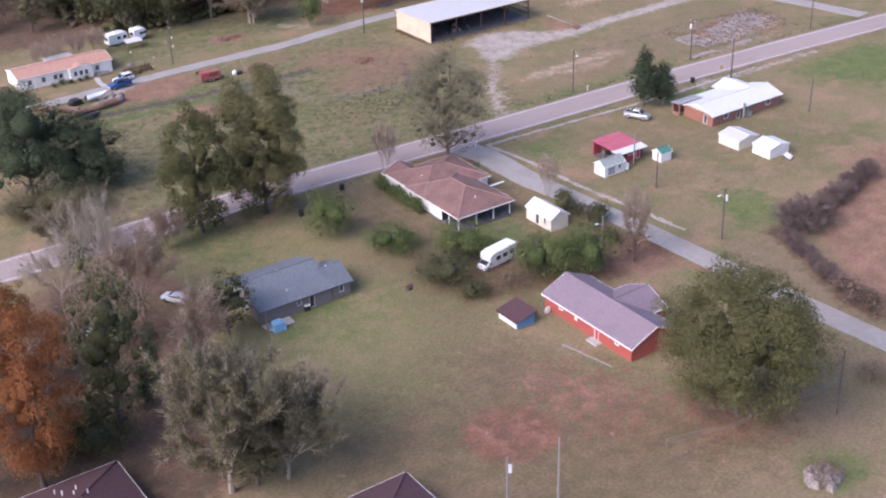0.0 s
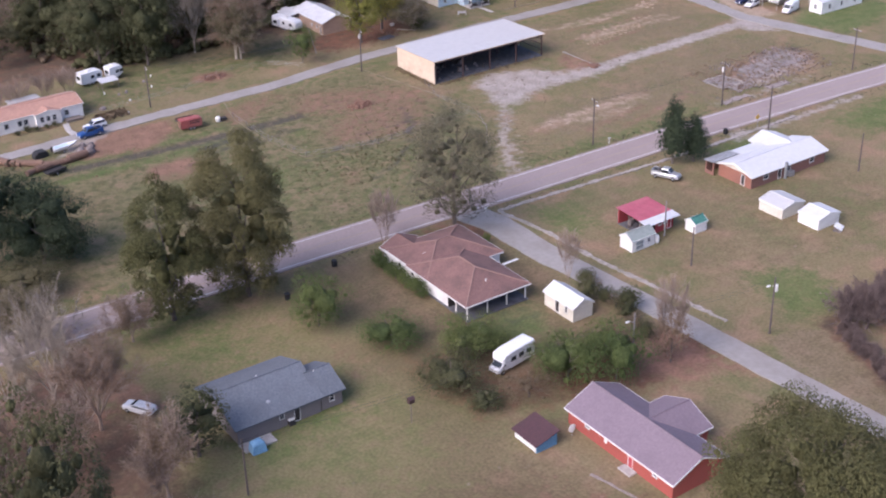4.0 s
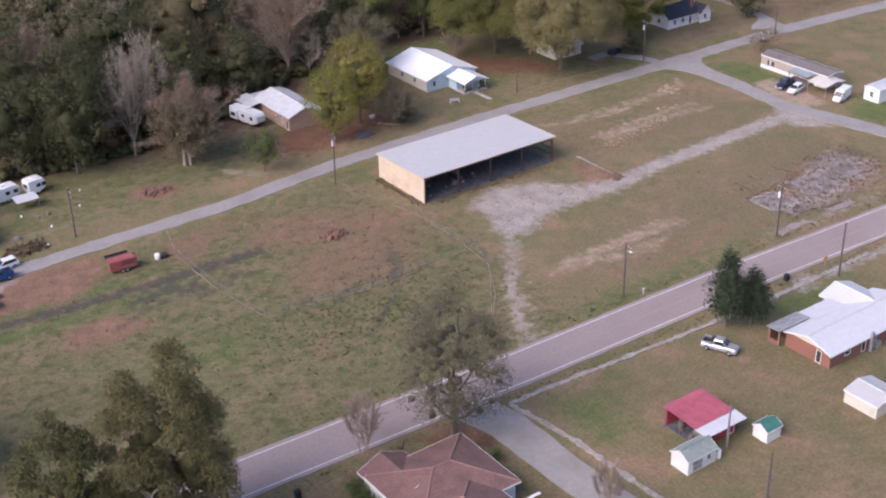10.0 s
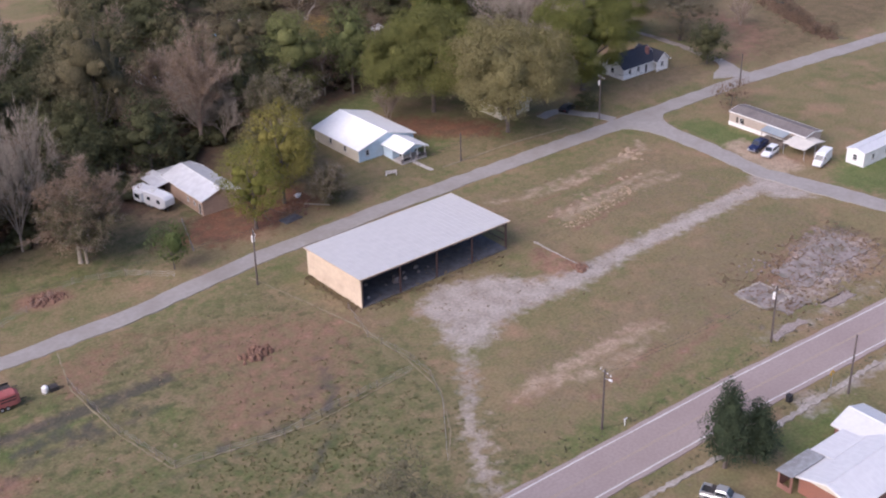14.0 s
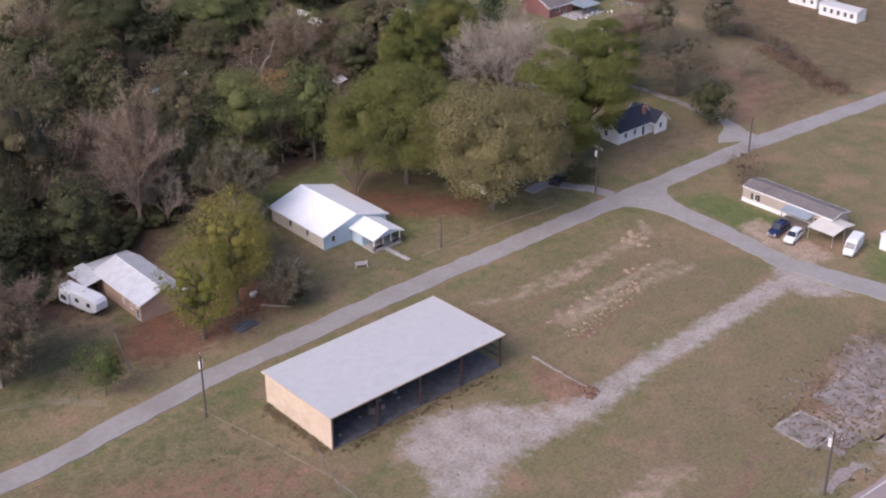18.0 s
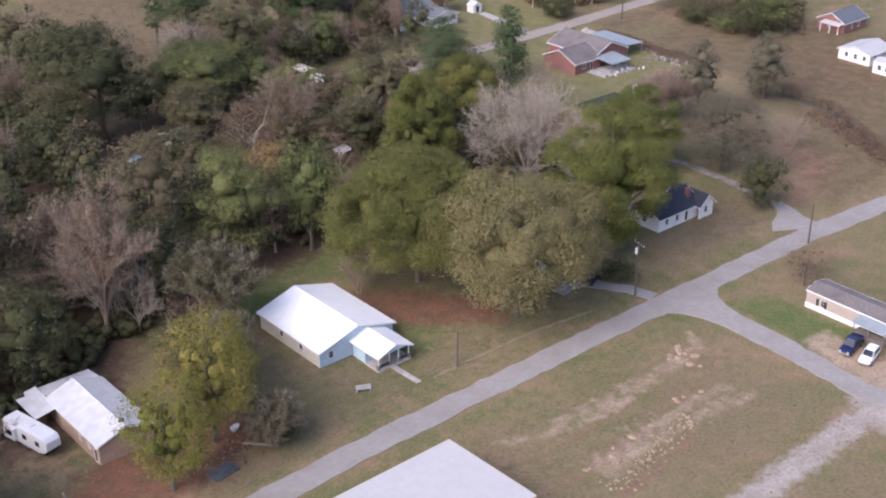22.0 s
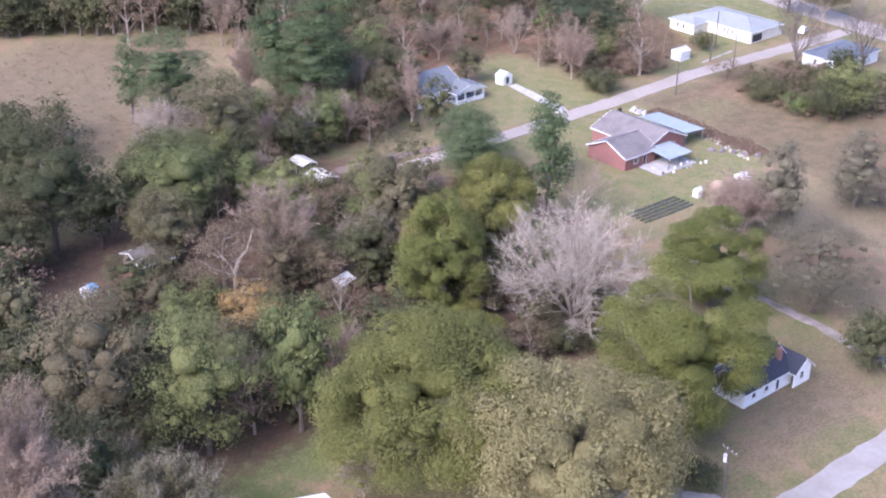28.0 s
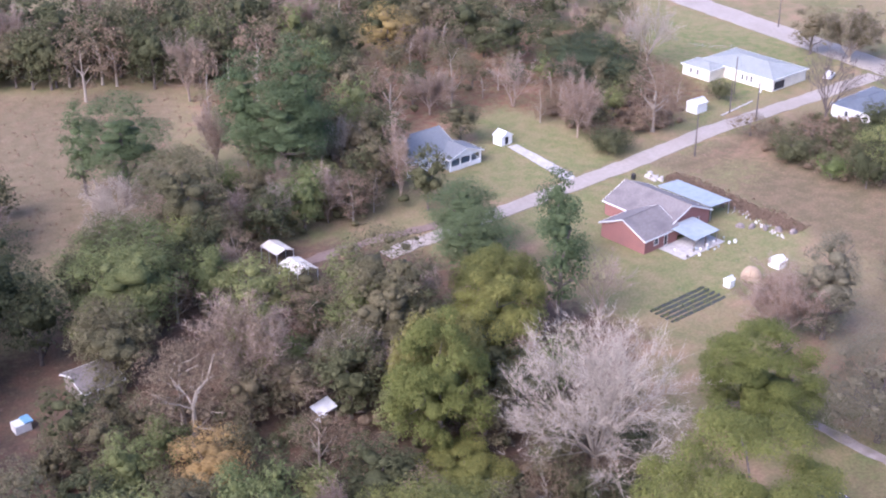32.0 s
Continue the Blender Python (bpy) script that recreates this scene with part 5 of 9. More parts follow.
piece(h, "porch_slab", 111.9, 123.6, 160.2, 171.2, -0.2, 0.08, "slab")
part("awning_arm", Solid().box(6.2, 9.2, -3.0, -2.6, 2.2, 2.3), M["white"], h, "white folded awning arm")
vents(h, [(117.6, 163.2, 3.9)])
# ---- red brick house ----
h = house("house", "long red brick house with a faded mauve shingled roof", 112, 121.5)
block(h, 107.6, 116.4, 111.8, 131.4, 2.45, 4.4, "y", "brick_red", "shingle_mauve", {"w": windows(3.2, 15.8, w=0.9, z0=1.35) + door(11.4, "red", 0.9)})
block(h, 112.2, 119.3, 117.5, 125.5, 2.45, 4.15, "x", "brick_red", "shingle_mauve", {"e": windows(2, 5)}, sides="sen")
piece(h, "doorstep", 106.3, 107.5, 118.0, 120.2, -0.2, 0.22, "concrete")
part("meter_box", Solid().box(-4.52, -4.42, 2.2, 2.7, 1.2, 1.9), M["white"], h)
dish = thing("satellite_dish", "round white satellite dish beside the brick wall", "satellite dish", (106.2, 129.0, 0))
part("mast", Solid().tube((0, 0, -0.2), (0, 0, 0.7), 0.04), M["zinc"], dish)
part("bowl", Solid().loft([[(math.cos(k) * r, z * 0.5 - 0.1, 0.9 + math.sin(k) * r + z) for k in np.arange(0, 6.28, 0.52)] for r, z in ((0.08, -0.05), (0.5, 0.1), (0.62, 0.25))]), M["white"], dish)
w = tagged(new("pavement_path", ribbon([(102.9, 121.4), (104.3, 114.4), (104.6, 112.6)], 0.4, 0.03, 0.08, 1.0, 31).mesh("pavement_path", M["rubble"])), "narrow worn concrete garden path", "path", kind="structure")
# ---- small outbuildings by the grey and red houses ----
h = house("shed", "low shed with a maroon roof, white and blue walls", 101.7, 131, "shed")
wall(h, (-1.6, -2.3), (1.7, -2.3), 1.25, "blue", (), (3.28, 2.1))
wall(h, (1.7, -2.1), (1.7, 2.1), 2.08, "blue")
wall(h, (1.7, 2.3), (-1.6, 2.3), 1.25, "white", (), (0.02, 2.1))
wall(h, (-1.6, 2.1), (-1.6, -2.1), 1.25, "white")
plate(h, 99.7, 103.7, 128.4, 133.6, 1.28, 2.28, 2.28, 1.28, "shingle_maroon", 0.1)
h = house("shed", "white lap-sided shed with a bright white metal roof", 126.4, 154, "shed")
block(h, 124.5, 128.3, 150.6, 157.4, 2.35, 3.4, "y", {"s": "cream", "e": "cream", "n": "cream", "w": "cream"}, "metal_white", {"w": door(2.4, "dark") + windows(4.6, w=0.7)}, ov=0.2, ribbed=0.6, fascia="white")
# ---- white metal roofed brick house ----
h = house("house", "brown brick house with a bright white metal roof, sunny wall tinted orange", 189, 171)
# west wall takes a brighter brick: the sun's warmth put into its colour
bw = {"s": "brick_brown", "e": "brick_brown", "n": "brick_brown", "w": "brick_sunlit"}
block(h, 179.8, 199.6, 166.7, 174.8, 2.4, 3.55, "x", bw, "metal_white", {"s": windows(3.2, 9.0, 15.5, w=1.3) + door(7.0, "dark"), "w": door(5.4, "dark")}, ribbed=0.9, gable_mat="cream")
block(h, 192.2, 198.6, 172.0, 178.4, 2.4, 3.45, "y", "brick_brown", "metal_white", {"w": windows(2.0)}, ribbed=0.9, sides="enw")
plate(h, 178.4, 185.0, 174.9, 177.4, 2.75, 2.75, 2.6, 2.6, "metal_dull", 0.1, 0.9)
wall(h, (-10.2, 6.2), (-10.2, 4.1), 2.45, "brick_brown", [(0.3, 1.8, 0.6, 2.3, "open")])
wall(h, (-4.2, 6.2), (-10.0, 6.2), 2.45, "brick_brown", windows(2.0))
plate(h, 185.2, 192.0, 173.9, 177.2, 2.85, 2.85, 2.5, 2.5, "metal_white", 0.1, 0.9)
wall(h, (3.0, 6.0), (-3.8, 6.0), 2.4, "brick_brown", windows(2.5))
part("chimney", Solid().box(-1.0, -0.6, -5.1, -4.7, 0.0, 3.3), M["zinc"], h, "grey metal flue")
part("wall_box", Solid().box(0.4, 1.6, -5.0, -4.3, -0.2, 0.9), M["zinc"], h)
# ---- portable sheds ----
for nm, x0, x1, y0, y1, wm, rm in (("cream portable shed with a grey roof on grass", 175.0, 180.4, 155.0, 160.3, "cream", "metal_pale"), ("white portable shed with a white metal roof", 176.6, 181.9, 148.5, 152.9, "white", "metal_white")):
    h = house("shed", nm, (x0 + x1) / 2, (y0 + y1) / 2, "shed")
    block(h, x0, x1, y0, y1, 1.85, 2.5, "y", wm, rm, {"e": [(1.2, 3.2, 0.02, 1.7, "door")]}, ov=0.12, ribbed=0.8)
# ---- red-roofed shed and the small sheds beside it ----
h = house("shed", "red shed with a faded red roof and white lean-to", 155, 167.5, "shed")
wall(h, (-0.6, -3.0), (3.4, -3.0), 2.3, "red", windows(0.5, 1.6, w=0.8, z0=1.2) + [(2.6, 3.5, 0.02, 2.05, "red")])
wall(h, (3.4, -3.0), (3.4, 3.6), 2.5, "red")
wall(h, (3.4, 3.6), (-3.2, 3.6), 2.5, "red")
# back of the open bay coloured dark for the shade inside
wall(h, (-0.6, 3.4), (-0.6, -2.8), 2.5, "dark")
plate(h, 151.5, 158.7, 165.4, 171.5, 2.75, 2.75, 3.0, 3.0, "metal_red", 0.08, 0.8)
plate(h, 151.4, 158.9, 163.4, 165.6, 2.5, 2.5, 2.74, 2.74, "metal_white", 0.08, 0.8)
posts(h, [(151.8, 165.6), (151.8, 168.5), (151.8, 171.2)], 2.7, 0.07, "wood")
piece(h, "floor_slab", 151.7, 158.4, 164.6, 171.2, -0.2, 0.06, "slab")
clutter = thing("stored_junk", "dark stored junk under the open shed bay", "junk", (153, 168.6, 0))
cr = random.Random(4)
for k in range(9):
    x, y, s_ = cr.uniform(-1, 1), cr.uniform(-2, 2), cr.uniform(0.25, 0.6)
    part("lump", Solid().loft([[(x + s_ * math.cos(a) * f, y + s_ * math.sin(a) * f, z) for a in np.arange(0, 6.28, 1.05)] for f, z in ((0.9, 0.03), (1.0, s_ * 0.6), (0.6, s_ * 1.5))]), M["junk"], clutter)
h = house("shed", "small white shed with a sage roof and panelled doors", 149, 163.2, "shed")
block(h, 146.5, 151.5, 161.7, 164.7, 2.0, 2.9, "x", "white", "roof_sage", {"s": [(0.7, 1.5, 0.05, 1.85, "door"), (1.55, 2.35, 0.05, 1.85, "door")] + windows(3.3, w=0.8, z0=0.8, z1=1.7)}, ov=0.15)
for x in (147.25, 147.65, 148.1, 148.5):
    for z in (0.35, 1.1):
        piece(h, "door_panel", x, x + 0.3, 161.52, 161.56, z, z + 0.6, "metal_blue")
h = house("shed", "tiny white shed with a green roof", 160.8, 161.5, "shed")
block(h, 159.4, 162.1, 160.2, 162.6, 1.7, 2.4, "x", "white", "roof_green", {"w": [(0.5, 1.3, 0.05, 1.6, "door")]}, ov=0.12)
tank = thing("propane_tank", "small white upright gas tank beside the shed", "gas tank", (152.3, 162.0, 0))
part("cylinder", Solid().loft([[(math.cos(k) * r, math.sin(k) * r, z) for k in np.arange(0, 6.28, 0.63)] for r, z in ((0.35, -0.1), (0.4, 0.1), (0.4, 1.1), (0.25, 1.3), (0.1, 1.35))]), M["white"], tank)
# ---- long mobile home with tan roof ----
h = house("mobile_home", "long white double-wide mobile home with a tan roof", 85.5, 282.5, "mobile home")
block(h, 74.3, 96.4, 278.5, 286.8, 2.75, 3.8, "x", "white", "shingle_tan", {"s": windows(2, 5.2, 8.0, 9.3, 12.2, 13.5, 18.0, w=1.05) + door(16.2, "dark"), "e": windows(2.5, w=1.6)}, ov=0.25)
block(h, 86.0, 91.4, 277.6, 282.6, 2.74, 3.3, "y", "white", "shingle_tan", {"s": windows(0.8, 2.1, 3.4, w=0.95)}, ov=0.25, sides="sew")
piece(h, "deck", 92.0, 95.5, 276.4, 278.3, -0.2, 0.4, "wood")
piece(h, "rear_addition", 84, 90, 287.0, 290.0, -0.2, 2.6, "white")
plate(h, 83.6, 90.4, 286.9, 290.5, 3.0, 3.0, 2.65, 2.65, "metal_pale", 0.08)
# ---- open-fronted barn ----
b6 = house("barn", "open-fronted metal barn with tan end wall and pale roof", 180.6, 254.2, "barn")
wall(b6, (-15.3, 7.3), (-15.3, -7.5), 4.85, "siding_tan")
wall(b6, (15.1, 7.5), (-15.3, 7.5), 4.6, "siding_tan")
wall(b6, (15.3, 1.4), (15.3, 7.3), 4.7, "siding_tan")
plate(b6, 165.0, 196.2, 246.4, 262.0, 5.25, 5.25, 4.85, 4.85, "metal_pale", 0.14, 1.0, fascia="siding_tan")
posts(b6, [(165.6 + 7.5 * k, 246.8) for k in range(5)], 5.05, 0.12, "steel_red")
posts(b6, [(165.6 + 7.5 * k, 254.0) for k in range(1, 4)], 4.95, 0.12, "steel_red")
for y in (246.8, 254.0):
    piece(b6, "roof_beam", 165.5, 195.7, y - 0.1, y + 0.1, 4.66 if y < 250 else 4.6, 4.9, "steel_red")
for k in range(5):
    piece(b6, "rafter", 165.55 + 7.5 * k, 165.75 + 7.5 * k, 246.95, 261.4, 4.45, 4.58, "steel_red")
for z in (1.2, 2.5, 3.8):
    piece(b6, "girt", 195.74, 195.84, 247.0, 255.4, z, z + 0.14, "steel_red")
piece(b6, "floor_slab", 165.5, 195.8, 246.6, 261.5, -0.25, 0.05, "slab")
barn_junk = thing("stored_junk", "heap of dark stored junk on the barn floor", "junk", (173, 251.5, 0))
for k in range(16):
    x, y, s_ = cr.uniform(-6, 9), cr.uniform(-3.4, 3), cr.uniform(0.25, 0.8)
    part("lump", Solid().loft([[(x + s_ * math.cos(a) * f, y + s_ * math.sin(a) * f * 0.7, z) for a in np.arange(cr.random(), 7.2, 1.05)] for f, z in ((0.9, 0.04), (1.0, s_ * 0.5), (0.55, s_ * 1.3))]), M["junk"], barn_junk)
# ---- tan workshop ----
h = house("workshop", "tan metal workshop with a pale ridged metal roof", 167, 299, "workshop")
block(h, 163.0, 170.8, 292.0, 306.4, 3.0, 4.4, "y", "siding_shop", "metal_shop", {"w": windows(8.6, 11.0, w=0.7, z0=1.1, z1=2.0) + door(12.7, "dark")}, ov=0.3, ribbed=0.9)
plate(h, 159.8, 163.0, 303.6, 310.4, 2.5, 3.0, 3.0, 2.5, "metal_shop", 0.08, 0.9)
plate(h, 163.1, 170.8, 306.7, 310.4, 3.2, 3.2, 2.6, 2.6, "metal_shop", 0.08, 0.9)
posts(h, [(160.1, 303.9), (160.1, 310.1), (166, 310.1), (170.5, 310.1)], 2.45, 0.08, "wood")
# ---- white-roofed pale blue house ----
h = house("house", "pale blue house with a bright white metal roof, sunny side tinted cream", 205, 299)
# pale blue siding; cream on the west puts the warm sunlight into colour
cw = {"s": "ltblue", "e": "ltblue", "n": "cream", "w": "cream"}
block(h, 198.1, 211.6, 292.6, 308.0, 2.6, 4.6, "y", cw, "metal_bright", {"s": windows(1.6, w=0.9), "w": windows(5, 10)}, ribbed=0.9)
planes = gable_planes(-1.2, 4.7, -12.9, -5.2, 2.6, 3.7, "y", 0.35)
roof_slopes(h, planes, "metal_bright", 0.14, 0.9, "white", ((0, 1), (1, 2), (3, 0)))
wall(h, (-1.1, -9.6), (4.5, -9.6), 2.6, "ltblue", windows(3.6) + door(1.6, "dark"))
wall(h, (-1.1, -6.6), (-1.1, -9.4), 2.6, "ltblue")
wall(h, (4.5, -9.4), (4.5, -6.6), 2.6, "ltblue")
part("gable_wall", Solid().add([(-1.1, -12.8, 2.4), (4.6, -12.8, 2.4), (1.75, -12.8, 3.52), (-1.1, -12.68, 2.4), (4.6, -12.68, 2.4), (1.75, -12.68, 3.52)], [(0, 1, 2), (5, 4, 3), (1, 0, 3, 4), (2, 1, 4, 5), (0, 2, 5, 3)]), M["ltblue"], h)
piece(h, "porch_slab", 203.7, 209.9, 286.1, 289.3, -0.25, 0.2, "concrete")
for x0, x1 in ((204.2, 205.9), (207.9, 209.4)):
    piece(h, "porch_rail", x0, x1, 286.3, 286.36, 0.45, 0.95, "dark")
for x in (204.0, 206.0, 207.7, 209.6):
    posts(h, [(x, 286.4)], 2.3, 0.07, "white", "porch_post", 0.9)
    posts(h, [(x, 286.4)], 0.9, 0.22, "brick_grey", "post_base", 0.0)
bench = thing("bench", "long grey weathered slatted bench on the lawn", "bench", (199.2, 283.7, 0), -25)
part("seat", Solid().box(-1.1, 1.1, -0.25, 0.25, 0.42, 0.48), M["concrete"], bench)
part("backrest", Solid().box(-1.1, 1.1, 0.24, 0.29, 0.5, 0.9), M["concrete"], bench)
for x in (-1.0, 1.0):
    part("leg", Solid().box(x - 0.05, x + 0.05, -0.2, 0.24, -0.12, 0.418), M["white"], bench)
tagged(new("pavement_walk", ribbon([(206.4, 286.0), (206.6, 280.4)], 0.9, 0.03, 0.05, 1.0, 32).mesh("pavement_walk", M["concrete"])), "narrow concrete garden walk", "path", kind="structure")
# ---- beige mobile home with porch and carport ----
h = house("mobile_home", "beige single-wide mobile home with brown-grey roof and porch", 269.6, 248.5, "mobile home")
block(h, 267.1, 272.2, 238.8, 257.6, 2.8, 3.35, "y", "beige", "shingle_taupe", {"w": windows(2.4, 15.0, w=1.2), "s": windows(2)}, ov=0.12)
piece(h, "skirting", 266.98, 267.08, 238.8, 257.6, -0.2, 0.75, "white")
for y in (254.0, 255.5):
    piece(h, "shutter", 267.0, 267.08, y - 0.2, y + 0.2, 0.9, 2.1, "dark")
plate(h, 264.5, 267.0, 242.2, 247.8, 2.35, 2.75, 2.75, 2.35, "metal_blue", 0.08, 0.8)
posts(h, [(264.8, 242.5), (264.8, 245.0), (264.8, 247.5)], 2.33, 0.06, "wood")
piece(h, "deck", 264.7, 266.95, 242.3, 247.7, -0.2, 0.6, "wood")
c = house("carport", "cream arched metal carport on thin posts", 266.2, 238.3, "carport")
roof_slopes(c, [[(-3.4, 2.6, 2.3), (-3.4, -2.6, 2.3), (0, -2.6, 2.75), (0, 2.6, 2.75)], [(3.2, -2.6, 2.3), (3.2, 2.6, 2.3), (0, 2.6, 2.75), (0, -2.6, 2.75)]], "metal_cream", 0.05, 0.8)
posts(c, [(263.0, 235.9), (263.0, 240.7), (266.5, 235.9)], 2.3, 0.05, "zinc")
h = house("mobile_home", "white single-wide mobile home with a pale roof", 276.5, 228.5, "mobile home")
block(h, 268.8, 284.2, 226.5, 230.4, 2.8, 3.3, "x", "white", "metal_white", {"s": windows(2.5, 7, 12), "w": windows(1.2)}, ov=0.1)
# ---- dark-roofed small house ----
h = house("house", "small white house with a dark blue roof and brick chimney", 276.5, 293)
block(h, 269.6, 280.4, 289.9, 296.6, 2.6, 4.9, "x", "white", "shingle_dark", {"s": windows(1.6, 4.4) + door(7.0, "dark"), "w": windows(2.6)})
block(h, 279.4, 283.2, 288.8, 296.2, 2.55, 4.2, "y", "white", "shingle_dark", {"s": windows(1.3)}, sides="sen")
piece(h, "chimney", 278.6, 279.3, 291.2, 291.9, 3.0, 5.4, "brick_far")
# ---- house under the round trees ----
h = house("house", "grey-white cottage half hidden under spreading trees", 237.5, 294)
block(h, 233.5, 241.5, 290.6, 297.5, 2.5, 3.9, "x", "cream", "metal_pale", {"s": windows(1.5, 5.0) + door(3.4, "dark")})
tagged(new("driveway_cottage", ribbon([(240.5, 286.0), (245.5, 286.5), (250.0, 279.5), (251, 275)], 2.6, 0.035, 0.25, 1.5, 33).mesh("driveway_cottage", M["lane"])), "worn grey driveway beside the cottage", "driveway", kind="structure")
# ---- brick house on the far street ----
h = house("house", "red brick house with a grey shingled roof and white fascias", 329, 364)
block(h, 326.6, 338.2, 359.0, 374.0, 2.7, 5.1, "y", "brick_far", "shingle_taupe", {"s": windows(2, 7.5, w=1.2), "e": windows(4, 9)})
block(h, 319.2, 328.0, 357.9, 368.0, 2.68, 4.9, "x", "brick_far", "shingle_taupe", {"s": windows(2.5, w=1.2) + door(5.2, "dark")}, sides="snw")
plate(h, 338.6, 344.6, 359.0, 371.8, 3.0, 2.6, 2.6, 3.0, "metal_blue", 0.1, 0.9)
posts(h, [(344.3, 359.3), (344.3, 365.3), (344.3, 371.4), (339.0, 359.3)], 2.55, 0.07, "zinc")
plate(h, 326.2, 333.0, 352.6, 358.7, 2.4, 2.4, 2.85, 2.85, "metal_blue", 0.08, 0.9)
posts(h, [(326.5, 352.9), (329.6, 352.9), (332.7, 352.9)], 2.35, 0.07, "wood")
piece(h, "patio", 323.0, 334.0, 352.0, 357.8, -0.25, 0.06, "concrete")
patio_junk = thing("garden_clutter", "pale garden furniture and clutter on the patio", "clutter", (330, 352, 0))
for k in range(20):
    x, y, s_ = cr.uniform(-6, 6), cr.uniform(-1.5, 4), cr.uniform(0.15, 0.36)
    part("item", Solid().loft([[(x + s_ * math.cos(a) * f, y + s_ * math.sin(a) * f, z) for a in np.arange(cr.random(), 7.2, 1.26)] for f, z in ((0.9, 0.0), (1.0, s_ * 1.2), (0.7, s_ * 1.8))]), M[cr.choice(["junk", "white", "metal_blue", "concrete"])], patio_junk)
for k, (x, y) in enumerate(((342.5, 352.5), (343.8, 350.5), (345, 348.5), (341.0, 354.0), (346.2, 346.2))):
    pot = thing("yard_junk", "pale discarded yard items on the grass", "junk", (x, y, 0), k * 40, "junk along the hedge")
    part("lump", Solid().loft([[(math.cos(a) * f, math.sin(a) * f * 0.6, z) for a in np.arange(0, 6.28, 0.9)] for f, z in ((0.9, -0.1), (0.8, 0.4), (0.3, 0.8))]), M["junk"], pot)
for x, y, s_, nm in ((333.2, 340.2, 2.2, "white plastic-covered garden shelter"), (321.0, 341.0, 1.3, "small white box shed in the garden")):
    h = house("garden_shelter", nm, x, y, "shelter")
    block(h, x - s_ / 2, x + s_ / 2, y - s_ / 2, y + s_ / 2, 1.2, 1.7, "x", "white", "metal_white", {}, ov=0.05)
heap = thing("tan_tent", "rounded tan tarpaulin tent in the garden", "tent", (326.5, 340.6, 0))
part("canvas", Solid().loft([[(math.cos(a) * f, math.sin(a) * f, z) for a in np.arange(0, 6.28, 0.52)] for f, z in ((1.8, -0.1), (1.6, 0.8), (1.0, 1.6), (0.2, 1.9))]), M["sand"], heap)
# ---- white and blue house with screened porch ----
h = house("house", "white timber house with a grey roof and an open railed porch", 318, 415)
block(h, 309.6, 322.4, 411.0, 422.5, 3.1, 5.9, "x", {"s": "white", "e": "white", "n": "white", "w": "brick_far"}, "shingle_pale", {"s": windows(2, 4.4, 7.2), "w": windows(3, 7)})
block(h, 317.8, 326.2, 407.6, 413.2, 2.7, 4.1, "y", "white", "shingle_pale", {"s": [(0.4, 2.6, 0.9, 2.4, "open"), (2.9, 5.4, 0.9, 2.4, "open"), (5.7, 8.0, 0.9, 2.4, "open")], "e": [(0.4, 2.2, 0.9, 2.4, "open"), (2.6, 4.8, 0.9, 2.4, "open")]}, sides="se")
piece(h, "porch_floor", 318.1, 326.0, 407.9, 411.0, -0.2, 0.35, "metal_blue")
piece(h, "chimney", 313.6, 314.4, 416.4, 417.2, 4.5, 6.6, "brick_far")
h = house("shed", "small white shed at the head of a concrete drive", 336.6, 412.2, "shed")
block(h, 335.0, 338.0, 411.0, 413.6, 2.0, 2.8, "y", "white", "metal_white", {"s": [(0.9, 2.1, 0.05, 1.9, "dark")]}, ov=0.1)
# ---- far white houses ----
h = house("house", "white ranch house with a pale grey roof and garage", 411, 406)
# open garage: a dark leaf stands for the shade within
block(h, 406.8, 420.0, 395.2, 416.0, 2.8, 4.3, "y", "cream", "shingle_sage", {"w": windows(11.6, 12.9, 14.2, w=0.7, z0=0.7, z1=2.2), "s": [(0.6, 4.8, 0.02, 2.2, "dark")]}, roof="hip")
block(h, 401.4, 407.4, 409.4, 417.6, 2.6, 3.5, "x", "cream", "shingle_sage", {"w": windows(2, 4, w=0.8)}, roof="hip", sides="snw")
h = house("shed", "small pale shed by the far street", 383.2, 398.4, "shed")
block(h, 381.4, 385.0, 396.9, 399.9, 2.2, 2.9, "x", "white", "metal_pale", {}, ov=0.1)
h = house("house", "white house with a blue-grey roof among trees", 411, 371.5)
block(h, 403.6, 420.0, 366.4, 377.0, 2.8, 4.6, "x", "white", "shingle_grey", {"s": windows(3, 9), "w": windows(3, 6)}, roof="hip")
h = house("house", "red timber house with a white porch", 400, 339)
block(h, 395.0, 405.0, 335.0, 343.0, 2.8, 4.8, "x", "brick_far", "shingle_grey", {"w": windows(3), "s": windows(3, 6)})
plate(h, 392.6, 395.0, 335.2, 341.0, 2.4, 2.75, 2.75, 2.4, "metal_pale", 0.08)
posts(h, [(392.9, 335.5), (392.9, 338), (392.9, 340.7)], 2.4, 0.07)
h = house("house", "low white house with a grey roof", 382, 320.5)
block(h, 377.5, 387.0, 316.4, 325.0, 2.6, 3.9, "x", "white", "metal_pale", {"w": windows(1.5, 4, 6.4), "s": windows(2, 6)})
h = house("mobile_home", "white mobile home with dark windows beside the lane", 376.5, 308, "mobile home")
block(h, 374.4, 378.6, 302.4, 313.6, 2.7, 3.2, "y", "white", "metal_pale", {"w": windows(1, 3, 5, 7, 9, w=1.1)}, ov=0.1)
# ---- roofs at the near edge ----
h = house("house", "dark maroon-roofed house among trees", 29.5, 124)
block(h, 21.0, 37.6, 117.0, 130.6, 2.7, 5.0, "x", "brick_brown", "shingle_maroon", {"n": windows(3, 8)}, roof="hip")
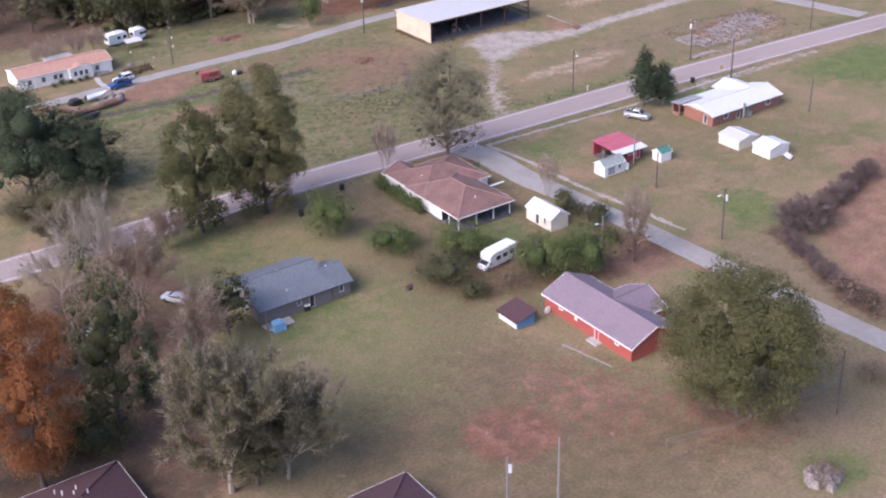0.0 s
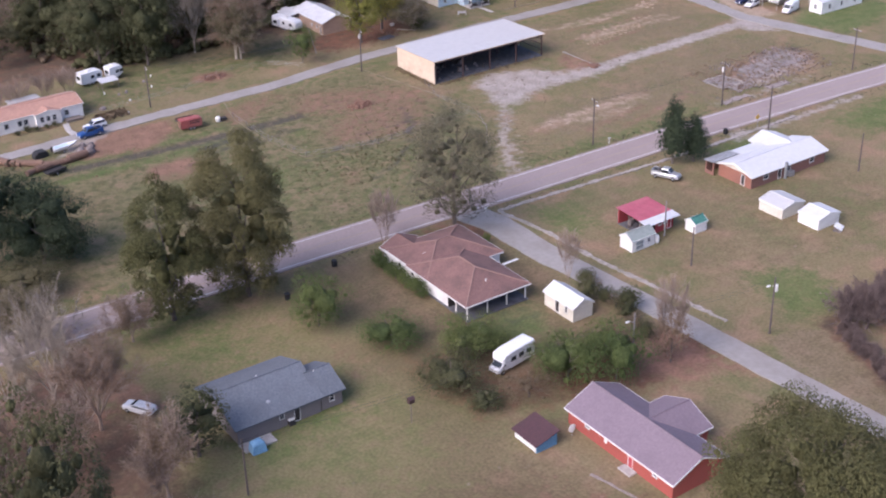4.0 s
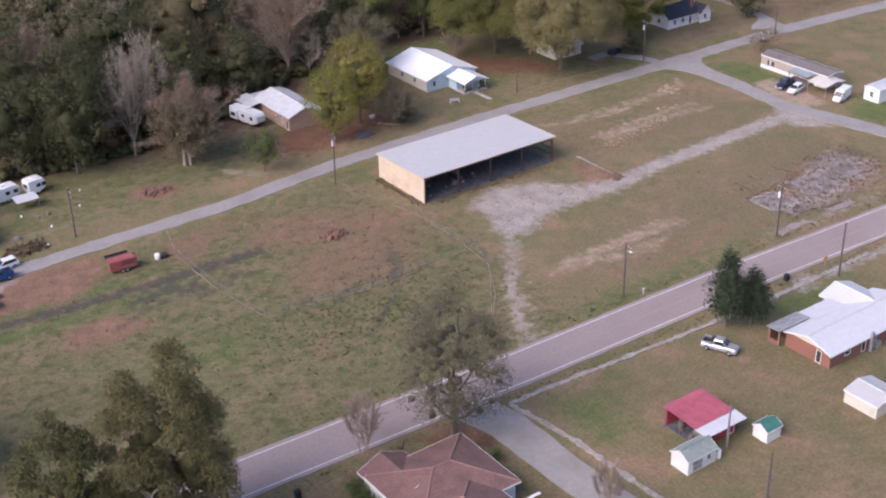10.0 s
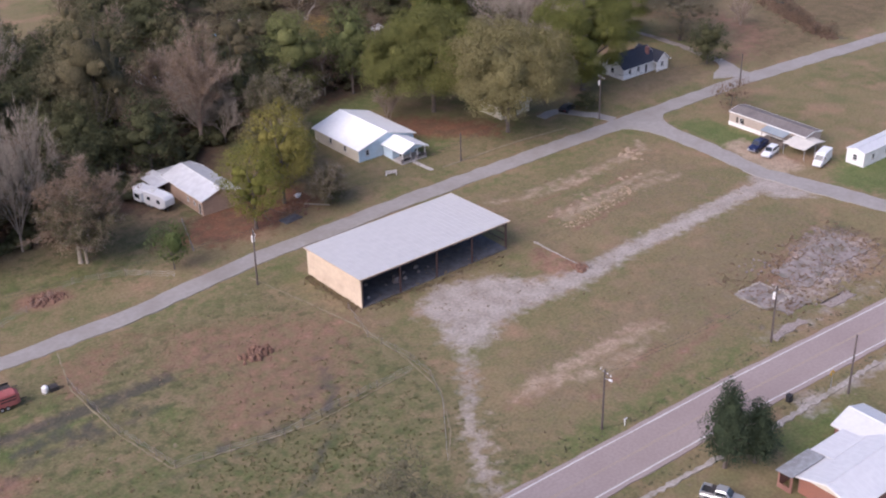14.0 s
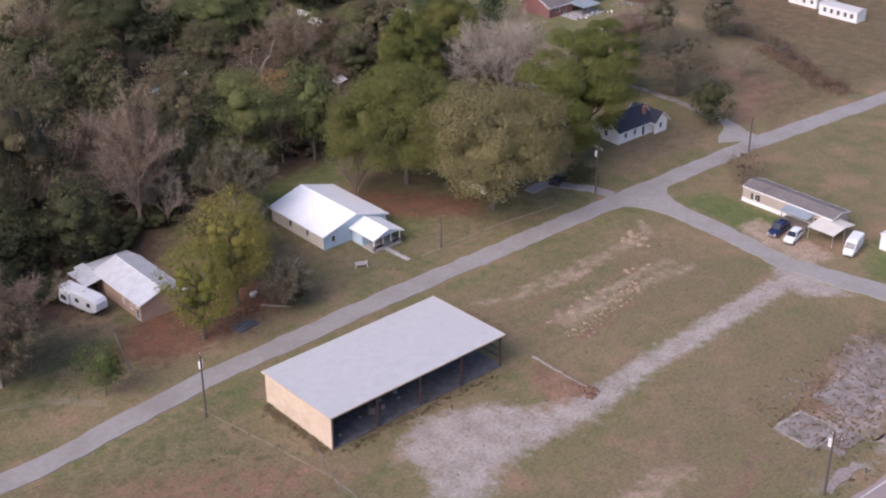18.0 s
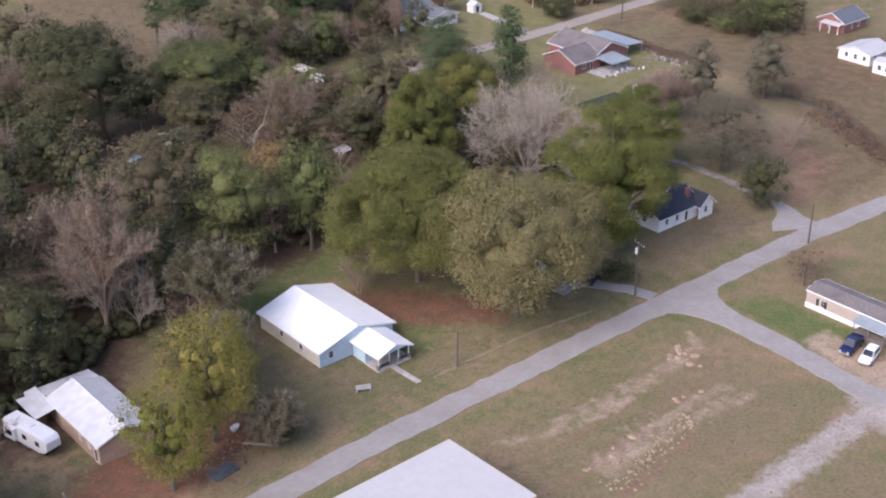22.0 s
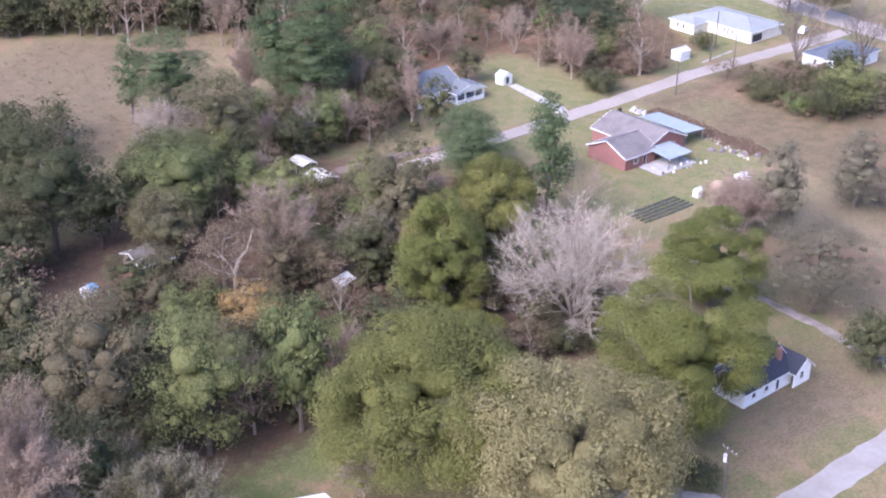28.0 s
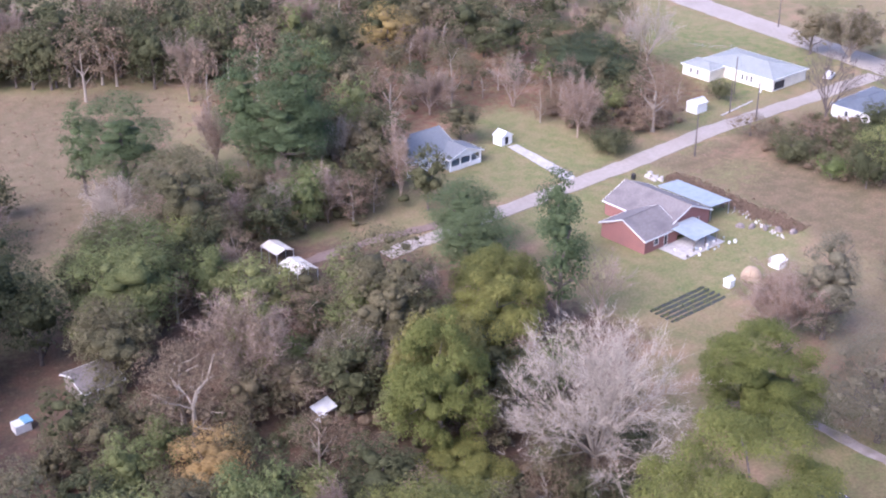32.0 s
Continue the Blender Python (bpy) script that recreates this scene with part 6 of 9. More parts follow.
vents(h, [(29.5, 126.5, 4.6), (30.6, 125.4, 4.8), (31.3, 126.8, 4.4), (29.0, 128.0, 4.0), (32.0, 124.5, 4.9)])
h = house("house", "house with a dark maroon shingled roof", 61, 101.5)
block(h, 56.4, 65.6, 96.0, 106.8, 2.6, 4.0, "y", "brick_grey", "shingle_maroon", {}, roof="hip")
# ---- roofs in the wood ----
for x, y, wd, dp in ((269.8, 397.6, 3.6, 5.0), (268.6, 389.6, 4.2, 5.6)):
    c = house("carport", "white arched metal carport beside the wood track", x, y, "carport")
    roof_slopes(c, [[(-wd / 2, dp / 2, 2.3), (-wd / 2, -dp / 2, 2.3), (0, -dp / 2, 2.9), (0, dp / 2, 2.9)], [(wd / 2, -dp / 2, 2.3), (wd / 2, dp / 2, 2.3), (0, dp / 2, 2.9), (0, -dp / 2, 2.9)]], "metal_cream", 0.05, 0.8)
    posts(c, [(x + sx * (wd / 2 - 0.1), y + sy * (dp / 2 - 0.1)) for sx in (-1, 1) for sy in (-1, 0, 1)], 2.3, 0.05, "zinc")
h = house("shed", "grey-roofed shed at the edge of the wood", 226.5, 380, "shed")
block(h, 223.6, 229.4, 376.8, 383.2, 2.4, 3.6, "x", "wood", "shingle_taupe", {"s": door(2.0, "dark")})

# ---- trees ----


def leaves(rng, centres, radii, per, size, flat=0.8, scatter=0.28):
    """Small leaf sprays on the shells of many lobes."""
    c = np.repeat(np.asarray(centres), per, 0)
    r = np.repeat(np.asarray(radii), per)[:, None]
    d = rng.normal(size=(len(c), 3))
    d /= np.linalg.norm(d, axis=1, keepdims=True)
    d[:, 2] = np.where(d[:, 2] < -0.3, -d[:, 2], d[:, 2])
    p = c + d * r * rng.uniform(0.7, 1.2, (len(c), 1)) * (1, 1, flat)
    n = d + rng.normal(size=d.shape) * scatter + (0, 0, 0.3)
    n /= np.linalg.norm(n, axis=1, keepdims=True)
    t = np.cross(n, rng.normal(size=d.shape))
    t /= np.linalg.norm(t, axis=1, keepdims=True)
    w = np.cross(n, t)
    a, k = size * rng.uniform(0.6, 1.4, (len(c), 1)), size * rng.uniform(0.6, 1.2, (len(c), 1))
    return np.stack([p - t * a, p + t * a * rng.uniform(0.4, 1, (len(c), 1)) - w * k * 0.4, p + w * k], 1)


def ball(cuts):
    """Corners and triangles of a unit icosphere."""
    bm = bmesh.new()
    bmesh.ops.create_icosphere(bm, subdivisions=cuts, radius=1.0)
    v = np.array([p.co[:] for p in bm.verts])
    f = np.array([[q.index for q in t.verts] for t in bm.faces])
    bm.free()
    return v, f


BALLS = {1: ball(1), 2: ball(2), 3: ball(3)}


def clumps(rng, centres, radii, cuts, flat, rough):
    """Uneven rounded leaf masses: corners and triangles."""
    v, f = BALLS[cuts]
    c, r = np.asarray(centres), np.asarray(radii)
    n = len(c)
    swell = np.ones((n, len(v)))
    for pitch, amount in ((2.6, 0.5), (4.7, 0.4), (8.5, 0.3 if cuts > 2 else 0.15)):
        way = rng.normal(size=(n, 3)) * pitch * 0.8
        swell += rough * amount * (np.sin(v @ way.T + rng.uniform(0, 6.28, n)).T + np.sin(v @ (way[:, [1, 2, 0]] * 1.2).T + rng.uniform(0, 6.28, n)).T)
    out = v[None] * swell[:, :, None] * r[:, None, None] * (1, 1, flat) + c[:, None]
    return out.reshape(-1, 3), (f[None] + (np.arange(n) * len(v))[:, None, None]).reshape(-1, 3)


def leafy_mesh(name, masses, cards, mat):
    """One crown: rounded leaf masses, with loose leaf sprays standing off them."""
    vs, fs, n = [], [], 0
    for v, f in masses:
        vs.append(v)
        fs.append(f + n)
        n += len(v)
    solid = sum(len(f) for f in fs)
    k = len(cards)
    vs.append(cards.reshape(-1, 3))
    fs.append(np.arange(3 * k).reshape(k, 3) + n)
    v, f = np.concatenate(vs), np.concatenate(fs)
    me = bpy.data.meshes.new(name)
    me.vertices.add(len(v))
    me.vertices.foreach_set("co", v.astype(np.float32).ravel())
    me.loops.add(f.size)
    me.loops.foreach_set("vertex_index", f.astype(np.int32).ravel())
    me.polygons.add(len(f))
    me.polygons.foreach_set("loop_start", np.arange(0, f.size, 3, dtype=np.int32))
    me.update(calc_edges=True)
    me.polygons.foreach_set("use_smooth", np.arange(len(f)) < solid)
    me.materials.append(mat)
    return me


def branch(s, rng, a, d, length, r, depth, spread, ends, sides=4, gravity=0.06):
    """A limb that bends, tapers and forks; ends collects the tips and their ways."""
    a, d = Vector(a), Vector(d).normalized()
    n = 2
    for k in range(n):
        d = (d + Vector(rng.normal(size=3)) * 0.12 + Vector((0, 0, gravity))).normalized()
        c = a + d * (length / n)
        r1 = r * 0.8
        s.tube(a, c, r, r1, sides, False)
        a, r = c, r1
        if depth > 0 and k == 0:
            side = (d + Vector(rng.normal(size=3)) * spread * 1.2).normalized()
            branch(s, rng, a, side, length * rng.uniform(0.6, 0.85), r * 0.62, depth - 1, spread, ends, 3, gravity)
        ends.append((tuple(a), tuple(d)))
    if depth > 0:
        for _ in range(2):
            side = (d + Vector(rng.normal(size=3)) * spread).normalized()
            branch(s, rng, a, side, length * rng.uniform(0.65, 0.9), r * 0.72, depth - 1, spread, ends, 3, gravity)


def broadleaf(size, name, label, leaf, height, radius, base, lobes, seed, lobe=0.3, cards=26, spray=0.17, core=0.82, reach=1.0, bark="bark", hollow=0.6, category="tree", flat=0.8, taper=0.0, rough=0.16, dome=0.0, heart_out=0.7, heart_r=1.0):
    """A tree of leaf masses: boughs carry lobes, lobes carry leaf sprays. size scales the tree, not its leaves."""
    rng = np.random.RandomState(seed + int(size * 100))
    t = thing(name, label, category)
    height, radius, base = height * size, radius * size, base * size
    s, ends = Solid(), []
    trunk_r, forks = max(0.1, height * 0.02), 1 if cards > 60 else 0
    top = max(height * 0.42, base * 1.1)
    s.tube((0, 0, -0.3), (0, 0, 0.6), trunk_r * 1.5, trunk_r, 7, False)
    s.tube((0, 0, 0.6), (0, 0, top), trunk_r, trunk_r * 0.7, 7, False)
    for k in range(6):
        an = k * 1.05 + rng.uniform(-0.3, 0.3)
        z = rng.uniform(max(base * 0.8, 0.5), top)
        branch(s, rng, (0, 0, z), (math.cos(an), math.sin(an), rng.uniform(0.5, 1.2)), radius * 0.5, trunk_r * 0.45, forks, 0.6, ends, 4)
    branch(s, rng, (0, 0, top), (0.1, 0, 1), (height - top) * 0.45, trunk_r * 0.6, forks, 0.5, ends, 4)
    part("trunk", s, M[bark], t)
    # lobes spread evenly over the crown's outline
    k = np.arange(lobes) + 0.5
    up = 1 - 2 * k / lobes
    up = up * (1 - dome) + dome * np.abs(up) if dome else up
    an = k * 2.399963 + seed
    d = np.stack([np.cos(an) * np.sqrt(1 - up ** 2), np.sin(an) * np.sqrt(1 - up ** 2), up], 1) + rng.normal(size=(lobes, 3)) * 0.16
    d /= np.linalg.norm(d, axis=1, keepdims=True)
    q = rng.uniform(hollow, 1.0, (lobes, 1)) ** 0.5
    rise = (height - base) / 2
    r = radius * lobe * rng.uniform(0.6, 1.25, lobes)
    an = np.arctan2(d[:, 1], d[:, 0])
    wob = 1 + (0.10 * np.sin(3 * an + seed) + 0.08 * np.sin(5 * an + 2 * seed + 3 * d[:, 2]))[:, None]
    slim = 1 - taper * (d[:, 2:] * q + 1) / 2
    if taper:
        r = r * slim[:, 0]
    c = d * q * wob * (max(radius - radius * lobe * 0.75, 0.1), max(radius - radius * lobe * 0.75, 0.1), max(rise - radius * lobe * flat * 0.7, 0.1))
    c[:, :2] *= slim
    c += (0, 0, base + rise)
    # leaf masses in the lobes, sprays standing off them, and the close-grown heart of the crown
    body = clumps(rng, c, r * core * 0.62, 1, flat, rough)
    k = rng.choice(lobes, max(3, lobes // 3), False)
    mid_ = np.array((0, 0, base + rise))
    heart = clumps(rng, mid_ + (c[k] - mid_) * rng.uniform(0.3, heart_out * 0.9, (len(k), 1)), r[k] * heart_r, 1, flat, rough)
    n = np.maximum(8, (cards * r ** 2).astype(int))
    who = np.repeat(np.arange(lobes), n)
    part("crown", leafy_mesh("crown", [body, heart], leaves(rng, c[who], r[who] * reach, 1, spray, flat, 0.45), LEAF[leaf]), None, t)
    return t


def bare(size, name, label, height, radius, seed, bark="bark_pale", leaf="", depth=4, limbs=7, twigs=10, amount=0, stems=1, vase=1.0, spread=0.3, twig=0.022):
    """A leafless tree: limbs rise fanwise from a short trunk and fork into fine twigs."""
    rng = np.random.RandomState(seed + int(size * 100))
    t = thing(name, label, "tree")
    height, radius = height * size, radius * size
    s, ends = Solid(), []
    r = height * 0.02 / math.sqrt(stems)
    for k in range(stems):
        an = k * math.tau / stems
        top = Vector((math.cos(an) * 0.7, math.sin(an) * 0.7, height * 0.14)) if stems > 1 else Vector((0, 0, height * 0.17))
        s.tube((math.cos(an) * 0.2 * (stems > 1), math.sin(an) * 0.2 * (stems > 1), -0.3), top, r * 1.3, r, 7, False)
        n = max(2, limbs // stems)
        for j in range(n):
            bn = an + (j * 2.4 if stems == 1 else (j - (n - 1) / 2) * 1.5 / n) + rng.uniform(-0.2, 0.2)
            w = vase * (0.15 + 0.95 * ((j + 0.5) / n) ** 0.7) * radius / height * 1.7
            branch(s, rng, top - Vector((0, 0, rng.uniform(0, height * 0.05))), (math.cos(bn) * w, math.sin(bn) * w, 1), height * 0.3, r * 0.55, depth - 1, spread, ends, 5, 0.05)
    p, d = np.array([e[0] for e in ends]), np.array([e[1] for e in ends])
    lean = p.mean(0) / p[:, 2].mean()
    s.v = [(x - lean[0] * z, y - lean[1] * z, z) for x, y, z in s.v]
    p[:, :2] -= lean[:2] * p[:, 2:]
    kx, kz = radius * 0.9 / np.percentile(np.hypot(p[:, 0], p[:, 1]), 95), height * 0.93 / p[:, 2].max()
    s.v = [(x * kx, y * kx, z * kz) for x, y, z in s.v]
    p = p * (kx, kx, kz)
    part("trunk", s, M[bark], t)
    far_out = p[:, 2] > height * 0.28
    o, w = np.repeat(p[far_out], twigs, 0), np.repeat(d[far_out], twigs, 0)
    w = w + rng.normal(size=o.shape) * 0.5 + (0, 0, 0.1)
    w /= np.linalg.norm(w, axis=1, keepdims=True)
    side = np.cross(w, rng.normal(size=o.shape))
    side /= np.linalg.norm(side, axis=1, keepdims=True)
    reach = (0.6 + height * 0.06) * rng.uniform(0.5, 1.3, (len(o), 1))
    tagged(part("branchwork", loose_mesh("branchwork", np.stack([o - side * twig, o + side * twig, o + w * reach], 1), M[bark]), None, t), kind="stuff")
    if leaf:
        e = p[far_out][rng.randint(0, far_out.sum(), int(amount * size ** 2) // 8)]
        part("crown", loose_mesh("crown", leaves(rng, e, np.full(len(e), 0.8), 8, 0.17), LEAF[leaf]), None, t)
    return t


KIND = {}
MODEL = {}
SIZES = (0.45, 0.7, 1.0, 1.35, 1.8, 2.3)


taken = []


def plant(key, x, y, scale=1.0, tall=1.0, turn=None, rng=random.Random(5)):
    """A tree of a kind at a place; trees of one kind and nearly one size share their meshes."""
    key = "far_" + key if (y > 440 or y > 345 and x < 205) and "far_" + key in KIND else key
    size = min(SIZES, key=lambda q: abs(math.log(q / scale)))
    taken.append((x, y))
    k = scale / size
    m = pose(x, y, -0.08, 0, 0, rng.uniform(0, 360) if turn is None else turn) @ Matrix.Diagonal((k, k, k * tall, 1))
    if (key, size) not in MODEL:
        build, words = KIND[key]
        made = MODEL[key, size] = build(size, **words)
    else:
        made = copy_thing(MODEL[key, size], pose(0, 0, 0))
    made.matrix_basis = m
    return made


def far_wood(name, label, spots, rng=random.Random(9)):
    """A far wood: many trees of several kinds, joined into one object of kind stuff."""
    vs, fs, slots, which, n = [], [], [], [], 0
    for key, x, y, scale, tall in spots:
        words = dict(KIND["far_" + key if "far_" + key in KIND else key][1])
        if (key, "far") not in MODEL:
            MODEL[key, "far"] = KIND["far_" + key if "far_" + key in KIND else key][0](1.0, **words)
        m = np.array(pose(x, y, -0.08, 0, 0, rng.uniform(0, 360)) @ Matrix.Diagonal((scale, scale, scale * tall, 1)))
        for ob in MODEL[key, "far"].children:
            me = ob.data
            v = np.empty(3 * len(me.vertices), np.float32)
            me.vertices.foreach_get("co", v)
            v = v.reshape(-1, 3) @ m[:3, :3].T + m[:3, 3]
            for f in me.polygons if len(me.polygons[0].vertices) != 3 else ():
                fs.append([i + n for i in f.vertices])
            if len(me.polygons[0].vertices) == 3:
                f = np.empty(3 * len(me.polygons), np.int32)
                me.loops.foreach_get("vertex_index", f)
                fs += (f.reshape(-1, 3) + n).tolist()
            if me.materials[0] not in slots:
                slots.append(me.materials[0])
            which += [slots.index(me.materials[0])] * len(me.polygons)
            vs.append(v)
            n += len(v)
    for key in {q[0] for q in spots}:
        model = MODEL.pop((key, "far"))
        for ob in [*model.children, model]:
            bpy.data.objects.remove(ob)
    me = bpy.data.meshes.new(name)
    me.from_pydata(np.concatenate(vs).tolist(), [], fs)
    for mat in slots:
        me.materials.append(mat)
    me.polygons.foreach_set("material_index", which)
    me.update()
    return tagged(new(name, me), label, "woods", kind="stuff")


def kind(key, build, name, label, **words):
    KIND[key] = (build, dict(words, name=name, label=label))


kind("oak", broadleaf, "oak_tree", "large olive-green oak tree on mown grass", leaf="olive", height=16, radius=6.5, base=0.1, seed=11, lobes=70, lobe=0.235, cards=190, spray=0.16, core=0.42, reach=1.0, heart_r=0.66, hollow=0.75)
kind("oak2", broadleaf, "oak_tree", "broad olive oak tree with a spreading crown", leaf="olive", height=13, radius=8.0, base=0.4, seed=12, lobes=104, lobe=0.2, cards=130, spray=0.15, core=0.4, reach=1.05, heart_r=0.6, hollow=0.55)
kind("thin", broadleaf, "oak_tree", "thinning dusty-leaved roadside tree", leaf="sage", height=14, radius=6.0, base=1.2, seed=13, lobes=60, lobe=0.22, cards=130, spray=0.13, core=0.45, reach=1.2, heart_r=0.45)
kind("lime", broadleaf, "shade_tree", "large rounded yellow-green shade tree", leaf="lime", height=13, radius=8.5, base=0.8, seed=14, hollow=0.8, dome=0.35, lobes=140, lobe=0.18, cards=120, spray=0.16, core=0.38, reach=1.0, heart_out=0.82)
kind("lime2", broadleaf, "shade_tree", "large pale yellow-green spreading shade tree", leaf="pale_lime", height=13, radius=8.5, base=0.5, seed=28, hollow=0.75, dome=0.3, lobes=130, lobe=0.18, cards=120, spray=0.15, core=0.36, reach=1.05, heart_out=0.78)
kind("yellow", broadleaf, "shade_tree", "yellow-green tree with a loose crown", leaf="dusty", height=11, radius=4.5, base=1.2, seed=15, lobes=30, lobe=0.27, cards=70, spray=0.16, core=0.5, reach=1.15)
kind("yellow2", broadleaf, "shade_tree", "yellow-green tree with a fine loose crown", leaf="moss", height=11, radius=4.5, base=1.0, seed=26, lobes=60, lobe=0.22, cards=120, spray=0.13, core=0.45, reach=1.2, heart_r=0.7)
kind("maple", broadleaf, "maple_tree", "yellow-green maple with a lumpy crown", leaf="maple", height=13, radius=5.5, base=0.6, seed=27, hollow=0.75, lobes=64, lobe=0.22, cards=190, spray=0.16, core=0.45, reach=0.95, heart_out=0.6, heart_r=1.0)
kind("green", broadleaf, "tree", "mid-green broadleaf tree on grass", leaf="green", height=13, radius=5.0, base=1.2, seed=16, lobes=34, lobe=0.28, cards=54, spray=0.2, core=0.52, reach=1.15)
kind("dark", broadleaf, "tree", "dark green woodland tree", leaf="dark", height=14, radius=5.2, base=0.8, seed=17, lobes=34, lobe=0.27, cards=42, spray=0.22, core=0.55, reach=1.15)
kind("dark2", broadleaf, "tree", "dense dark olive woodland tree", leaf="dark", height=11, radius=5.5, base=0.4, seed=18, lobes=34, lobe=0.26, cards=42, spray=0.22, core=0.55, reach=1.15)
kind("mixed", broadleaf, "tree", "dull olive woodland tree", leaf="dusty", height=13, radius=4.8, base=1.2, seed=19, lobes=36, lobe=0.25, cards=52, spray=0.2, core=0.48, reach=1.18)
kind("orange", broadleaf, "oak_tree", "orange-brown autumn oak tree", leaf="orange", height=15, radius=5.5, base=0.2, seed=20, lobes=64, lobe=0.24, cards=120, spray=0.16, core=0.42, reach=1.05, heart_r=0.7)
kind("gold", broadleaf, "tree", "small golden-yellow autumn tree", leaf="gold", height=8, radius=3.0, base=0.8, seed=21, lobes=28, lobe=0.27, cards=110, spray=0.13, core=0.45, reach=1.2)
kind("rust", broadleaf, "tree", "rusty brown half-bare tree", leaf="rust", height=13, radius=4.8, base=1.2, seed=22, bark="bark_pale", lobes=40, lobe=0.21, cards=75, spray=0.15, core=0.35, reach=1.3, heart_r=0.3)
kind("bush", broadleaf, "bush", "dense green rounded garden bush", leaf="garden", height=4.2, radius=2.9, base=0.0, seed=23, category="bush", lobes=26, lobe=0.3, cards=100, spray=0.13, core=0.42, reach=1.2)
kind("bush2", broadleaf, "bush", "dark green spreading bush", leaf="dark", height=3.6, radius=3.2, base=0.0, seed=24, category="bush", lobes=26, lobe=0.28, cards=80, spray=0.14, core=0.42, reach=1.2)
kind("bush3", broadleaf, "bush", "rusty brown scrub bush", leaf="rust", height=3.2, radius=2.4, base=0.0, seed=25, category="bush", lobes=20, lobe=0.28, cards=110, spray=0.1, core=0.4, reach=1.3, heart_r=0.4)
kind("evergreen", broadleaf, "evergreen_tree", "dense dark evergreen tree", leaf="cedar", height=9, radius=5.0, base=0.0, seed=43, lobes=40, lobe=0.26, cards=70, spray=0.18, core=0.45, reach=1.2, heart_r=1.2)
kind("juniper", broadleaf, "juniper_tree", "grey-green upright juniper tree", leaf="sage", height=9, radius=2.8, base=0.0, seed=44, taper=0.35, lobes=40, lobe=0.34, cards=80, spray=0.16, core=0.55, reach=1.15, heart_r=1.1)
kind("pine", broadleaf, "pine_tree", "tall green pine tree", leaf="pine", height=18, radius=5.0, base=2.6, seed=41, taper=0.35, flat=0.75, hollow=0.4, lobes=64, lobe=0.25, cards=60, spray=0.2, core=0.45, reach=1.2, heart_r=0.8)
kind("cedar", broadleaf, "cedar_tree", "dense dark green cedar tree", leaf="cedar", height=9, radius=3.1, base=0.0, seed=42, taper=0.55, lobes=90, lobe=0.34, cards=100, spray=0.14, core=0.5, reach=1.15, hollow=0.35, heart_r=1.1)
kind("ivy", broadleaf, "ivy_tree", "narrow dark tree trunk overgrown with ivy", leaf="cedar", height=9, radius=1.5, base=0.0, lobes=30, seed=45, lobe=0.5, cards=220, spray=0.13, core=0.35, reach=1.25, taper=0.3, heart_r=0.55)
kind("bare", bare, "bare_tree", "bare grey-branched deciduous tree", height=12, radius=6, seed=31, depth=4, limbs=7, twigs=9)
kind("bare5", bare, "bare_tree", "large spreading bare tree with pale limbs", height=12, radius=7, seed=36, bark="bark_pale", depth=5, limbs=11, twigs=5, vase=0.85, spread=0.36, twig=0.034)
kind("bare2", bare, "bare_tree", "bare pinkish tree with a few rusty leaves", height=13, radius=5, seed=32, bark="bark_pink", leaf="rust", depth=4, limbs=8, twigs=9, amount=3000)
kind("bare3", bare, "bare_tree", "slender bare multi-stemmed tree", height=9, radius=3.5, seed=33, bark="bark_pink", depth=3, limbs=9, stems=3, twigs=9)
kind("bare4", bare, "bare_tree", "half-bare tree with sparse olive leaves", height=12, radius=5.5, seed=34, bark="bark_pale", leaf="dusty", depth=4, limbs=10, twigs=10, amount=14000)
kind("bare6", bare, "bare_tree", "bare grey-pink woodland tree", height=13, radius=4.6, seed=37, bark="bark_pink", leaf="rust", depth=4, limbs=5, stems=2, twigs=9, amount=1200)
kind("brush", bare, "brush", "tangled leafless brush beside the tilled field", height=4.2, radius=3.0, seed=39, bark="bark_brush", depth=3, limbs=10, twigs=12, vase=1.2, spread=0.55, twig=0.026)
kind("bare7", bare, "bare_tree", "large bare tree with thick dark limbs", height=13, radius=6, seed=38, bark="bark", depth=4, limbs=6, twigs=4, twig=0.03)

for key in ("mixed", "dark", "dark2", "rust", "green"):
    build, words = KIND[key]
    KIND["far_" + key] = (build, dict(words, cards=18, spray=0.33, lobes=30))

# single trees and bushes
plant("oak", 89.2, 187.9, 1.27, 1.32)
plant("oak", 76.6, 188.1, 1.06, 1.35)
plant("thin", 128.2, 186.7, 1.35, 1.16)
plant("oak2", 110.3, 94.1, 1.47, 1.15)
plant("bush", 93.6, 173.2, 1.73, 1.25)
plant("bush", 99.4, 161.8, 1.79, 0.64)
plant("bush2", 100.1, 147.9, 1.90, 0.80)
plant("bush", 107.9, 154.0, 1.67, 0.82)
plant("bush", 114.0, 139.2, 1.91, 0.97)
plant("bush", 119.5, 135.3, 1.71, 1.33)
plant("bush3", 107.2, 139.3, 1.87, 0.68)
plant("bush3", 112.6, 142.2, 1.2, 1.1)
plant("bush", 110.6, 151.6, 0.9, 0.9)
plant("bush", 105.2, 152.0, 1.3, 1.05)
plant("bush", 115.1, 142.4, 1.2, 1.1)
plant("bush", 121.8, 141.5, 1.25, 1.05)
plant("bush2", 101.0, 140.8, 1.01, 0.80)
plant("bush3", 128.6, 134.0, 1.36, 2.03)
for k, y in enumerate((170.6, 172.4, 174.3, 176.2, 178.1, 180.0, 181.9, 183.6)):
    plant("bush", 110.6 + 0.25 * (k % 2), y, 0.48 + 0.05 * ((k * 5) % 3), 1.25 - 0.1 * (k % 3))
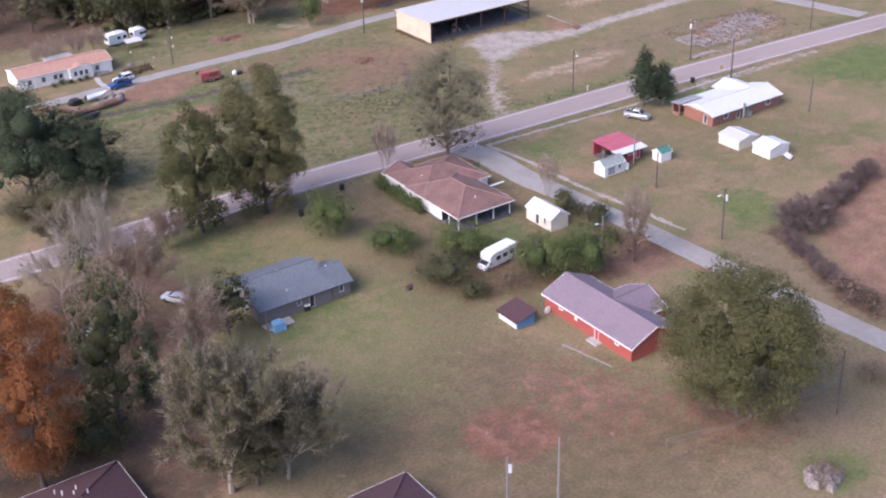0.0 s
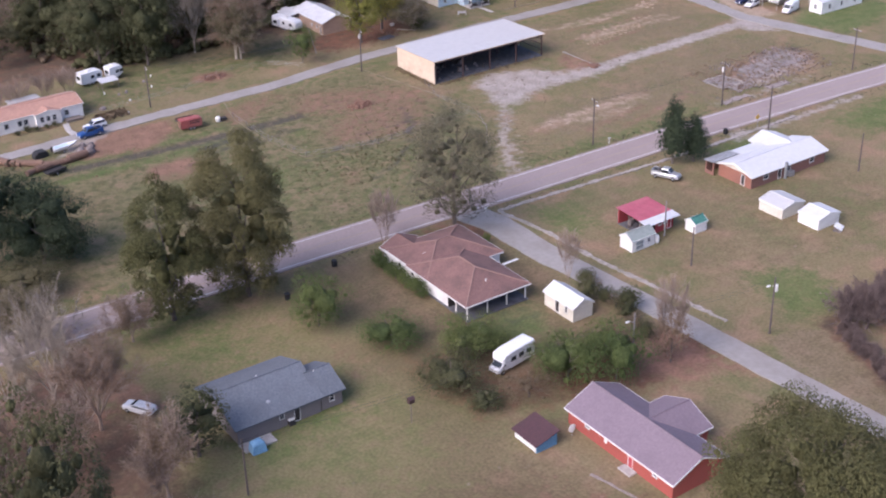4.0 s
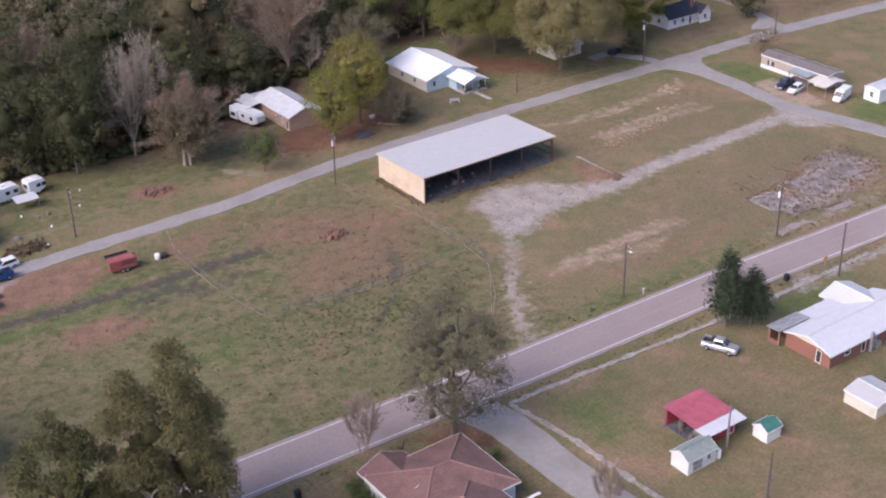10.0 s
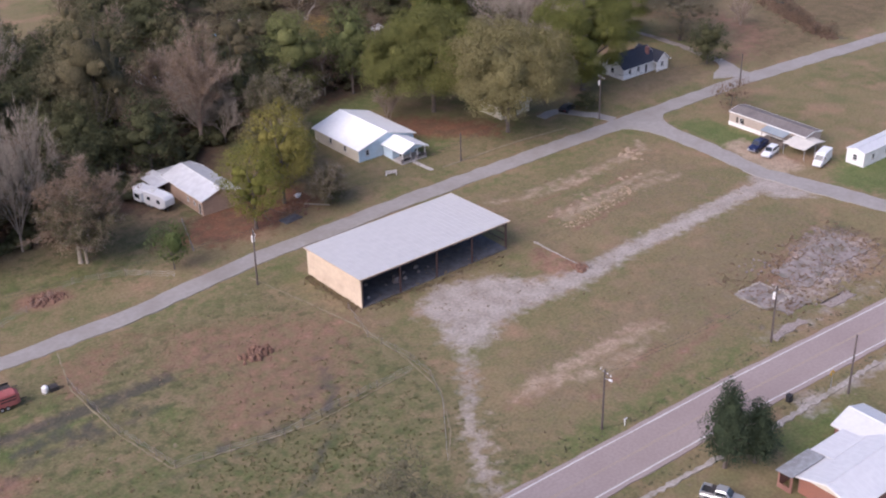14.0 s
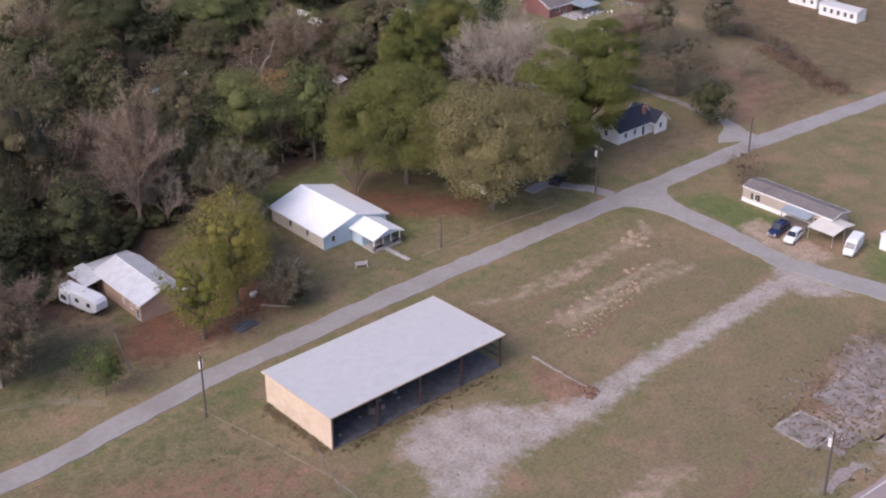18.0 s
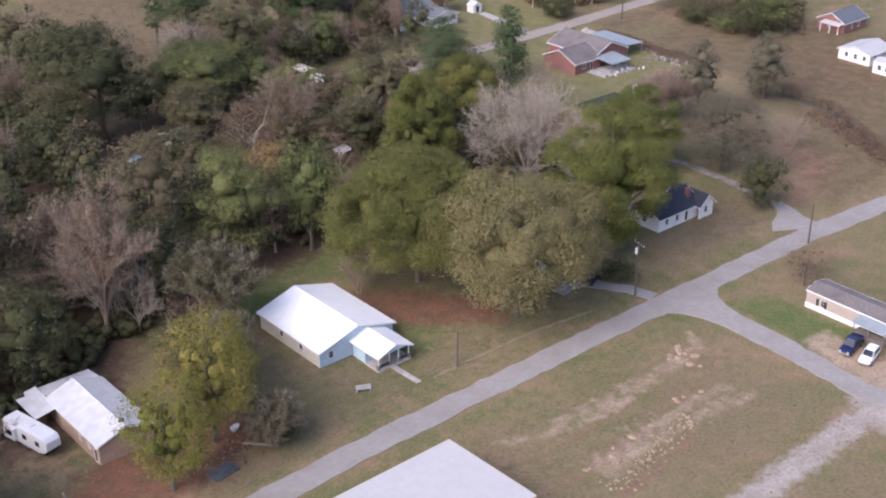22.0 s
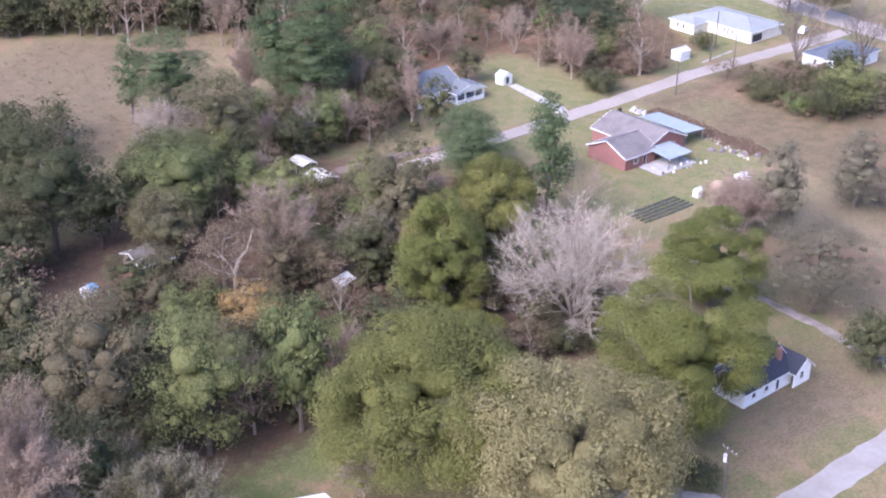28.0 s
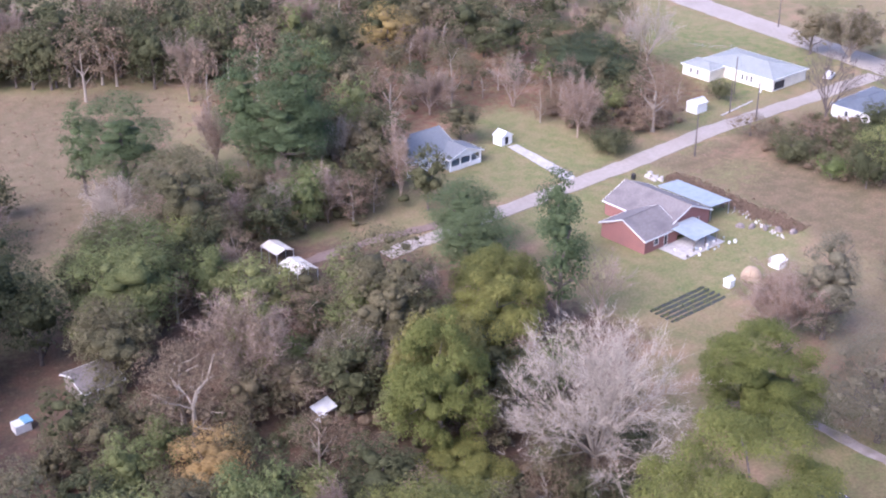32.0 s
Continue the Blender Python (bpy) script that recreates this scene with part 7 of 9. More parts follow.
plant("bush2", 130.5, 154.4, 0.63, 1.78)
plant("bush", 129.2, 178.7, 0.30, 1.99)
plant("cedar", 176.8, 183.8, 1.40, 1.14)
plant("cedar", 180.5, 182.0, 1.31, 0.89)
plant("orange", 29.5, 135.1, 1.25, 1.53)
plant("dark", 41.6, 138.8, 1.23, 1.62)
plant("ivy", 44.5, 147.3, 0.85, 1.35)
plant("ivy", 49.6, 145.8, 0.95, 1.3)
plant("ivy", 47.2, 143.6, 1.2, 0.75)
plant("bare4", 48.2, 119.9, 1.64, 1.26)
plant("bare4", 55.3, 118.1, 1.22, 1.19)
plant("bare", 53.4, 175.4, 1.14, 1.47)
plant("bare2", 56.8, 167.5, 1.24, 1.04)
plant("dark", 64.9, 154.4, 0.91, 0.83)
plant("bare3", 83.7, 290.5, 0.74, 0.99)
plant("bare3", 87.5, 290.7, 0.84, 0.97)
plant("bare3", 92.9, 291.9, 0.75, 0.99)
plant("bare3", 98.2, 292.1, 0.76, 0.99)
plant("bare3", 64.9, 127.1, 1.31, 0.78)
plant("dark2", 37.1, 139.5, 1.27, 0.45)
plant("orange", 37.4, 170.2, 0.72, 1.04)
plant("mixed", 51.5, 119.3, 1.12, 0.58)
plant("bare", 48.2, 179.7, 1.01, 0.90)
plant("bare4", 55.2, 193.6, 1.17, 0.78)
plant("bare2", 69.0, 186.0, 0.88, 0.77)
plant("evergreen", 57.8, 221.5, 1.86, 1.33)
plant("evergreen", 66.8, 218.5, 1.76, 0.95)
plant("evergreen", 71.1, 217.1, 0.66, 1.11)
plant("mixed", 60.4, 208.9, 1.44, 0.33)
plant("mixed", 53.2, 212.6, 1.00, 0.33)
plant("dark2", 64.5, 251.4, 0.67, 1.55)
plant("bare3", 129.7, 135.3, 0.80, 1.84)
plant("bare3", 132.8, 161.7, 0.59, 1.67)
plant("bare3", 115.9, 189.6, 0.77, 1.49)
plant("bush3", 145.8, 104.0, 1.51, 0.99)
plant("bush3", 145.2, 99.2, 1.31, 0.90)
plant("bush3", 130.3, 87.9, 1.20, 0.85)
plant("bush3", 108.3, 78.0, 1.23, 0.68)
plant("bush2", 133.6, 148.6, 0.77, 1.32)
plant("yellow", 162.4, 330.7, 2.3, 1.3)
plant("bare2", 178.9, 320.5, 1.78, 1.22)
plant("bare", 139.3, 311.7, 1.09, 1.75)
plant("bare2", 141.5, 293.1, 1.74, 0.82)
plant("dark", 127.5, 306.4, 1.42, 1.11)
plant("mixed", 155.4, 341.9, 1.41, 0.96)
plant("dark", 144.0, 339.3, 1.74, 1.02)
plant("dark", 164.3, 313.7, 1.32, 0.95)
plant("bare", 155.7, 369.6, 1.34, 1.27)
plant("yellow2", 167.6, 281.6, 1.42, 1.05)
plant("yellow2", 177.0, 287.0, 1.5, 1.2)
plant("yellow2", 181.8, 292.8, 1.15, 1.0)
plant("bare4", 182.4, 281.4, 0.72, 0.95)
plant("bare4", 186.4, 298.6, 0.9, 1.0)
plant("bush2", 183.6, 281.0, 0.9, 1.2)
plant("mixed", 182.0, 303.4, 0.95, 0.85)
plant("bush", 149.3, 277.7, 1.2, 1.9)
plant("bare4", 192.3, 310.1, 1.40, 1.03)
plant("dark", 188.0, 320.9, 1.28, 1.04)
plant("bare3", 217.1, 308.8, 0.89, 0.95)
plant("dark", 122.4, 303.8, 1.59, 1.15)
plant("bare4", 139.2, 289.4, 1.25, 1.0)
plant("mixed", 111.1, 308.8, 1.36, 1.18)
plant("dark", 117.3, 333.0, 1.74, 0.97)
plant("bare2", 126.7, 338.8, 1.73, 0.96)
plant("dark2", 110.6, 305.1, 1.65, 1.16)
plant("dark2", 120.1, 299.5, 1.40, 1.45)
plant("rust", 138.4, 290.2, 1.47, 0.89)
plant("bare", 132.6, 300.7, 0.98, 1.84)
plant("dark2", 106.9, 333.4, 1.41, 1.00)
plant("lime", 225.9, 303.8, 1.81, 0.94)
plant("lime2", 230.3, 285.0, 1.55, 1.19)
plant("maple", 258.7, 292.0, 2.19, 0.89)
plant("maple", 289.1, 312.2, 1.58, 0.82)
plant("mixed", 196.0, 336.2, 2.02, 0.90)
plant("yellow", 230.4, 381.9, 1.44, 0.77)
plant("green", 241.4, 398.7, 2.09, 0.57)
plant("mixed", 208.0, 393.5, 1.69, 0.68)
plant("green", 207.2, 327.5, 1.58, 1.07)
plant("gold", 225.1, 345.9, 1.73, 0.87)
plant("green", 219.3, 324.2, 1.10, 1.48)
plant("bare2", 241.4, 362.3, 1.85, 0.79)
plant("rust", 231.9, 364.5, 1.27, 0.84)
plant("bare5", 181.5, 325.6, 1.25, 1.1)
plant("bare", 183.5, 319.1, 1.03, 1.00)
plant("bare3", 216.1, 306.7, 0.69, 1.12)
plant("rust", 189.7, 310.9, 1.19, 0.67)
plant("dark", 217.4, 395.6, 2.11, 0.83)
plant("dark2", 243.5, 402.4, 1.71, 0.78)
plant("mixed", 232.4, 383.3, 1.25, 0.77)
plant("bare", 255.4, 428.3, 0.98, 0.88)
plant("pine", 261.7, 435.6, 2.26, 0.57)
plant("pine", 285.9, 418.8, 2.38, 0.57)
plant("mixed", 265.2, 420.1, 1.48, 0.81)
plant("bare2", 282.7, 438.2, 0.84, 1.45)
plant("dark", 221.6, 428.5, 1.43, 0.88)
plant("dark", 205.4, 387.8, 1.43, 0.68)
plant("bare5", 266.6, 320.6, 2.10, 0.86)
plant("mixed", 261.3, 356.4, 1.54, 0.94)
plant("lime", 257.5, 340.3, 0.76, 1.83)
plant("lime", 281.7, 355.5, 0.85, 1.24)
plant("pine", 304.6, 365.3, 0.96, 1.11)
plant("pine", 296.6, 379.6, 1.72, 0.44)
plant("dark", 250.2, 350.6, 1.07, 0.90)
plant("dark", 241.4, 332.8, 1.08, 0.66)
plant("rust", 258.2, 370.2, 0.92, 0.85)
plant("juniper", 318.0, 320.9, 2.21, 0.97)
plant("juniper", 340.1, 319.5, 2.46, 0.74)
plant("bare2", 315.0, 327.1, 1.36, 0.69)
plant("thin", 300.3, 300.2, 1.61, 0.72)
plant("dark2", 292.0, 284.6, 0.96, 1.00)
plant("bush3", 272.7, 261.7, 1.9, 1.2)
plant("dark2", 251.0, 282.9, 0.68, 0.49)
plant("bush2", 234.6, 289.5, 0.87, 2.12)
plant("bush3", 261.7, 319.8, 1.88, 0.68)
plant("bush2", 265.8, 314.7, 1.15, 0.87)
plant("bush2", 245.1, 333.0, 1.53, 0.86)
plant("bush3", 243.9, 339.4, 1.90, 0.90)
plant("bush3", 243.0, 347.0, 1.3, 0.9)
plant("bush2", 241.6, 350.4, 1.1, 0.9)
plant("bush3", 246.2, 346.4, 1.2, 0.9)
plant("pine", 285.0, 429.3, 1.65, 0.94)
plant("pine", 292.0, 421.4, 1.95, 0.89)
plant("pine", 256.9, 443.0, 0.99, 1.14)
plant("rust", 294.6, 460.5, 0.77, 1.93)
plant("mixed", 259.5, 409.8, 1.84, 0.84)
plant("bare", 276.0, 405.6, 0.93, 1.00)
plant("bare", 250.5, 422.3, 0.77, 1.00)
plant("green", 237.0, 389.7, 1.88, 0.70)
plant("dark", 223.9, 391.4, 1.08, 1.09)
plant("green", 254.4, 380.5, 1.45, 0.66)
plant("yellow", 229.1, 377.8, 1.37, 0.85)
plant("rust", 230.6, 358.7, 1.65, 0.71)
plant("dark", 230.5, 340.3, 0.61, 1.32)
plant("mixed", 304.1, 418.4, 1.05, 1.02)
plant("bare", 299.8, 420.0, 0.74, 1.42)
plant("mixed", 290.7, 404.4, 1.20, 0.57)
plant("mixed", 266.1, 361.8, 1.92, 0.80)
plant("maple", 274.9, 347.9, 1.42, 0.78)
plant("maple", 253.2, 335.2, 1.25, 1.29)
plant("maple", 250.4, 327.6, 1.17, 0.40)
plant("green", 261.7, 363.0, 1.09, 0.92)
plant("pine", 290.5, 350.4, 1.12, 1.21)
plant("pine", 291.0, 370.7, 1.86, 0.39)
plant("bare3", 297.3, 348.0, 1.40, 0.95)
plant("bare2", 310.5, 323.2, 1.22, 0.84)
plant("dark", 302.6, 396.4, 0.80, 1.27)
plant("dark", 260.3, 369.8, 0.91, 0.65)
plant("bare4", 253.1, 354.3, 0.94, 1.11)
plant("gold", 352.7, 471.5, 2.36, 0.83)
plant("bare3", 354.1, 427.5, 1.83, 0.78)
plant("bare2", 351.0, 404.4, 1.08, 1.05)
plant("rust", 365.9, 396.3, 1.54, 0.81)
plant("bush2", 348.8, 393.4, 1.28, 1.17)
plant("dark", 378.6, 435.5, 1.59, 0.67)
plant("dark2", 383.8, 423.6, 1.49, 0.62)
plant("dark", 374.3, 450.6, 1.63, 0.68)
plant("mixed", 330.0, 418.3, 0.99, 0.74)
plant("bare", 400.5, 427.9, 1.43, 0.91)
plant("bush", 372.7, 356.0, 1.40, 0.91)
plant("bush2", 373.8, 349.0, 1.62, 1.78)
plant("dark2", 393.5, 358.9, 1.01, 1.00)
plant("bush2", 373.9, 366.9, 1.67, 1.07)
plant("bush3", 379.8, 381.0, 2.33, 0.70)
plant("bush3", 385.7, 369.5, 2.32, 0.70)
plant("bare7", 397.5, 374.2, 1.29, 1.16)
plant("bare7", 410.4, 364.3, 1.38, 1.06)
plant("evergreen", 379.4, 429.2, 2.45, 0.50)
plant("bush2", 350.9, 395.1, 1.77, 0.80)
plant("green", 379.2, 348.5, 1.36, 0.77)
plant("dark", 215.4, 406.2, 1.85, 0.88)
plant("bare2", 204.0, 410.5, 1.28, 1.02)
plant("mixed", 221.4, 451.0, 1.68, 0.81)
plant("dark", 202.8, 391.6, 1.51, 0.68)
plant("yellow", 174.0, 356.5, 1.37, 0.98)
plant("bush2", 393.0, 399.7, 1.04, 1.38)
plant("rust", 343.3, 436.3, 1.20, 1.01)
plant("bare2", 336.1, 435.6, 1.13, 0.77)
plant("rust", 325.0, 435.6, 1.15, 0.92)
plant("mixed", 321.6, 445.3, 1.17, 1.01)
plant("bare4", 440.0, 396.2, 1.62, 0.75)
plant("mixed", 438.3, 406.5, 1.41, 0.74)
plant("bare2", 277.0, 519.6, 1.29, 1.13)
plant("dark", 279.5, 506.0, 1.20, 1.10)
plant("rust", 281.8, 493.1, 1.26, 1.09)
plant("mixed", 296.3, 503.9, 1.32, 1.09)
plant("dark", 298.2, 490.7, 1.18, 1.10)
plant("bare2", 300.0, 478.0, 1.18, 1.14)
plant("dark", 315.5, 488.1, 1.20, 1.10)
plant("rust", 316.9, 475.1, 1.26, 1.09)
plant("mixed", 318.2, 462.9, 1.22, 1.10)
plant("dark", 334.7, 472.0, 1.19, 1.10)
plant("mixed", 286.7, 548.7, 1.55, 0.86)
plant("dark", 292.2, 535.6, 1.39, 0.87)
plant("bare2", 303.5, 535.0, 1.46, 0.90)
plant("rust", 308.7, 522.1, 1.48, 0.86)
plant("dark2", 320.4, 521.2, 1.31, 1.17)
plant("mixed", 325.2, 508.4, 1.47, 0.86)
plant("dark", 337.2, 507.2, 1.37, 0.87)
plant("bare2", 341.7, 494.6, 1.40, 0.90)
plant("rust", 354.0, 493.1, 1.48, 0.86)
plant("dark2", 358.2, 480.7, 1.26, 1.17)
plant("mixed", 370.8, 478.9, 1.48, 0.86)
plant("dark", 374.6, 466.7, 1.34, 0.87)
plant("bush2", 81.4, 276.2, 0.28, 1.10)
plant("bush2", 83.6, 276.8, 0.36, 1.10)
plant("bush2", 85.4, 276.2, 0.30, 1.10)
plant("bush2", 87.6, 276.2, 0.26, 1.10)
plant("bush2", 89.3, 276.4, 0.30, 1.10)
plant("bush2", 272.5, 320.5, 1.30, 1.10)
plant("bush2", 260.0, 317.0, 1.20, 1.20)
plant("bush2", 133.9, 158.6, 0.60, 1.10)
plant("bush3", 133.0, 155.4, 0.75, 1.10)
plant("bush2", 132.6, 152.5, 0.60, 1.10)
plant("bush3", 132.5, 150.0, 0.75, 1.10)
plant("bush2", 131.8, 147.0, 0.60, 1.10)
plant("bush3", 131.2, 144.0, 0.75, 1.10)
plant("bush2", 130.6, 141.2, 0.60, 1.10)
plant("yellow", 262.0, 323.0, 0.95, 0.65)
plant("yellow", 275.5, 327.5, 0.80, 0.60)
plant("mixed", 268.5, 327.0, 0.90, 0.60)
plant("rust", 256.0, 318.5, 0.80, 0.65)
plant("bush3", 267.0, 317.0, 1.40, 1.10)

cr2 = random.Random(61)
for (x0, y0), (x1, y1), tall_ in (((156, 126), (165, 126.8), 1.25), ((158, 123.6), (163, 124.4), 1.2), ((165, 126.8), (176, 130.2), 0.8), ((176, 130.2), (188, 133.4), 0.7), ((153.6, 124), (149.4, 113), 0.55), ((149.4, 113), (145.8, 99), 0.55)):
    n = max(3, int(math.hypot(x1 - x0, y1 - y0) / 2.0))
    for k in range(n):
        plant("brush", x0 + (x1 - x0) * k / n + cr2.uniform(-0.6, 0.6), y0 + (y1 - y0) * k / n + cr2.uniform(-0.6, 0.6), tall_ * cr2.uniform(0.8, 1.15), cr2.uniform(0.9, 1.15))
for (x0, y0), (x1, y1) in (((346.5, 319), (346, 306)), ((346, 306), (339, 294.5)), ((339, 294.5), (330, 282)), ((330, 282), (331, 276))):
    n = max(2, int(math.hypot(x1 - x0, y1 - y0) / 2.3))
    for k in range(n):
        plant("bush3", x0 + (x1 - x0) * k / n + cr2.uniform(-0.7, 0.7), y0 + (y1 - y0) * k / n + cr2.uniform(-0.7, 0.7), cr2.uniform(0.6, 0.95), cr2.uniform(0.8, 1.1))
plant("bare3", 320.2, 297.7, 0.9, 0.9)

# woods: kinds drawn at random over stretches of the plan, between the single trees
WOODS = [
    ([(100, 318), (118, 306), (140, 300), (158, 312), (182, 318), (206, 328), (205, 388), (150, 400), (100, 380)], 5.5, ["dark"] * 4 + ["mixed"] * 2 + ["bare6", "dark2", "dark2", "dark2", "rust"]),
    ([(206, 328), (222, 326), (250, 318), (262, 322), (284, 340), (278, 372), (262, 382), (240, 364), (224, 372), (206, 388)], 5.6, ["mixed", "green", "yellow", "rust", "bare6", "dark", "mixed"]),
    ([(228, 386), (256, 388), (266, 402), (300, 400), (310, 412), (312, 440), (290, 430), (262, 416), (240, 412)], 4.2, ["dark", "mixed", "green", "mixed", "rust", "bare6", "yellow"]),
    ([(225, 514), (270, 518), (306, 490), (316, 445), (345, 432), (372, 408), (396, 424), (440, 475), (420, 540), (230, 540)], 6.2, ["mixed", "rust", "bare6", "mixed", "green", "dark", "rust", "dark2", "dark"]),
    ([(325, 448), (348, 432), (351, 410), (364, 393), (382, 400), (402, 424), (398, 455), (370, 480)], 6.0, ["mixed", "rust", "bush2", "bare6", "bush3", "green"]),
    ([(195, 392), (212, 400), (236, 424), (244, 444), (228, 450), (205, 430), (190, 415)], 6.5, ["dark", "mixed", "dark2", "bare6"]),
    ([(60, 330), (98, 312), (98, 380), (60, 380)], 9.0, ["dark", "mixed", "bare2"]),
    ([(20, 172), (52, 176), (62, 158), (54, 132), (40, 134), (18, 136)], 8.5, ["bare2", "bare", "bare2", "bare3"]),
]
CLEARINGS = [(213, 379, 9.0), (209, 371, 6.0), (188.5, 360, 5.0), (246.5, 353.5, 2.6)]


def cleared(x, y):
    """Open spots in the woods, kept free of growth, each with the ground before it."""
    return any(math.hypot(x - a, y - c) < r or r > 4 and any(math.hypot(x - a + 0.62 * k, y - c + 0.78 * k) < 3.5 for k in (4, 8, 12, 16)) for a, c, r in CLEARINGS)


wr = random.Random(77)
behind = []
for poly, gap, keys in WOODS:
    xs, ys = [p[0] for p in poly], [p[1] for p in poly]
    for _ in range(900):
        x, y = wr.uniform(min(xs), max(xs)), wr.uniform(min(ys), max(ys))
        if inside(np.array([x]), np.array([y]), poly)[0] and not cleared(x, y) and all(math.hypot(x - a, y - c) > gap for a, c in taken):
            low = 0.8 if 206 < x < 300 else 0.66 if x > 325 and y < 460 else 1.0
            choice = (wr.choice(keys), x, y, wr.uniform(0.8, 1.2) * low, wr.uniform(0.85, 1.1))
            if y > 425 or (x < 190 and y > 335):
                behind.append(choice)
                taken.append((x, y))
            else:
                plant(*choice)
for row in range(4):
    for k in range(16):
        u = (k + 0.5 * (row % 2)) / 15
        behind.append((wr.choice(["mixed", "rust", "dark", "dark2", "mixed", "dark"]), 252 + 62 * u + wr.uniform(-1.5, 1.5) + 4.2 * row, 525 - 39 * u + wr.uniform(-1.5, 1.5) + 5.4 * row, wr.uniform(0.95, 1.3), wr.uniform(0.9, 1.15)))
far_wood("far_woods", "distant mixed autumn woods of olive, rusty and bare trees", behind)

# low growth on the floor of the woods
ur = np.random.RandomState(88)
for name, label, leaf, count in (("understory_brush", "dark low brush on the wood floor", "dark", 620), ("understory_scrub", "dull olive scrub on the wood floor", "dusty", 520), ("dead_brush", "rusty dead brush on the wood floor", "rust", 260)):
    spots = []
    while len(spots) < count:
        poly = WOODS[ur.choice([0, 0, 0, 1, 1, 2, 3])][0]
        x = ur.uniform(min(p[0] for p in poly), max(p[0] for p in poly))
        y = ur.uniform(min(p[1] for p in poly), max(p[1] for p in poly))
        if inside(np.array([x]), np.array([y]), poly)[0] and not cleared(x, y):
            spots.append((x, y, ur.uniform(0.7, 2.2)))
    spots = np.repeat(np.array(spots), 2, 0) + ur.normal(size=(count * 2, 3)) * (0.9, 0.9, 0.3)
    wide_ = ur.uniform(0.7, 1.4, len(spots))
    tagged(new(name, leafy_mesh(name, [clumps(ur, spots, wide_ * 0.8, 1, 0.8, 0.18)], leaves(ur, spots, wide_, 10, 0.2), LEAF[leaf])), label, "undergrowth", kind="stuff")
for name, label, leaf, count, poly in (("street_scrub", "dense dark scrub beside the far street", "dark", 230, [(386, 381), (398, 378), (408, 356), (386, 343), (377, 350), (375, 368)]), ("street_brush", "rusty brush beside the far street", "rust", 160, [(382, 383), (398, 378), (408, 356), (384, 340), (372, 352), (372, 370)]), ("lot_brush", "rusty red brush behind the far street", "rust", 240, [(352, 398), (366, 395), (378, 396), (384, 412), (372, 426), (354, 420)])):
    spots = []
    while len(spots) < count:
        x, y = ur.uniform(350, 410), ur.uniform(340, 430)
        if inside(np.array([x]), np.array([y]), poly)[0]:
            spots.append((x, y, ur.uniform(0.5, 2.0)))
    wide_ = ur.uniform(0.9, 1.7, count)
    tagged(new(name, leafy_mesh(name, [clumps(ur, spots, wide_ * 0.5, 1, 0.8, 0.18)], leaves(ur, spots, wide_, 60, 0.2), LEAF[leaf])), label, "undergrowth", kind="stuff")
edge = []
while len(edge) < 150:
    u = ur.uniform()
    x, y = (104 + 40 * u, 304 - 3 * u) if ur.uniform() < 0.5 else (145 + 40 * u, 303 + 18 * u)
    edge.append((x + ur.normal() * 1.5, y + abs(ur.normal()) * 3.0, ur.uniform(0.6, 2.0)))
edge = np.repeat(np.array(edge), 3, 0) + ur.normal(size=(450, 3)) * (0.9, 0.9, 0.3)
wide_ = ur.uniform(0.7, 1.5, len(edge))
tagged(new("edge_brush", leafy_mesh("edge_brush", [clumps(ur, edge, wide_ * 0.8, 1, 0.8, 0.18)], leaves(ur, edge, wide_, 14, 0.17), LEAF["dark"])), "dark low brush along the edge of the wood", "undergrowth", kind="stuff")

# ---- vehicles ----


def ring(cx, z, hw, n=1):
    return [(cx, -hw, z), (cx, hw, z)]


def wheel(parent, x, y, r=0.36, w=0.24):
    t = part("wheel", Solid().tube((x, y - w / 2, r), (x, y + w / 2, r), r, sides=14), M["tyre"], parent)
    part("rim", Solid().tube((x, y - w / 2 - 0.012, r), (x, y + w / 2 + 0.012, r), r * 0.58, sides=10), M["zinc"], t)


def shell(sections):
    """A body lofted over cross-sections (x, half width, bottom, top), with softened upper corners."""
    rings = []
    for x, hw, z0, z1 in sections:
        b_ = min(0.14, (z1 - z0) * 0.3)
        rings.append([(x, -hw, z0), (x, hw, z0), (x, hw, z1 - b_), (x, hw - b_, z1), (x, -hw + b_, z1), (x, -hw, z1 - b_)])
    return Solid().loft(rings)


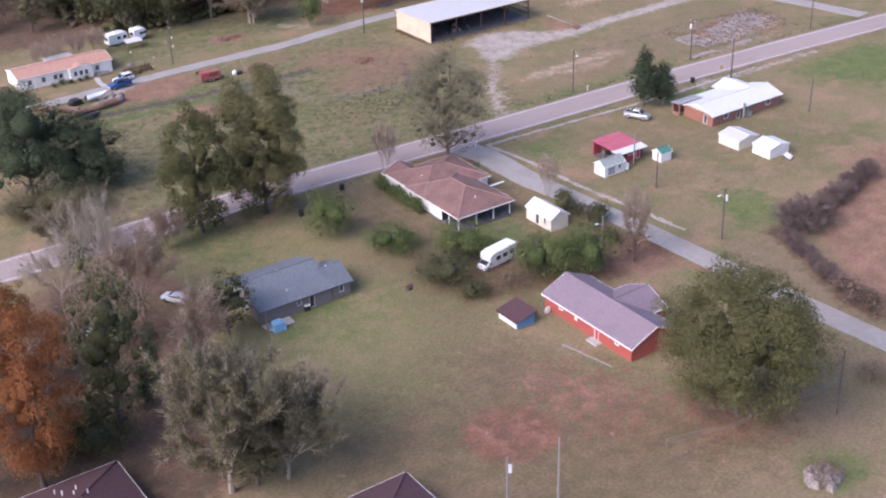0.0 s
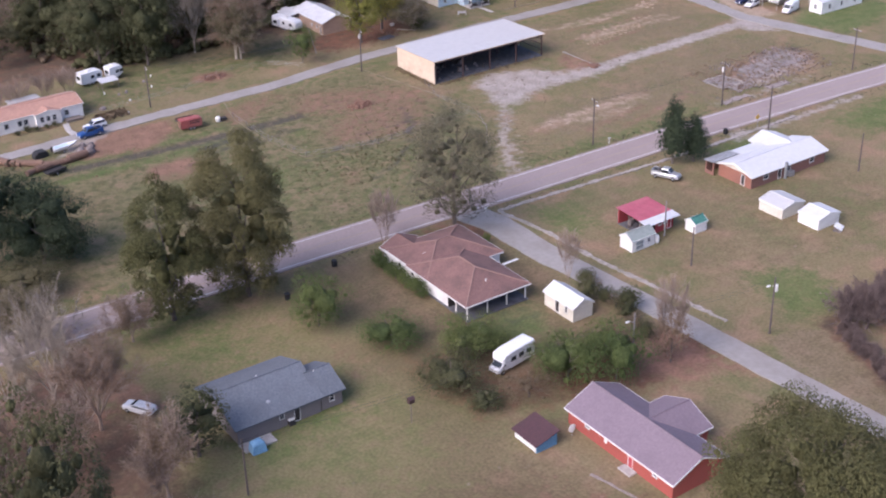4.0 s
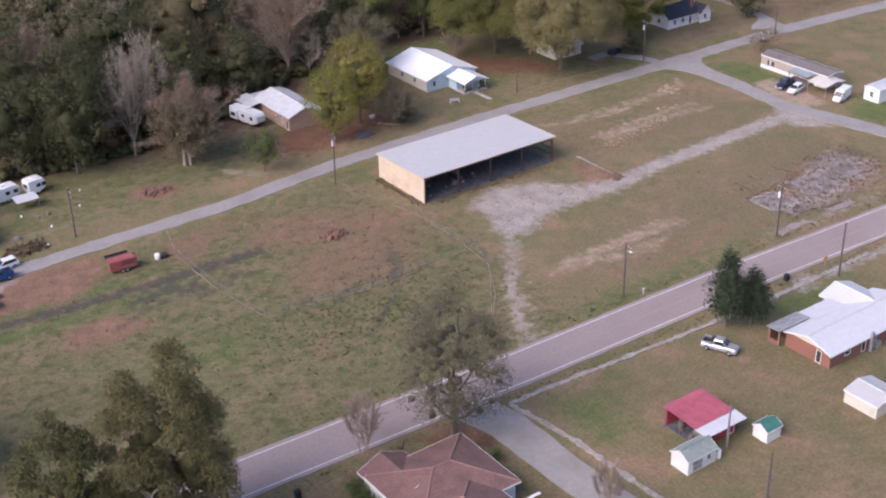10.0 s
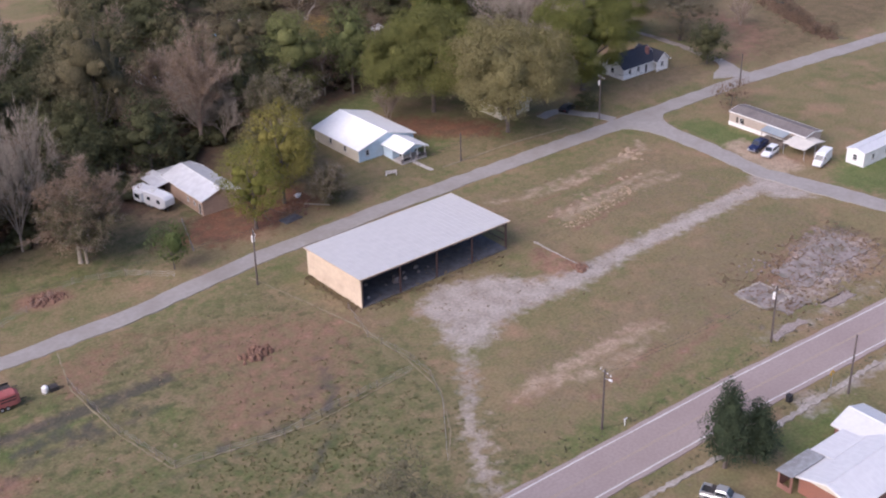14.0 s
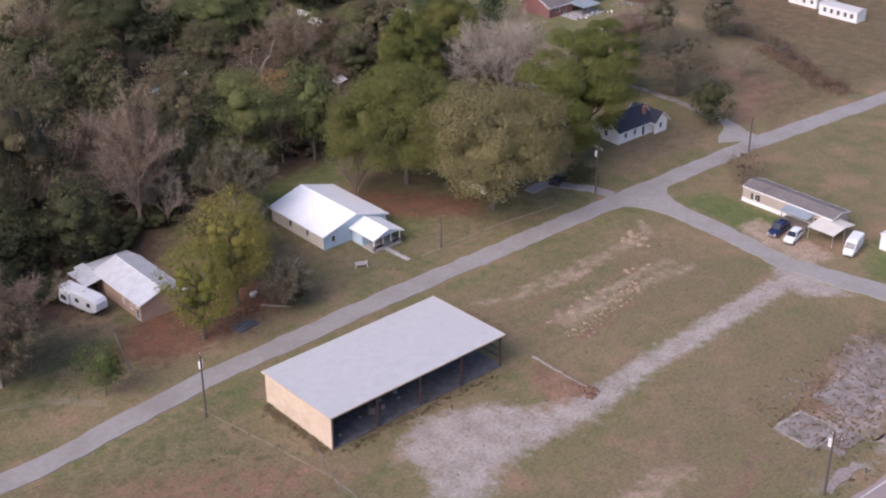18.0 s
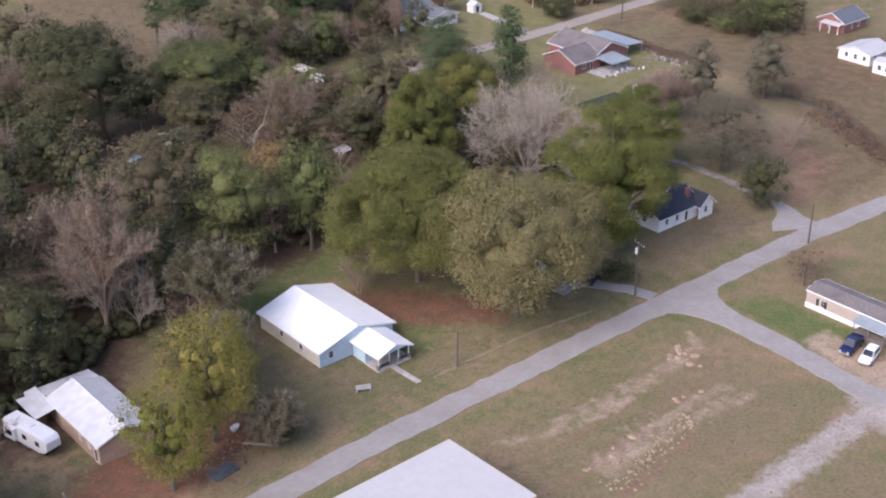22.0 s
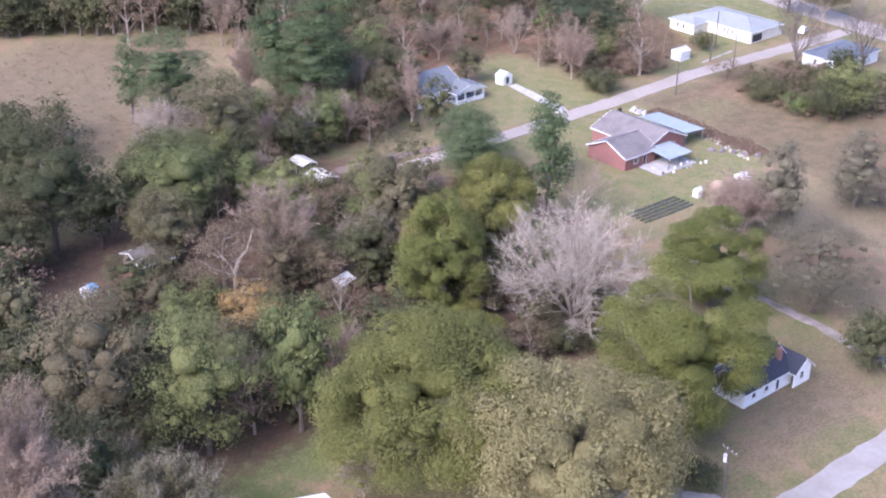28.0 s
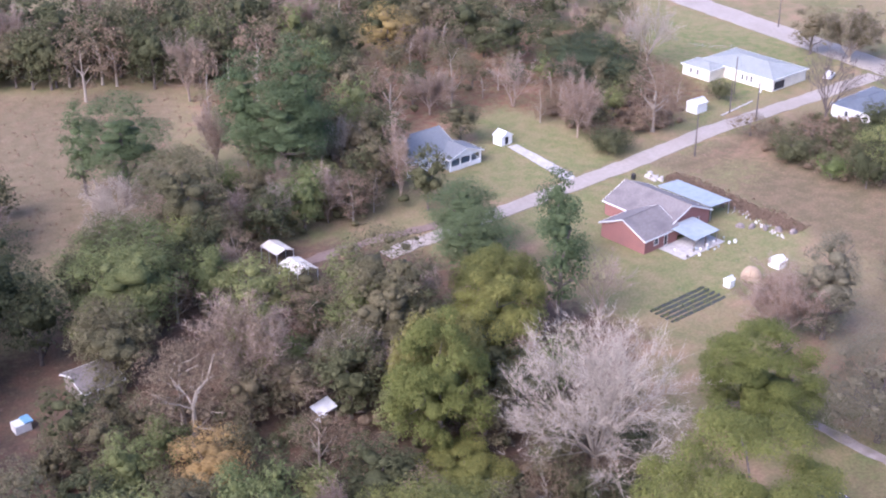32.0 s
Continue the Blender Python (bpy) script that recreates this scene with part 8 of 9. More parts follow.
def car(name, label, style, paint, at, turn):
    """A road vehicle of a style, its nose towards +x."""
    v = thing(name, label, {"pickup": "pickup truck", "suv": "car", "van": "van", "sedan": "car"}[style], (*at, 0), turn)
    if style == "pickup":
        part("body", shell([(-2.85, 0.85, 0.55, 0.95), (-2.8, 0.95, 0.45, 1.0), (0.95, 0.97, 0.4, 1.02), (1.2, 0.97, 0.4, 1.08), (2.55, 0.93, 0.42, 1.0), (2.8, 0.8, 0.5, 0.85)]), M[paint], v)
        part("cab", shell([(-0.95, 0.86, 1.0, 1.1), (-0.75, 0.78, 1.0, 1.78), (0.55, 0.76, 1.0, 1.8), (1.3, 0.86, 1.02, 1.12)]), M[paint], v)
        part("windscreen", Solid().add([(0.66, -0.66, 1.74), (0.66, 0.66, 1.74), (1.3, 0.76, 1.2), (1.3, -0.76, 1.2)], [(0, 3, 2, 1)]), M["glass"], v)
        for y in (-1, 1):
            part("side_window", Solid().add([(-0.6, y * 0.83, 1.68), (0.5, y * 0.82, 1.68), (1.0, y * 0.9, 1.2), (-0.75, y * 0.9, 1.2)], [(0, 1, 2, 3)]), M["glass"], v)
        part("rear_window", Solid().add([(-0.8, -0.62, 1.7), (-0.8, 0.62, 1.7), (-0.98, 0.68, 1.2), (-0.98, -0.68, 1.2)], [(0, 1, 2, 3)]), M["glass"], v)
        part("bed", Solid().box(-2.7, -1.0, -0.78, 0.78, 1.005, 1.06), M["tyre"], v, "dark open load bed")
        part("bed_rail", pierced([-2.82, -2.7, -1.0, -0.95], [-0.95, -0.8, 0.8, 0.95], [(-2.7, -1.0, -0.8, 0.8)], 0, 0.28), M[paint], v).matrix_basis = pose(0, 0, 1.03, 90, 0, 0)
        part("tool_box", Solid().box(-1.6, -1.1, -0.8, 0.8, 1.08, 1.42), M["dark"], v)
        xs, zt = (-1.85, 1.75), 0.38
    elif style == "van":
        part("body", shell([(-2.9, 0.9, 0.5, 2.3), (-2.8, 0.97, 0.4, 2.5), (0.9, 0.97, 0.4, 2.55), (1.5, 0.95, 0.4, 2.3), (2.2, 0.93, 0.4, 1.35), (2.8, 0.85, 0.42, 1.1), (2.95, 0.75, 0.5, 0.85)]), M[paint], v)
        part("windscreen", Solid().add([(1.55, -0.78, 2.24), (1.55, 0.78, 2.24), (2.2, 0.84, 1.4), (2.2, -0.84, 1.4)], [(0, 3, 2, 1)]), M["glass"], v)
        for y in (-1, 1):
            part("side_window", Solid().add([(0.7, y * 0.985, 1.95), (1.45, y * 0.965, 1.95), (1.9, y * 0.96, 1.4), (0.7, y * 0.985, 1.4)], [(0, 1, 2, 3)]), M["glass"], v)
        xs, zt = (-1.8, 1.9), 0.36
    else:
        tall = 1.78 if style == "suv" else 1.45
        part("body", shell([(-2.4, 0.8, 0.5, 0.95), (-2.3, 0.92, 0.4, 1.02), (1.0, 0.94, 0.36, 1.05), (2.1, 0.9, 0.38, 0.95), (2.4, 0.78, 0.45, 0.78)]), M[paint], v)
        part("cab", shell([(-2.2, 0.85, 1.0, 1.15), (-1.9, 0.76, 1.0, tall - 0.06), (0.2, 0.74, 1.0, tall), (1.1, 0.84, 1.02, 1.12)]), M[paint], v)
        part("windscreen", Solid().add([(0.3, -0.64, tall - 0.05), (0.3, 0.64, tall - 0.05), (1.12, 0.76, 1.15), (1.12, -0.76, 1.15)], [(0, 3, 2, 1)]), M["glass"], v)
        for y in (-1, 1):
            part("side_window", Solid().add([(-1.8, y * 0.815, tall - 0.14), (0.2, y * 0.8, tall - 0.1), (0.85, y * 0.885, 1.15), (-2.0, y * 0.885, 1.15)], [(0, 1, 2, 3)]), M["glass"], v)
        xs, zt = (-1.45, 1.5), 0.34
    if style == "pickup":
        v.matrix_basis = v.matrix_basis @ Matrix.Diagonal((0.94, 1.0, 1.14, 1))
    nose = {"pickup": 2.8, "van": 2.95, "suv": 2.4, "sedan": 2.4}[style]
    for y in (-0.62, 0.62):
        part("headlight", Solid().box(nose - 0.12, nose + 0.02, y - 0.16, y + 0.16, 0.68, 0.84), M["white"], v)
        part("tail_light", Solid().box(-nose - 0.03, -nose + 0.1, y - 0.1, y + 0.1, 0.75, 0.98), M["red"], v)
    part("bumper", Solid().box(nose - 0.1, nose + 0.08, -0.8, 0.8, 0.42, 0.6), M["zinc"], v)
    for x in xs:
        for y in (-0.86, 0.86):
            wheel(v, x, y, zt)
    return v


def camper(label, length, at, turn, slide=True, name="camper"):
    """A white travel trailer with a rounded front."""
    v = thing(name, label, "camper", (*at, 0), turn)
    hl = length / 2
    part("body", shell([(-hl, 1.15, 0.7, 2.9), (-hl + 0.15, 1.22, 0.55, 3.05), (hl - 1.6, 1.22, 0.55, 3.1), (hl - 0.5, 1.2, 0.9, 3.0), (hl, 1.1, 1.3, 2.5)]), M["car_white"], v)
    if slide:
        so = part("slide_out", Solid().box(-hl + 0.8, -hl + 3.0, -1.75, -1.22, 0.8, 2.6), M["car_white"], v)
        part("window", Solid().box(-hl + 1.2, -hl + 2.6, -1.765, -1.748, 1.4, 2.2), M["glass"], so)
    for x in (-hl * 0.1, hl * 0.5):
        part("window", Solid().box(x, x + 0.9, -1.236, -1.222, 1.5, 2.2), M["glass"], v)
    part("rear_window", Solid().box(-hl - 0.012, -hl + 0.002, -0.7, 0.7, 1.5, 2.3), M["glass"], v)
    part("roof_unit", Solid().box(-0.5, 0.5, -0.4, 0.4, 3.08, 3.32), M["white"], v)
    part("chassis", Solid().box(-hl + 0.2, hl - 0.6, -0.9, 0.9, 0.42, 0.56), M["dark"], v)
    for x in (-0.6, 0.25):
        for y in (-1.0, 1.0):
            wheel(v, x, y, 0.36, 0.22)
    part("jack", Solid().tube((hl - 0.9, 0, -0.1), (hl - 0.9, 0, 0.95), 0.06), M["zinc"], v)
    return v


car("pickup_truck", "silver extended-cab pickup truck parked on the grass", "pickup", "car_silver", (171.2, 179.6), -66)
car("pickup_truck", "blue pickup truck parked beside a white car", "pickup", "car_blue", (93.2, 266.4), 185)
car("car", "white estate car parked beside a blue pickup", "suv", "car_white", (95.6, 269.9), 190)
car("pickup_truck", "navy blue pickup truck on a sandy drive", "pickup", "car_navy", (260.9, 245.3), 190)
car("car", "white utility car parked on a sandy drive", "suv", "car_white", (260.5, 242.0), 193)
car("van", "white high-roofed delivery van on grass", "van", "car_white", (264.6, 232.9), 196)
car("car", "dark car under the trees by the cottage", "sedan", "car_dark", (247.4, 285.2), 20)
car("car", "dark car parked behind the far white house", "sedan", "car_dark", (421.9, 402.6), 100)
car("car", "white car parked beside the far road", "suv", "car_white", (425.6, 392.4), 20)
car("car", "dark car standing among bare trees", "sedan", "car_dark", (49.0, 166.5), -40)
camper("large white fifth-wheel camper beside the tan workshop", 9.0, (158.5, 302.0), -78)
camper("white travel trailer at the edge of the wood", 5.4, (104.6, 296.2), 10, False)
camper("small white travel trailer at the edge of the wood", 3.6, (110.4, 296.2), 10, False)
camper("white trailer standing inside the wood", 6.0, (188.5, 361.0), 5, False)
# motor home among the bushes
v = thing("motor_home", "white motor home parked among bushes", "motor home", (110.3, 147.2, 0), 190)
part("body", shell([(-3.6, 1.1, 0.6, 2.9), (-3.5, 1.2, 0.5, 3.05), (1.6, 1.2, 0.5, 3.1), (2.6, 1.15, 1.6, 2.9), (2.9, 1.0, 1.9, 2.5)]), M["car_white"], v)
part("cab", shell([(1.6, 1.0, 0.45, 1.9), (2.7, 0.98, 0.42, 1.7), (3.4, 0.95, 0.42, 1.15), (3.9, 0.85, 0.48, 1.0)]), M["car_white"], v)
part("windscreen", Solid().add([(2.75, -0.8, 1.68), (2.75, 0.8, 1.68), (3.42, 0.85, 1.18), (3.42, -0.85, 1.18)], [(0, 3, 2, 1)]), M["glass"], v)
for y in (-1, 1):
    part("side_window", Solid().box(1.9, 2.6, y * 1.01 - 0.01, y * 1.01 + 0.01, 1.15, 1.6), M["glass"], v)
    for x in (-2.8, -1.2, 0.4):
        part("side_window", Solid().box(x, x + 1.0, y * 1.21 - 0.01, y * 1.21 + 0.01, 1.5, 2.2), M["glass"], v)
for x in (-2.2, 2.9):
    for y in (-0.95, 0.95):
        wheel(v, x, y, 0.38)
# red stock trailer, flat trailer and boat
v = thing("stock_trailer", "faded red two-axle livestock trailer on grass", "trailer", (111.4, 257.4, 0), -4)
part("body", shell([(-2.3, 0.95, 0.5, 2.2), (1.9, 0.95, 0.5, 2.25), (2.35, 0.8, 0.6, 2.0)]), M["trailer_red"], v)
part("front_panel", Solid().box(-2.36, -2.31, -0.85, 0.85, 0.6, 2.1), M["soil"], v, "pale faded end panel")
for z in (1.3, 1.75):
    part("side_slot", Solid().box(-0.4, 1.8, -0.965, -0.95, z, z + 0.22), M["dark"], v)
part("roof_rim", Solid().box(-2.2, 1.9, -0.9, 0.9, 2.235, 2.28), M["trailer_red"], v)
for x in (-0.35, 0.45):
    for y in (-0.98, 0.98):
        wheel(v, x, y, 0.34, 0.2)
part("drawbar", Solid().box(2.2, 3.4, -0.06, 0.06, 0.5, 0.62), M["dark"], v)
for at, turn, lb in (((112.0, 261.0), -4, "dark flat utility trailer beside the stock trailer"), ((81.0, 252.9), 15, "grey flat utility trailer beside the log stack")):
    v = thing("flat_trailer", lb, "trailer", (*at, 0), turn)
    part("deck", Solid().box(-2.0, 2.0, -0.95, 0.95, 0.55, 0.66), M["dark"], v)
    for y in (-0.95, 0.9):
        part("side_rail", Solid().box(-2.0, 2.0, y, y + 0.05, 0.68, 0.98), M["dark"], v)
    for y in (-1.05, 1.05):
        wheel(v, -0.2, y, 0.32, 0.2)
    part("drawbar", Solid().box(2.0, 3.0, -0.05, 0.05, 0.52, 0.62), M["dark"], v)
v = thing("boat", "white open motor boat on a trailer", "boat", (86.4, 262.3, 0), 8)
part("hull", Solid().loft([[(-2.6, -0.85, 1.2), (-2.6, 0.85, 1.2), (-2.6, 0.6, 0.6), (-2.6, -0.6, 0.6)], [(0.6, -0.95, 1.25), (0.6, 0.95, 1.25), (0.6, 0.55, 0.6), (0.6, -0.55, 0.6)], [(2.6, -0.15, 1.45), (2.6, 0.15, 1.45), (2.5, 0.06, 1.0), (2.5, -0.06, 1.0)]]), M["car_white"], v)
part("cockpit", Solid().box(-2.2, 0.6, -0.6, 0.6, 1.245, 1.29), M["ltblue"], v)
part("engine", Solid().box(-3.0, -2.62, -0.2, 0.2, 0.6, 1.6), M["dark"], v)
for y in (-0.8, 0.8):
    wheel(v, -0.6, y, 0.28, 0.18)
v = thing("covered_machine", "machine under a dark cover beside the boat", "machine", (81.4, 262.5, 0), 10)
part("cover", shell([(-1.5, 0.7, -0.1, 0.8), (-0.8, 0.95, -0.1, 1.3), (0.9, 0.95, -0.1, 1.25), (1.5, 0.6, -0.1, 0.7)]), M["tyre"], v)
tank = thing("water_tank", "small white round tank beside a dark crate", "tank", (117.6, 257.3, 0))
part("drum", Solid().loft([[(math.cos(k) * r, math.sin(k) * r, z) for k in np.arange(0, 6.28, 0.52)] for r, z in ((0.42, -0.1), (0.5, 0.1), (0.5, 0.8), (0.3, 1.0), (0.1, 1.02))]), M["white"], tank)
part("crate", Solid().box(0.5, 1.8, -0.6, 0.5, -0.1, 0.6), M["dark"], tank)
c = house("canopy", "low white canopy on posts beside the trailers", 107, 291, "canopy")
plate(c, 104.8, 109.0, 289.4, 292.4, 1.9, 1.9, 2.1, 2.1, "metal_white", 0.06)
posts(c, [(105, 289.6), (108.8, 289.6), (105, 292.2), (108.8, 292.2)], 1.88, 0.05, "wood")
v = house("tarped_bin", "blue and white covered bin on bare soil", 214.6, 377.4, "bin")
piece(v, "box", 213.4, 215.6, 376.6, 378.4, -0.2, 1.2, "white")
piece(v, "cover", 214.7, 215.9, 376.5, 378.5, 1.21, 1.4, "tarp")
h = house("shack", "collapsed pale metal-roofed shack among trees", 246.8, 352.4, "shack")
plate(h, 245.4, 248.4, 351.2, 353.6, 2.0, 2.4, 2.9, 2.3, "metal_white", 0.06, 0.6)
plate(h, 244.9, 246.6, 350.6, 352.0, 1.4, 1.9, 1.7, 1.1, "metal_pale", 0.06)
posts(h, [(245.6, 351.4), (248.2, 351.4), (245.6, 353.4), (248.2, 353.4)], 2.0, 0.07, "wood")
piece(h, "wall", 245.7, 248.1, 353.2, 353.3, -0.2, 2.0, "wood")

# stack of long logs
logs = thing("log_stack", "two long rows of rusty brown round logs", "log stack", (79, 258, 0))
lr = random.Random(8)
for k in range(20):
    t_ = k / 19
    x, y = (-6 + 5 * t_ * 1.6, 6.0 - 7.0 * t_) if k % 2 else (-1.5 + 10.5 * t_, -2.6 + 1.4 * t_)
    r = lr.uniform(0.5, 0.85)
    an = lr.uniform(-0.3, 0.3) + (2.2 if k % 2 else 0.15)
    dx, dy = math.cos(an) * 1.5, math.sin(an) * 1.5
    part("log", Solid().tube((x - dx, y - dy, r * 0.85), (x + dx, y + dy, r * 0.9), r, r * 0.9, 9), M["log"], logs)
for x, y, s_ in ((88.8, 259.8, 0.8), (90.2, 258.4, 1.0), (88.2, 257.6, 0.9), (91.4, 261.2, 0.7), (90.0, 262.4, 0.6)):
    v = thing("scrap_heap", "dark heap of scrap beside the drive", "scrap", (x, y, 0), x * 37, "scrap by the drive")
    part("lump", Solid().loft([[(math.cos(a) * f * s_ * (1 + 0.2 * math.sin(3 * a)), math.sin(a) * f * s_, z * s_) for a in np.arange(0, 6.28, 0.8)] for f, z in ((1.1, -0.1), (1.0, 0.6), (0.5, 1.2))]), M["junk"], v)

# ---- poles and cables ----


def pole(label, x, y, height, arm=True, turn=0.0, mat="pole", drum=False, lean=0.0, lamp_arm=False):
    p = thing("utility_pole", label, "utility pole", (x, y, 0), turn, "utility poles")
    top = (lean, 0, height)
    part("shaft", Solid().tube((0, 0, -0.5), top, 0.17, 0.11, 8), M[mat], p)
    if arm:
        c_ = part("crossarm", Solid().box(lean - 1.2, lean + 1.2, -0.2, -0.11, height - 0.75, height - 0.6), M["wood"], p)
        for u in (-1.1, -0.4, 0.4, 1.1):
            part("insulator", Solid().tube((lean + u, -0.155, height - 0.6), (lean + u, -0.155, height - 0.38), 0.06, 0.04, 6), M["white"], c_)
    if drum:
        part("transformer", Solid().tube((lean * 0.8 + 0.38, 0, height - 2.4), (lean * 0.8 + 0.38, 0, height - 1.4), 0.27, sides=10), M["white"], p, "pale grey transformer drum")
    if lamp_arm:
        l_ = part("lamp_arm", Solid().tube((lean * 0.8, 0, height - 1.5), (lean * 0.8 - 1.1, 0, height - 1.0), 0.04), M["zinc"], p)
        part("lamp_head", Solid().box(lean * 0.8 - 1.6, lean * 0.8 - 1.05, -0.14, 0.14, height - 1.1, height - 0.94), M["white"], l_)
    return (x, y, height)


A = "dark timber utility pole with crossarm"
high = [pole(A, 170.8, 199.7, 9.6, True, 80, lamp_arm=True), pole(A, 205.4, 198.8, 9.6, True, 80, drum=True), pole(A, 243.3, 196.0, 9.6, True, 80)]
back = [pole(A, 109.6, 273.9, 9.4, True, 80, "pole"), pole("dark timber pole with pale transformer and crossarm", 157.0, 264.1, 10.2, True, 70, drum=True, lean=-0.5), pole("dark timber pole with a white transformer", 249.1, 277.3, 9.8, True, 80, drum=True), pole("thin dark timber pole beside the back road", 286.1, 270.2, 7.5, False)]
pole("plain dark timber pole in a field", 202.6, 183.4, 9.5, False)
pole("slim dark timber pole on grass", 201.2, 160.0, 7.5, False)
side = [pole("dark timber pole with a lamp arm beside the lane", 145.4, 130.8, 9.5, False, 0, lamp_arm=True, drum=True), pole("bleached timber pole beside red leaf litter", 123.3, 136.2, 9.0, False, 0, "pole_pale", lamp_arm=True), pole("dark timber pole near the grey house", 66.4, 143.5, 8.5, False)]
pole("slim dark timber pole near the small sheds", 151.0, 152.6, 7.0, False)
pole("thin timber pole with a lamp beside the red shed", 154.9, 162.9, 6.5, False, 0, "pole_pale")
pole("plain dark timber pole beside the field", 120.6, 85.9, 10.0, False)
pole("leaning bleached pole by the workshop", 155.2, 281.6, 6.5, False, 0, "pole_pale", lean=-1.6)
pole("slim pale pole before the white-roofed house", 213.4, 279.9, 6.0, False, 0, "pole")
near = [pole("grey timber pole with a pale transformer", 74.3, 97.5, 7.0, False, 0, "pole_pale", drum=True), pole("tall grey timber pole near the edge", 79.6, 94.2, 9.5, False, 0, "pole_pale")]
village = [pole("timber pole beside the far street", 361.6, 381.3, 9.0, False, 0), pole("timber pole with transformer beside the far street", 387.8, 385.6, 9.0, False, 0, drum=True), pole("timber pole by the far white house", 398.8, 400.0, 9.0, False)]
pole("timber pole in the far garden", 387.9, 392.8, 7.5, False)
pole("tall timber pole beyond the far road", 452.1, 426.3, 10, True)


def cables(label, tops, sag=0.7):
    run = thing("overhead_cable", label, "cable", (tops[0][0], tops[0][1], 0))
    ox, oy = tops[0][:2]
    for (x0, y0, h0), (x1, y1, h1) in zip(tops, tops[1:]):
        for off in (-0.35, 0.35):
            pts = [Vector((x0 + (x1 - x0) * t_ - ox, y0 + (y1 - y0) * t_ + off - oy, h0 + (h1 - h0) * t_ - 0.4 - 4 * sag * t_ * (1 - t_))) for t_ in np.linspace(0, 1, 12)]
            s = Solid()
            s.loft([[p + Vector((0, 0, 0.014)), p + Vector((0, 0.014, -0.01)), p + Vector((0, -0.014, -0.01))] for p in pts])
            part("wire", s, M["cable"], run)


cables("pair of thin dark wires along the highway", high)
cables("pair of thin dark wires along the back road", back)
cables("pair of thin dark wires along the far street", village)
cables("pair of thin dark wires across the lane", side)

lampost = thing("bird_house", "dark gabled bird house on a post in the lawn", "bird house", (91.0, 144.0, 0))
part("post", Solid().tube((0, 0, -0.3), (0, 0, 3.2), 0.07), M["wood"], lampost)
part("box", Solid().box(-0.4, 0.4, -0.35, 0.35, 3.2, 3.8), M["steel_red"], lampost)
part("roof", Solid().loft([[(-0.5, -0.45, 3.8), (-0.5, 0.45, 3.8), (-0.5, 0, 4.15)], [(0.5, -0.45, 3.8), (0.5, 0.45, 3.8), (0.5, 0, 4.15)]]), M["steel_red"], lampost)

# ---- fences, kerbs and road furniture ----


def fence(label, pts, gap=3.0, wires=3, h=1.25):
    f = thing("wire_fence", label, "fence", (pts[0][0], pts[0][1], 0))
    ox, oy = pts[0]
    post_me = Solid().tube((0, 0, -0.35), (0, 0, h), 0.06, 0.05, 6).mesh("post", M["wood"])
    for (x0, y0), (x1, y1) in zip(pts, pts[1:]):
        n = max(1, int(math.hypot(x1 - x0, y1 - y0) / gap))
        for k in range(n):
            part("post", post_me, None, f).location = (x0 + (x1 - x0) * k / n - ox, y0 + (y1 - y0) * k / n - oy, 0)
        for w_ in range(wires):
            z = 0.35 + w_ * 0.38
            part("wire", Solid().tube((x0 - ox, y0 - oy, z), (x1 - ox, y1 - oy, z), 0.012, sides=3), M["zinc"], f)
    return f


fence("sagging wire fence on timber posts across the pasture", [(120.9, 257.0), (121.1, 241.4), (123.2, 229.6), (137.7, 226.2), (147.3, 227.2), (160.6, 227.5)])
fence("wire fence on timber posts round the barn yard", [(163.6, 248.0), (161.0, 239.2), (161.9, 230.0), (161.4, 224.6), (158.6, 218.4), (150.6, 207.6)])
fence("old wire fence on timber posts along the back road", [(96, 277.0), (120, 278.6), (134, 284), (142, 281), (148, 274.8)], 4.0)
fence("wire fence on timber posts beside the tilled field", [(97.7, 94.3), (107.4, 91.8), (126.2, 90.4)], 3.5)
fence("low white rail fence behind the far house", [(420, 431), (424, 425), (428, 421)], 1.5, 2, 1.0)

for nm, pts in (("kerb_north", [(138.3, 187.6), (149, 187.2), (173, 185.7), (188, 185.1), (212.6, 185.4)]), ("kerb_lane", [(138.3, 187.4), (140.0, 177.0), (140.4, 162.4), (141.6, 151.2), (143.0, 137.0)])):
    tagged(new(nm, ribbon(pts, [0.95, 0.7, 0.9, 0.75], 0.1, 0.26, 0.7, 41).mesh(nm, M["kerb"])), "broken pale concrete drain kerb in the grass", "kerb", kind="structure")
tagged(new("kerb_yard", ribbon([(200.8, 245.2), (200.6, 238), (200.8, 232.4)], 0.35, 0.22, 0.1, 0.9, 42).mesh("kerb_yard", M["kerb"])), "low pale concrete edge beside the gravel yard", "kerb", kind="structure")
tagged(new("kerb_walk", ribbon([(208.9, 280.0), (222, 280), (230.4, 279.6), (240.3, 278.4)], 0.4, 0.05, 0.18, 0.9, 43).mesh("kerb_walk", M["trail"])), "narrow pale concrete edging along the road verge", "kerb", kind="structure")
tagged(new("kerb_far", ribbon([(385, 392.8), (398, 394.2)], 0.4, 0.1, 0.08, 0.9, 44).mesh("kerb_far", M["concrete"])), "pale concrete edging by the far street", "kerb", kind="structure")
ds = thing("road_sign", "yellow diamond road sign with plain face", "road sign", (202.2, 186.0, 0), 180)
part("post", Solid().box(-0.03, 0.03, -0.03, 0.03, -0.3, 2.6), M["zinc"], ds)
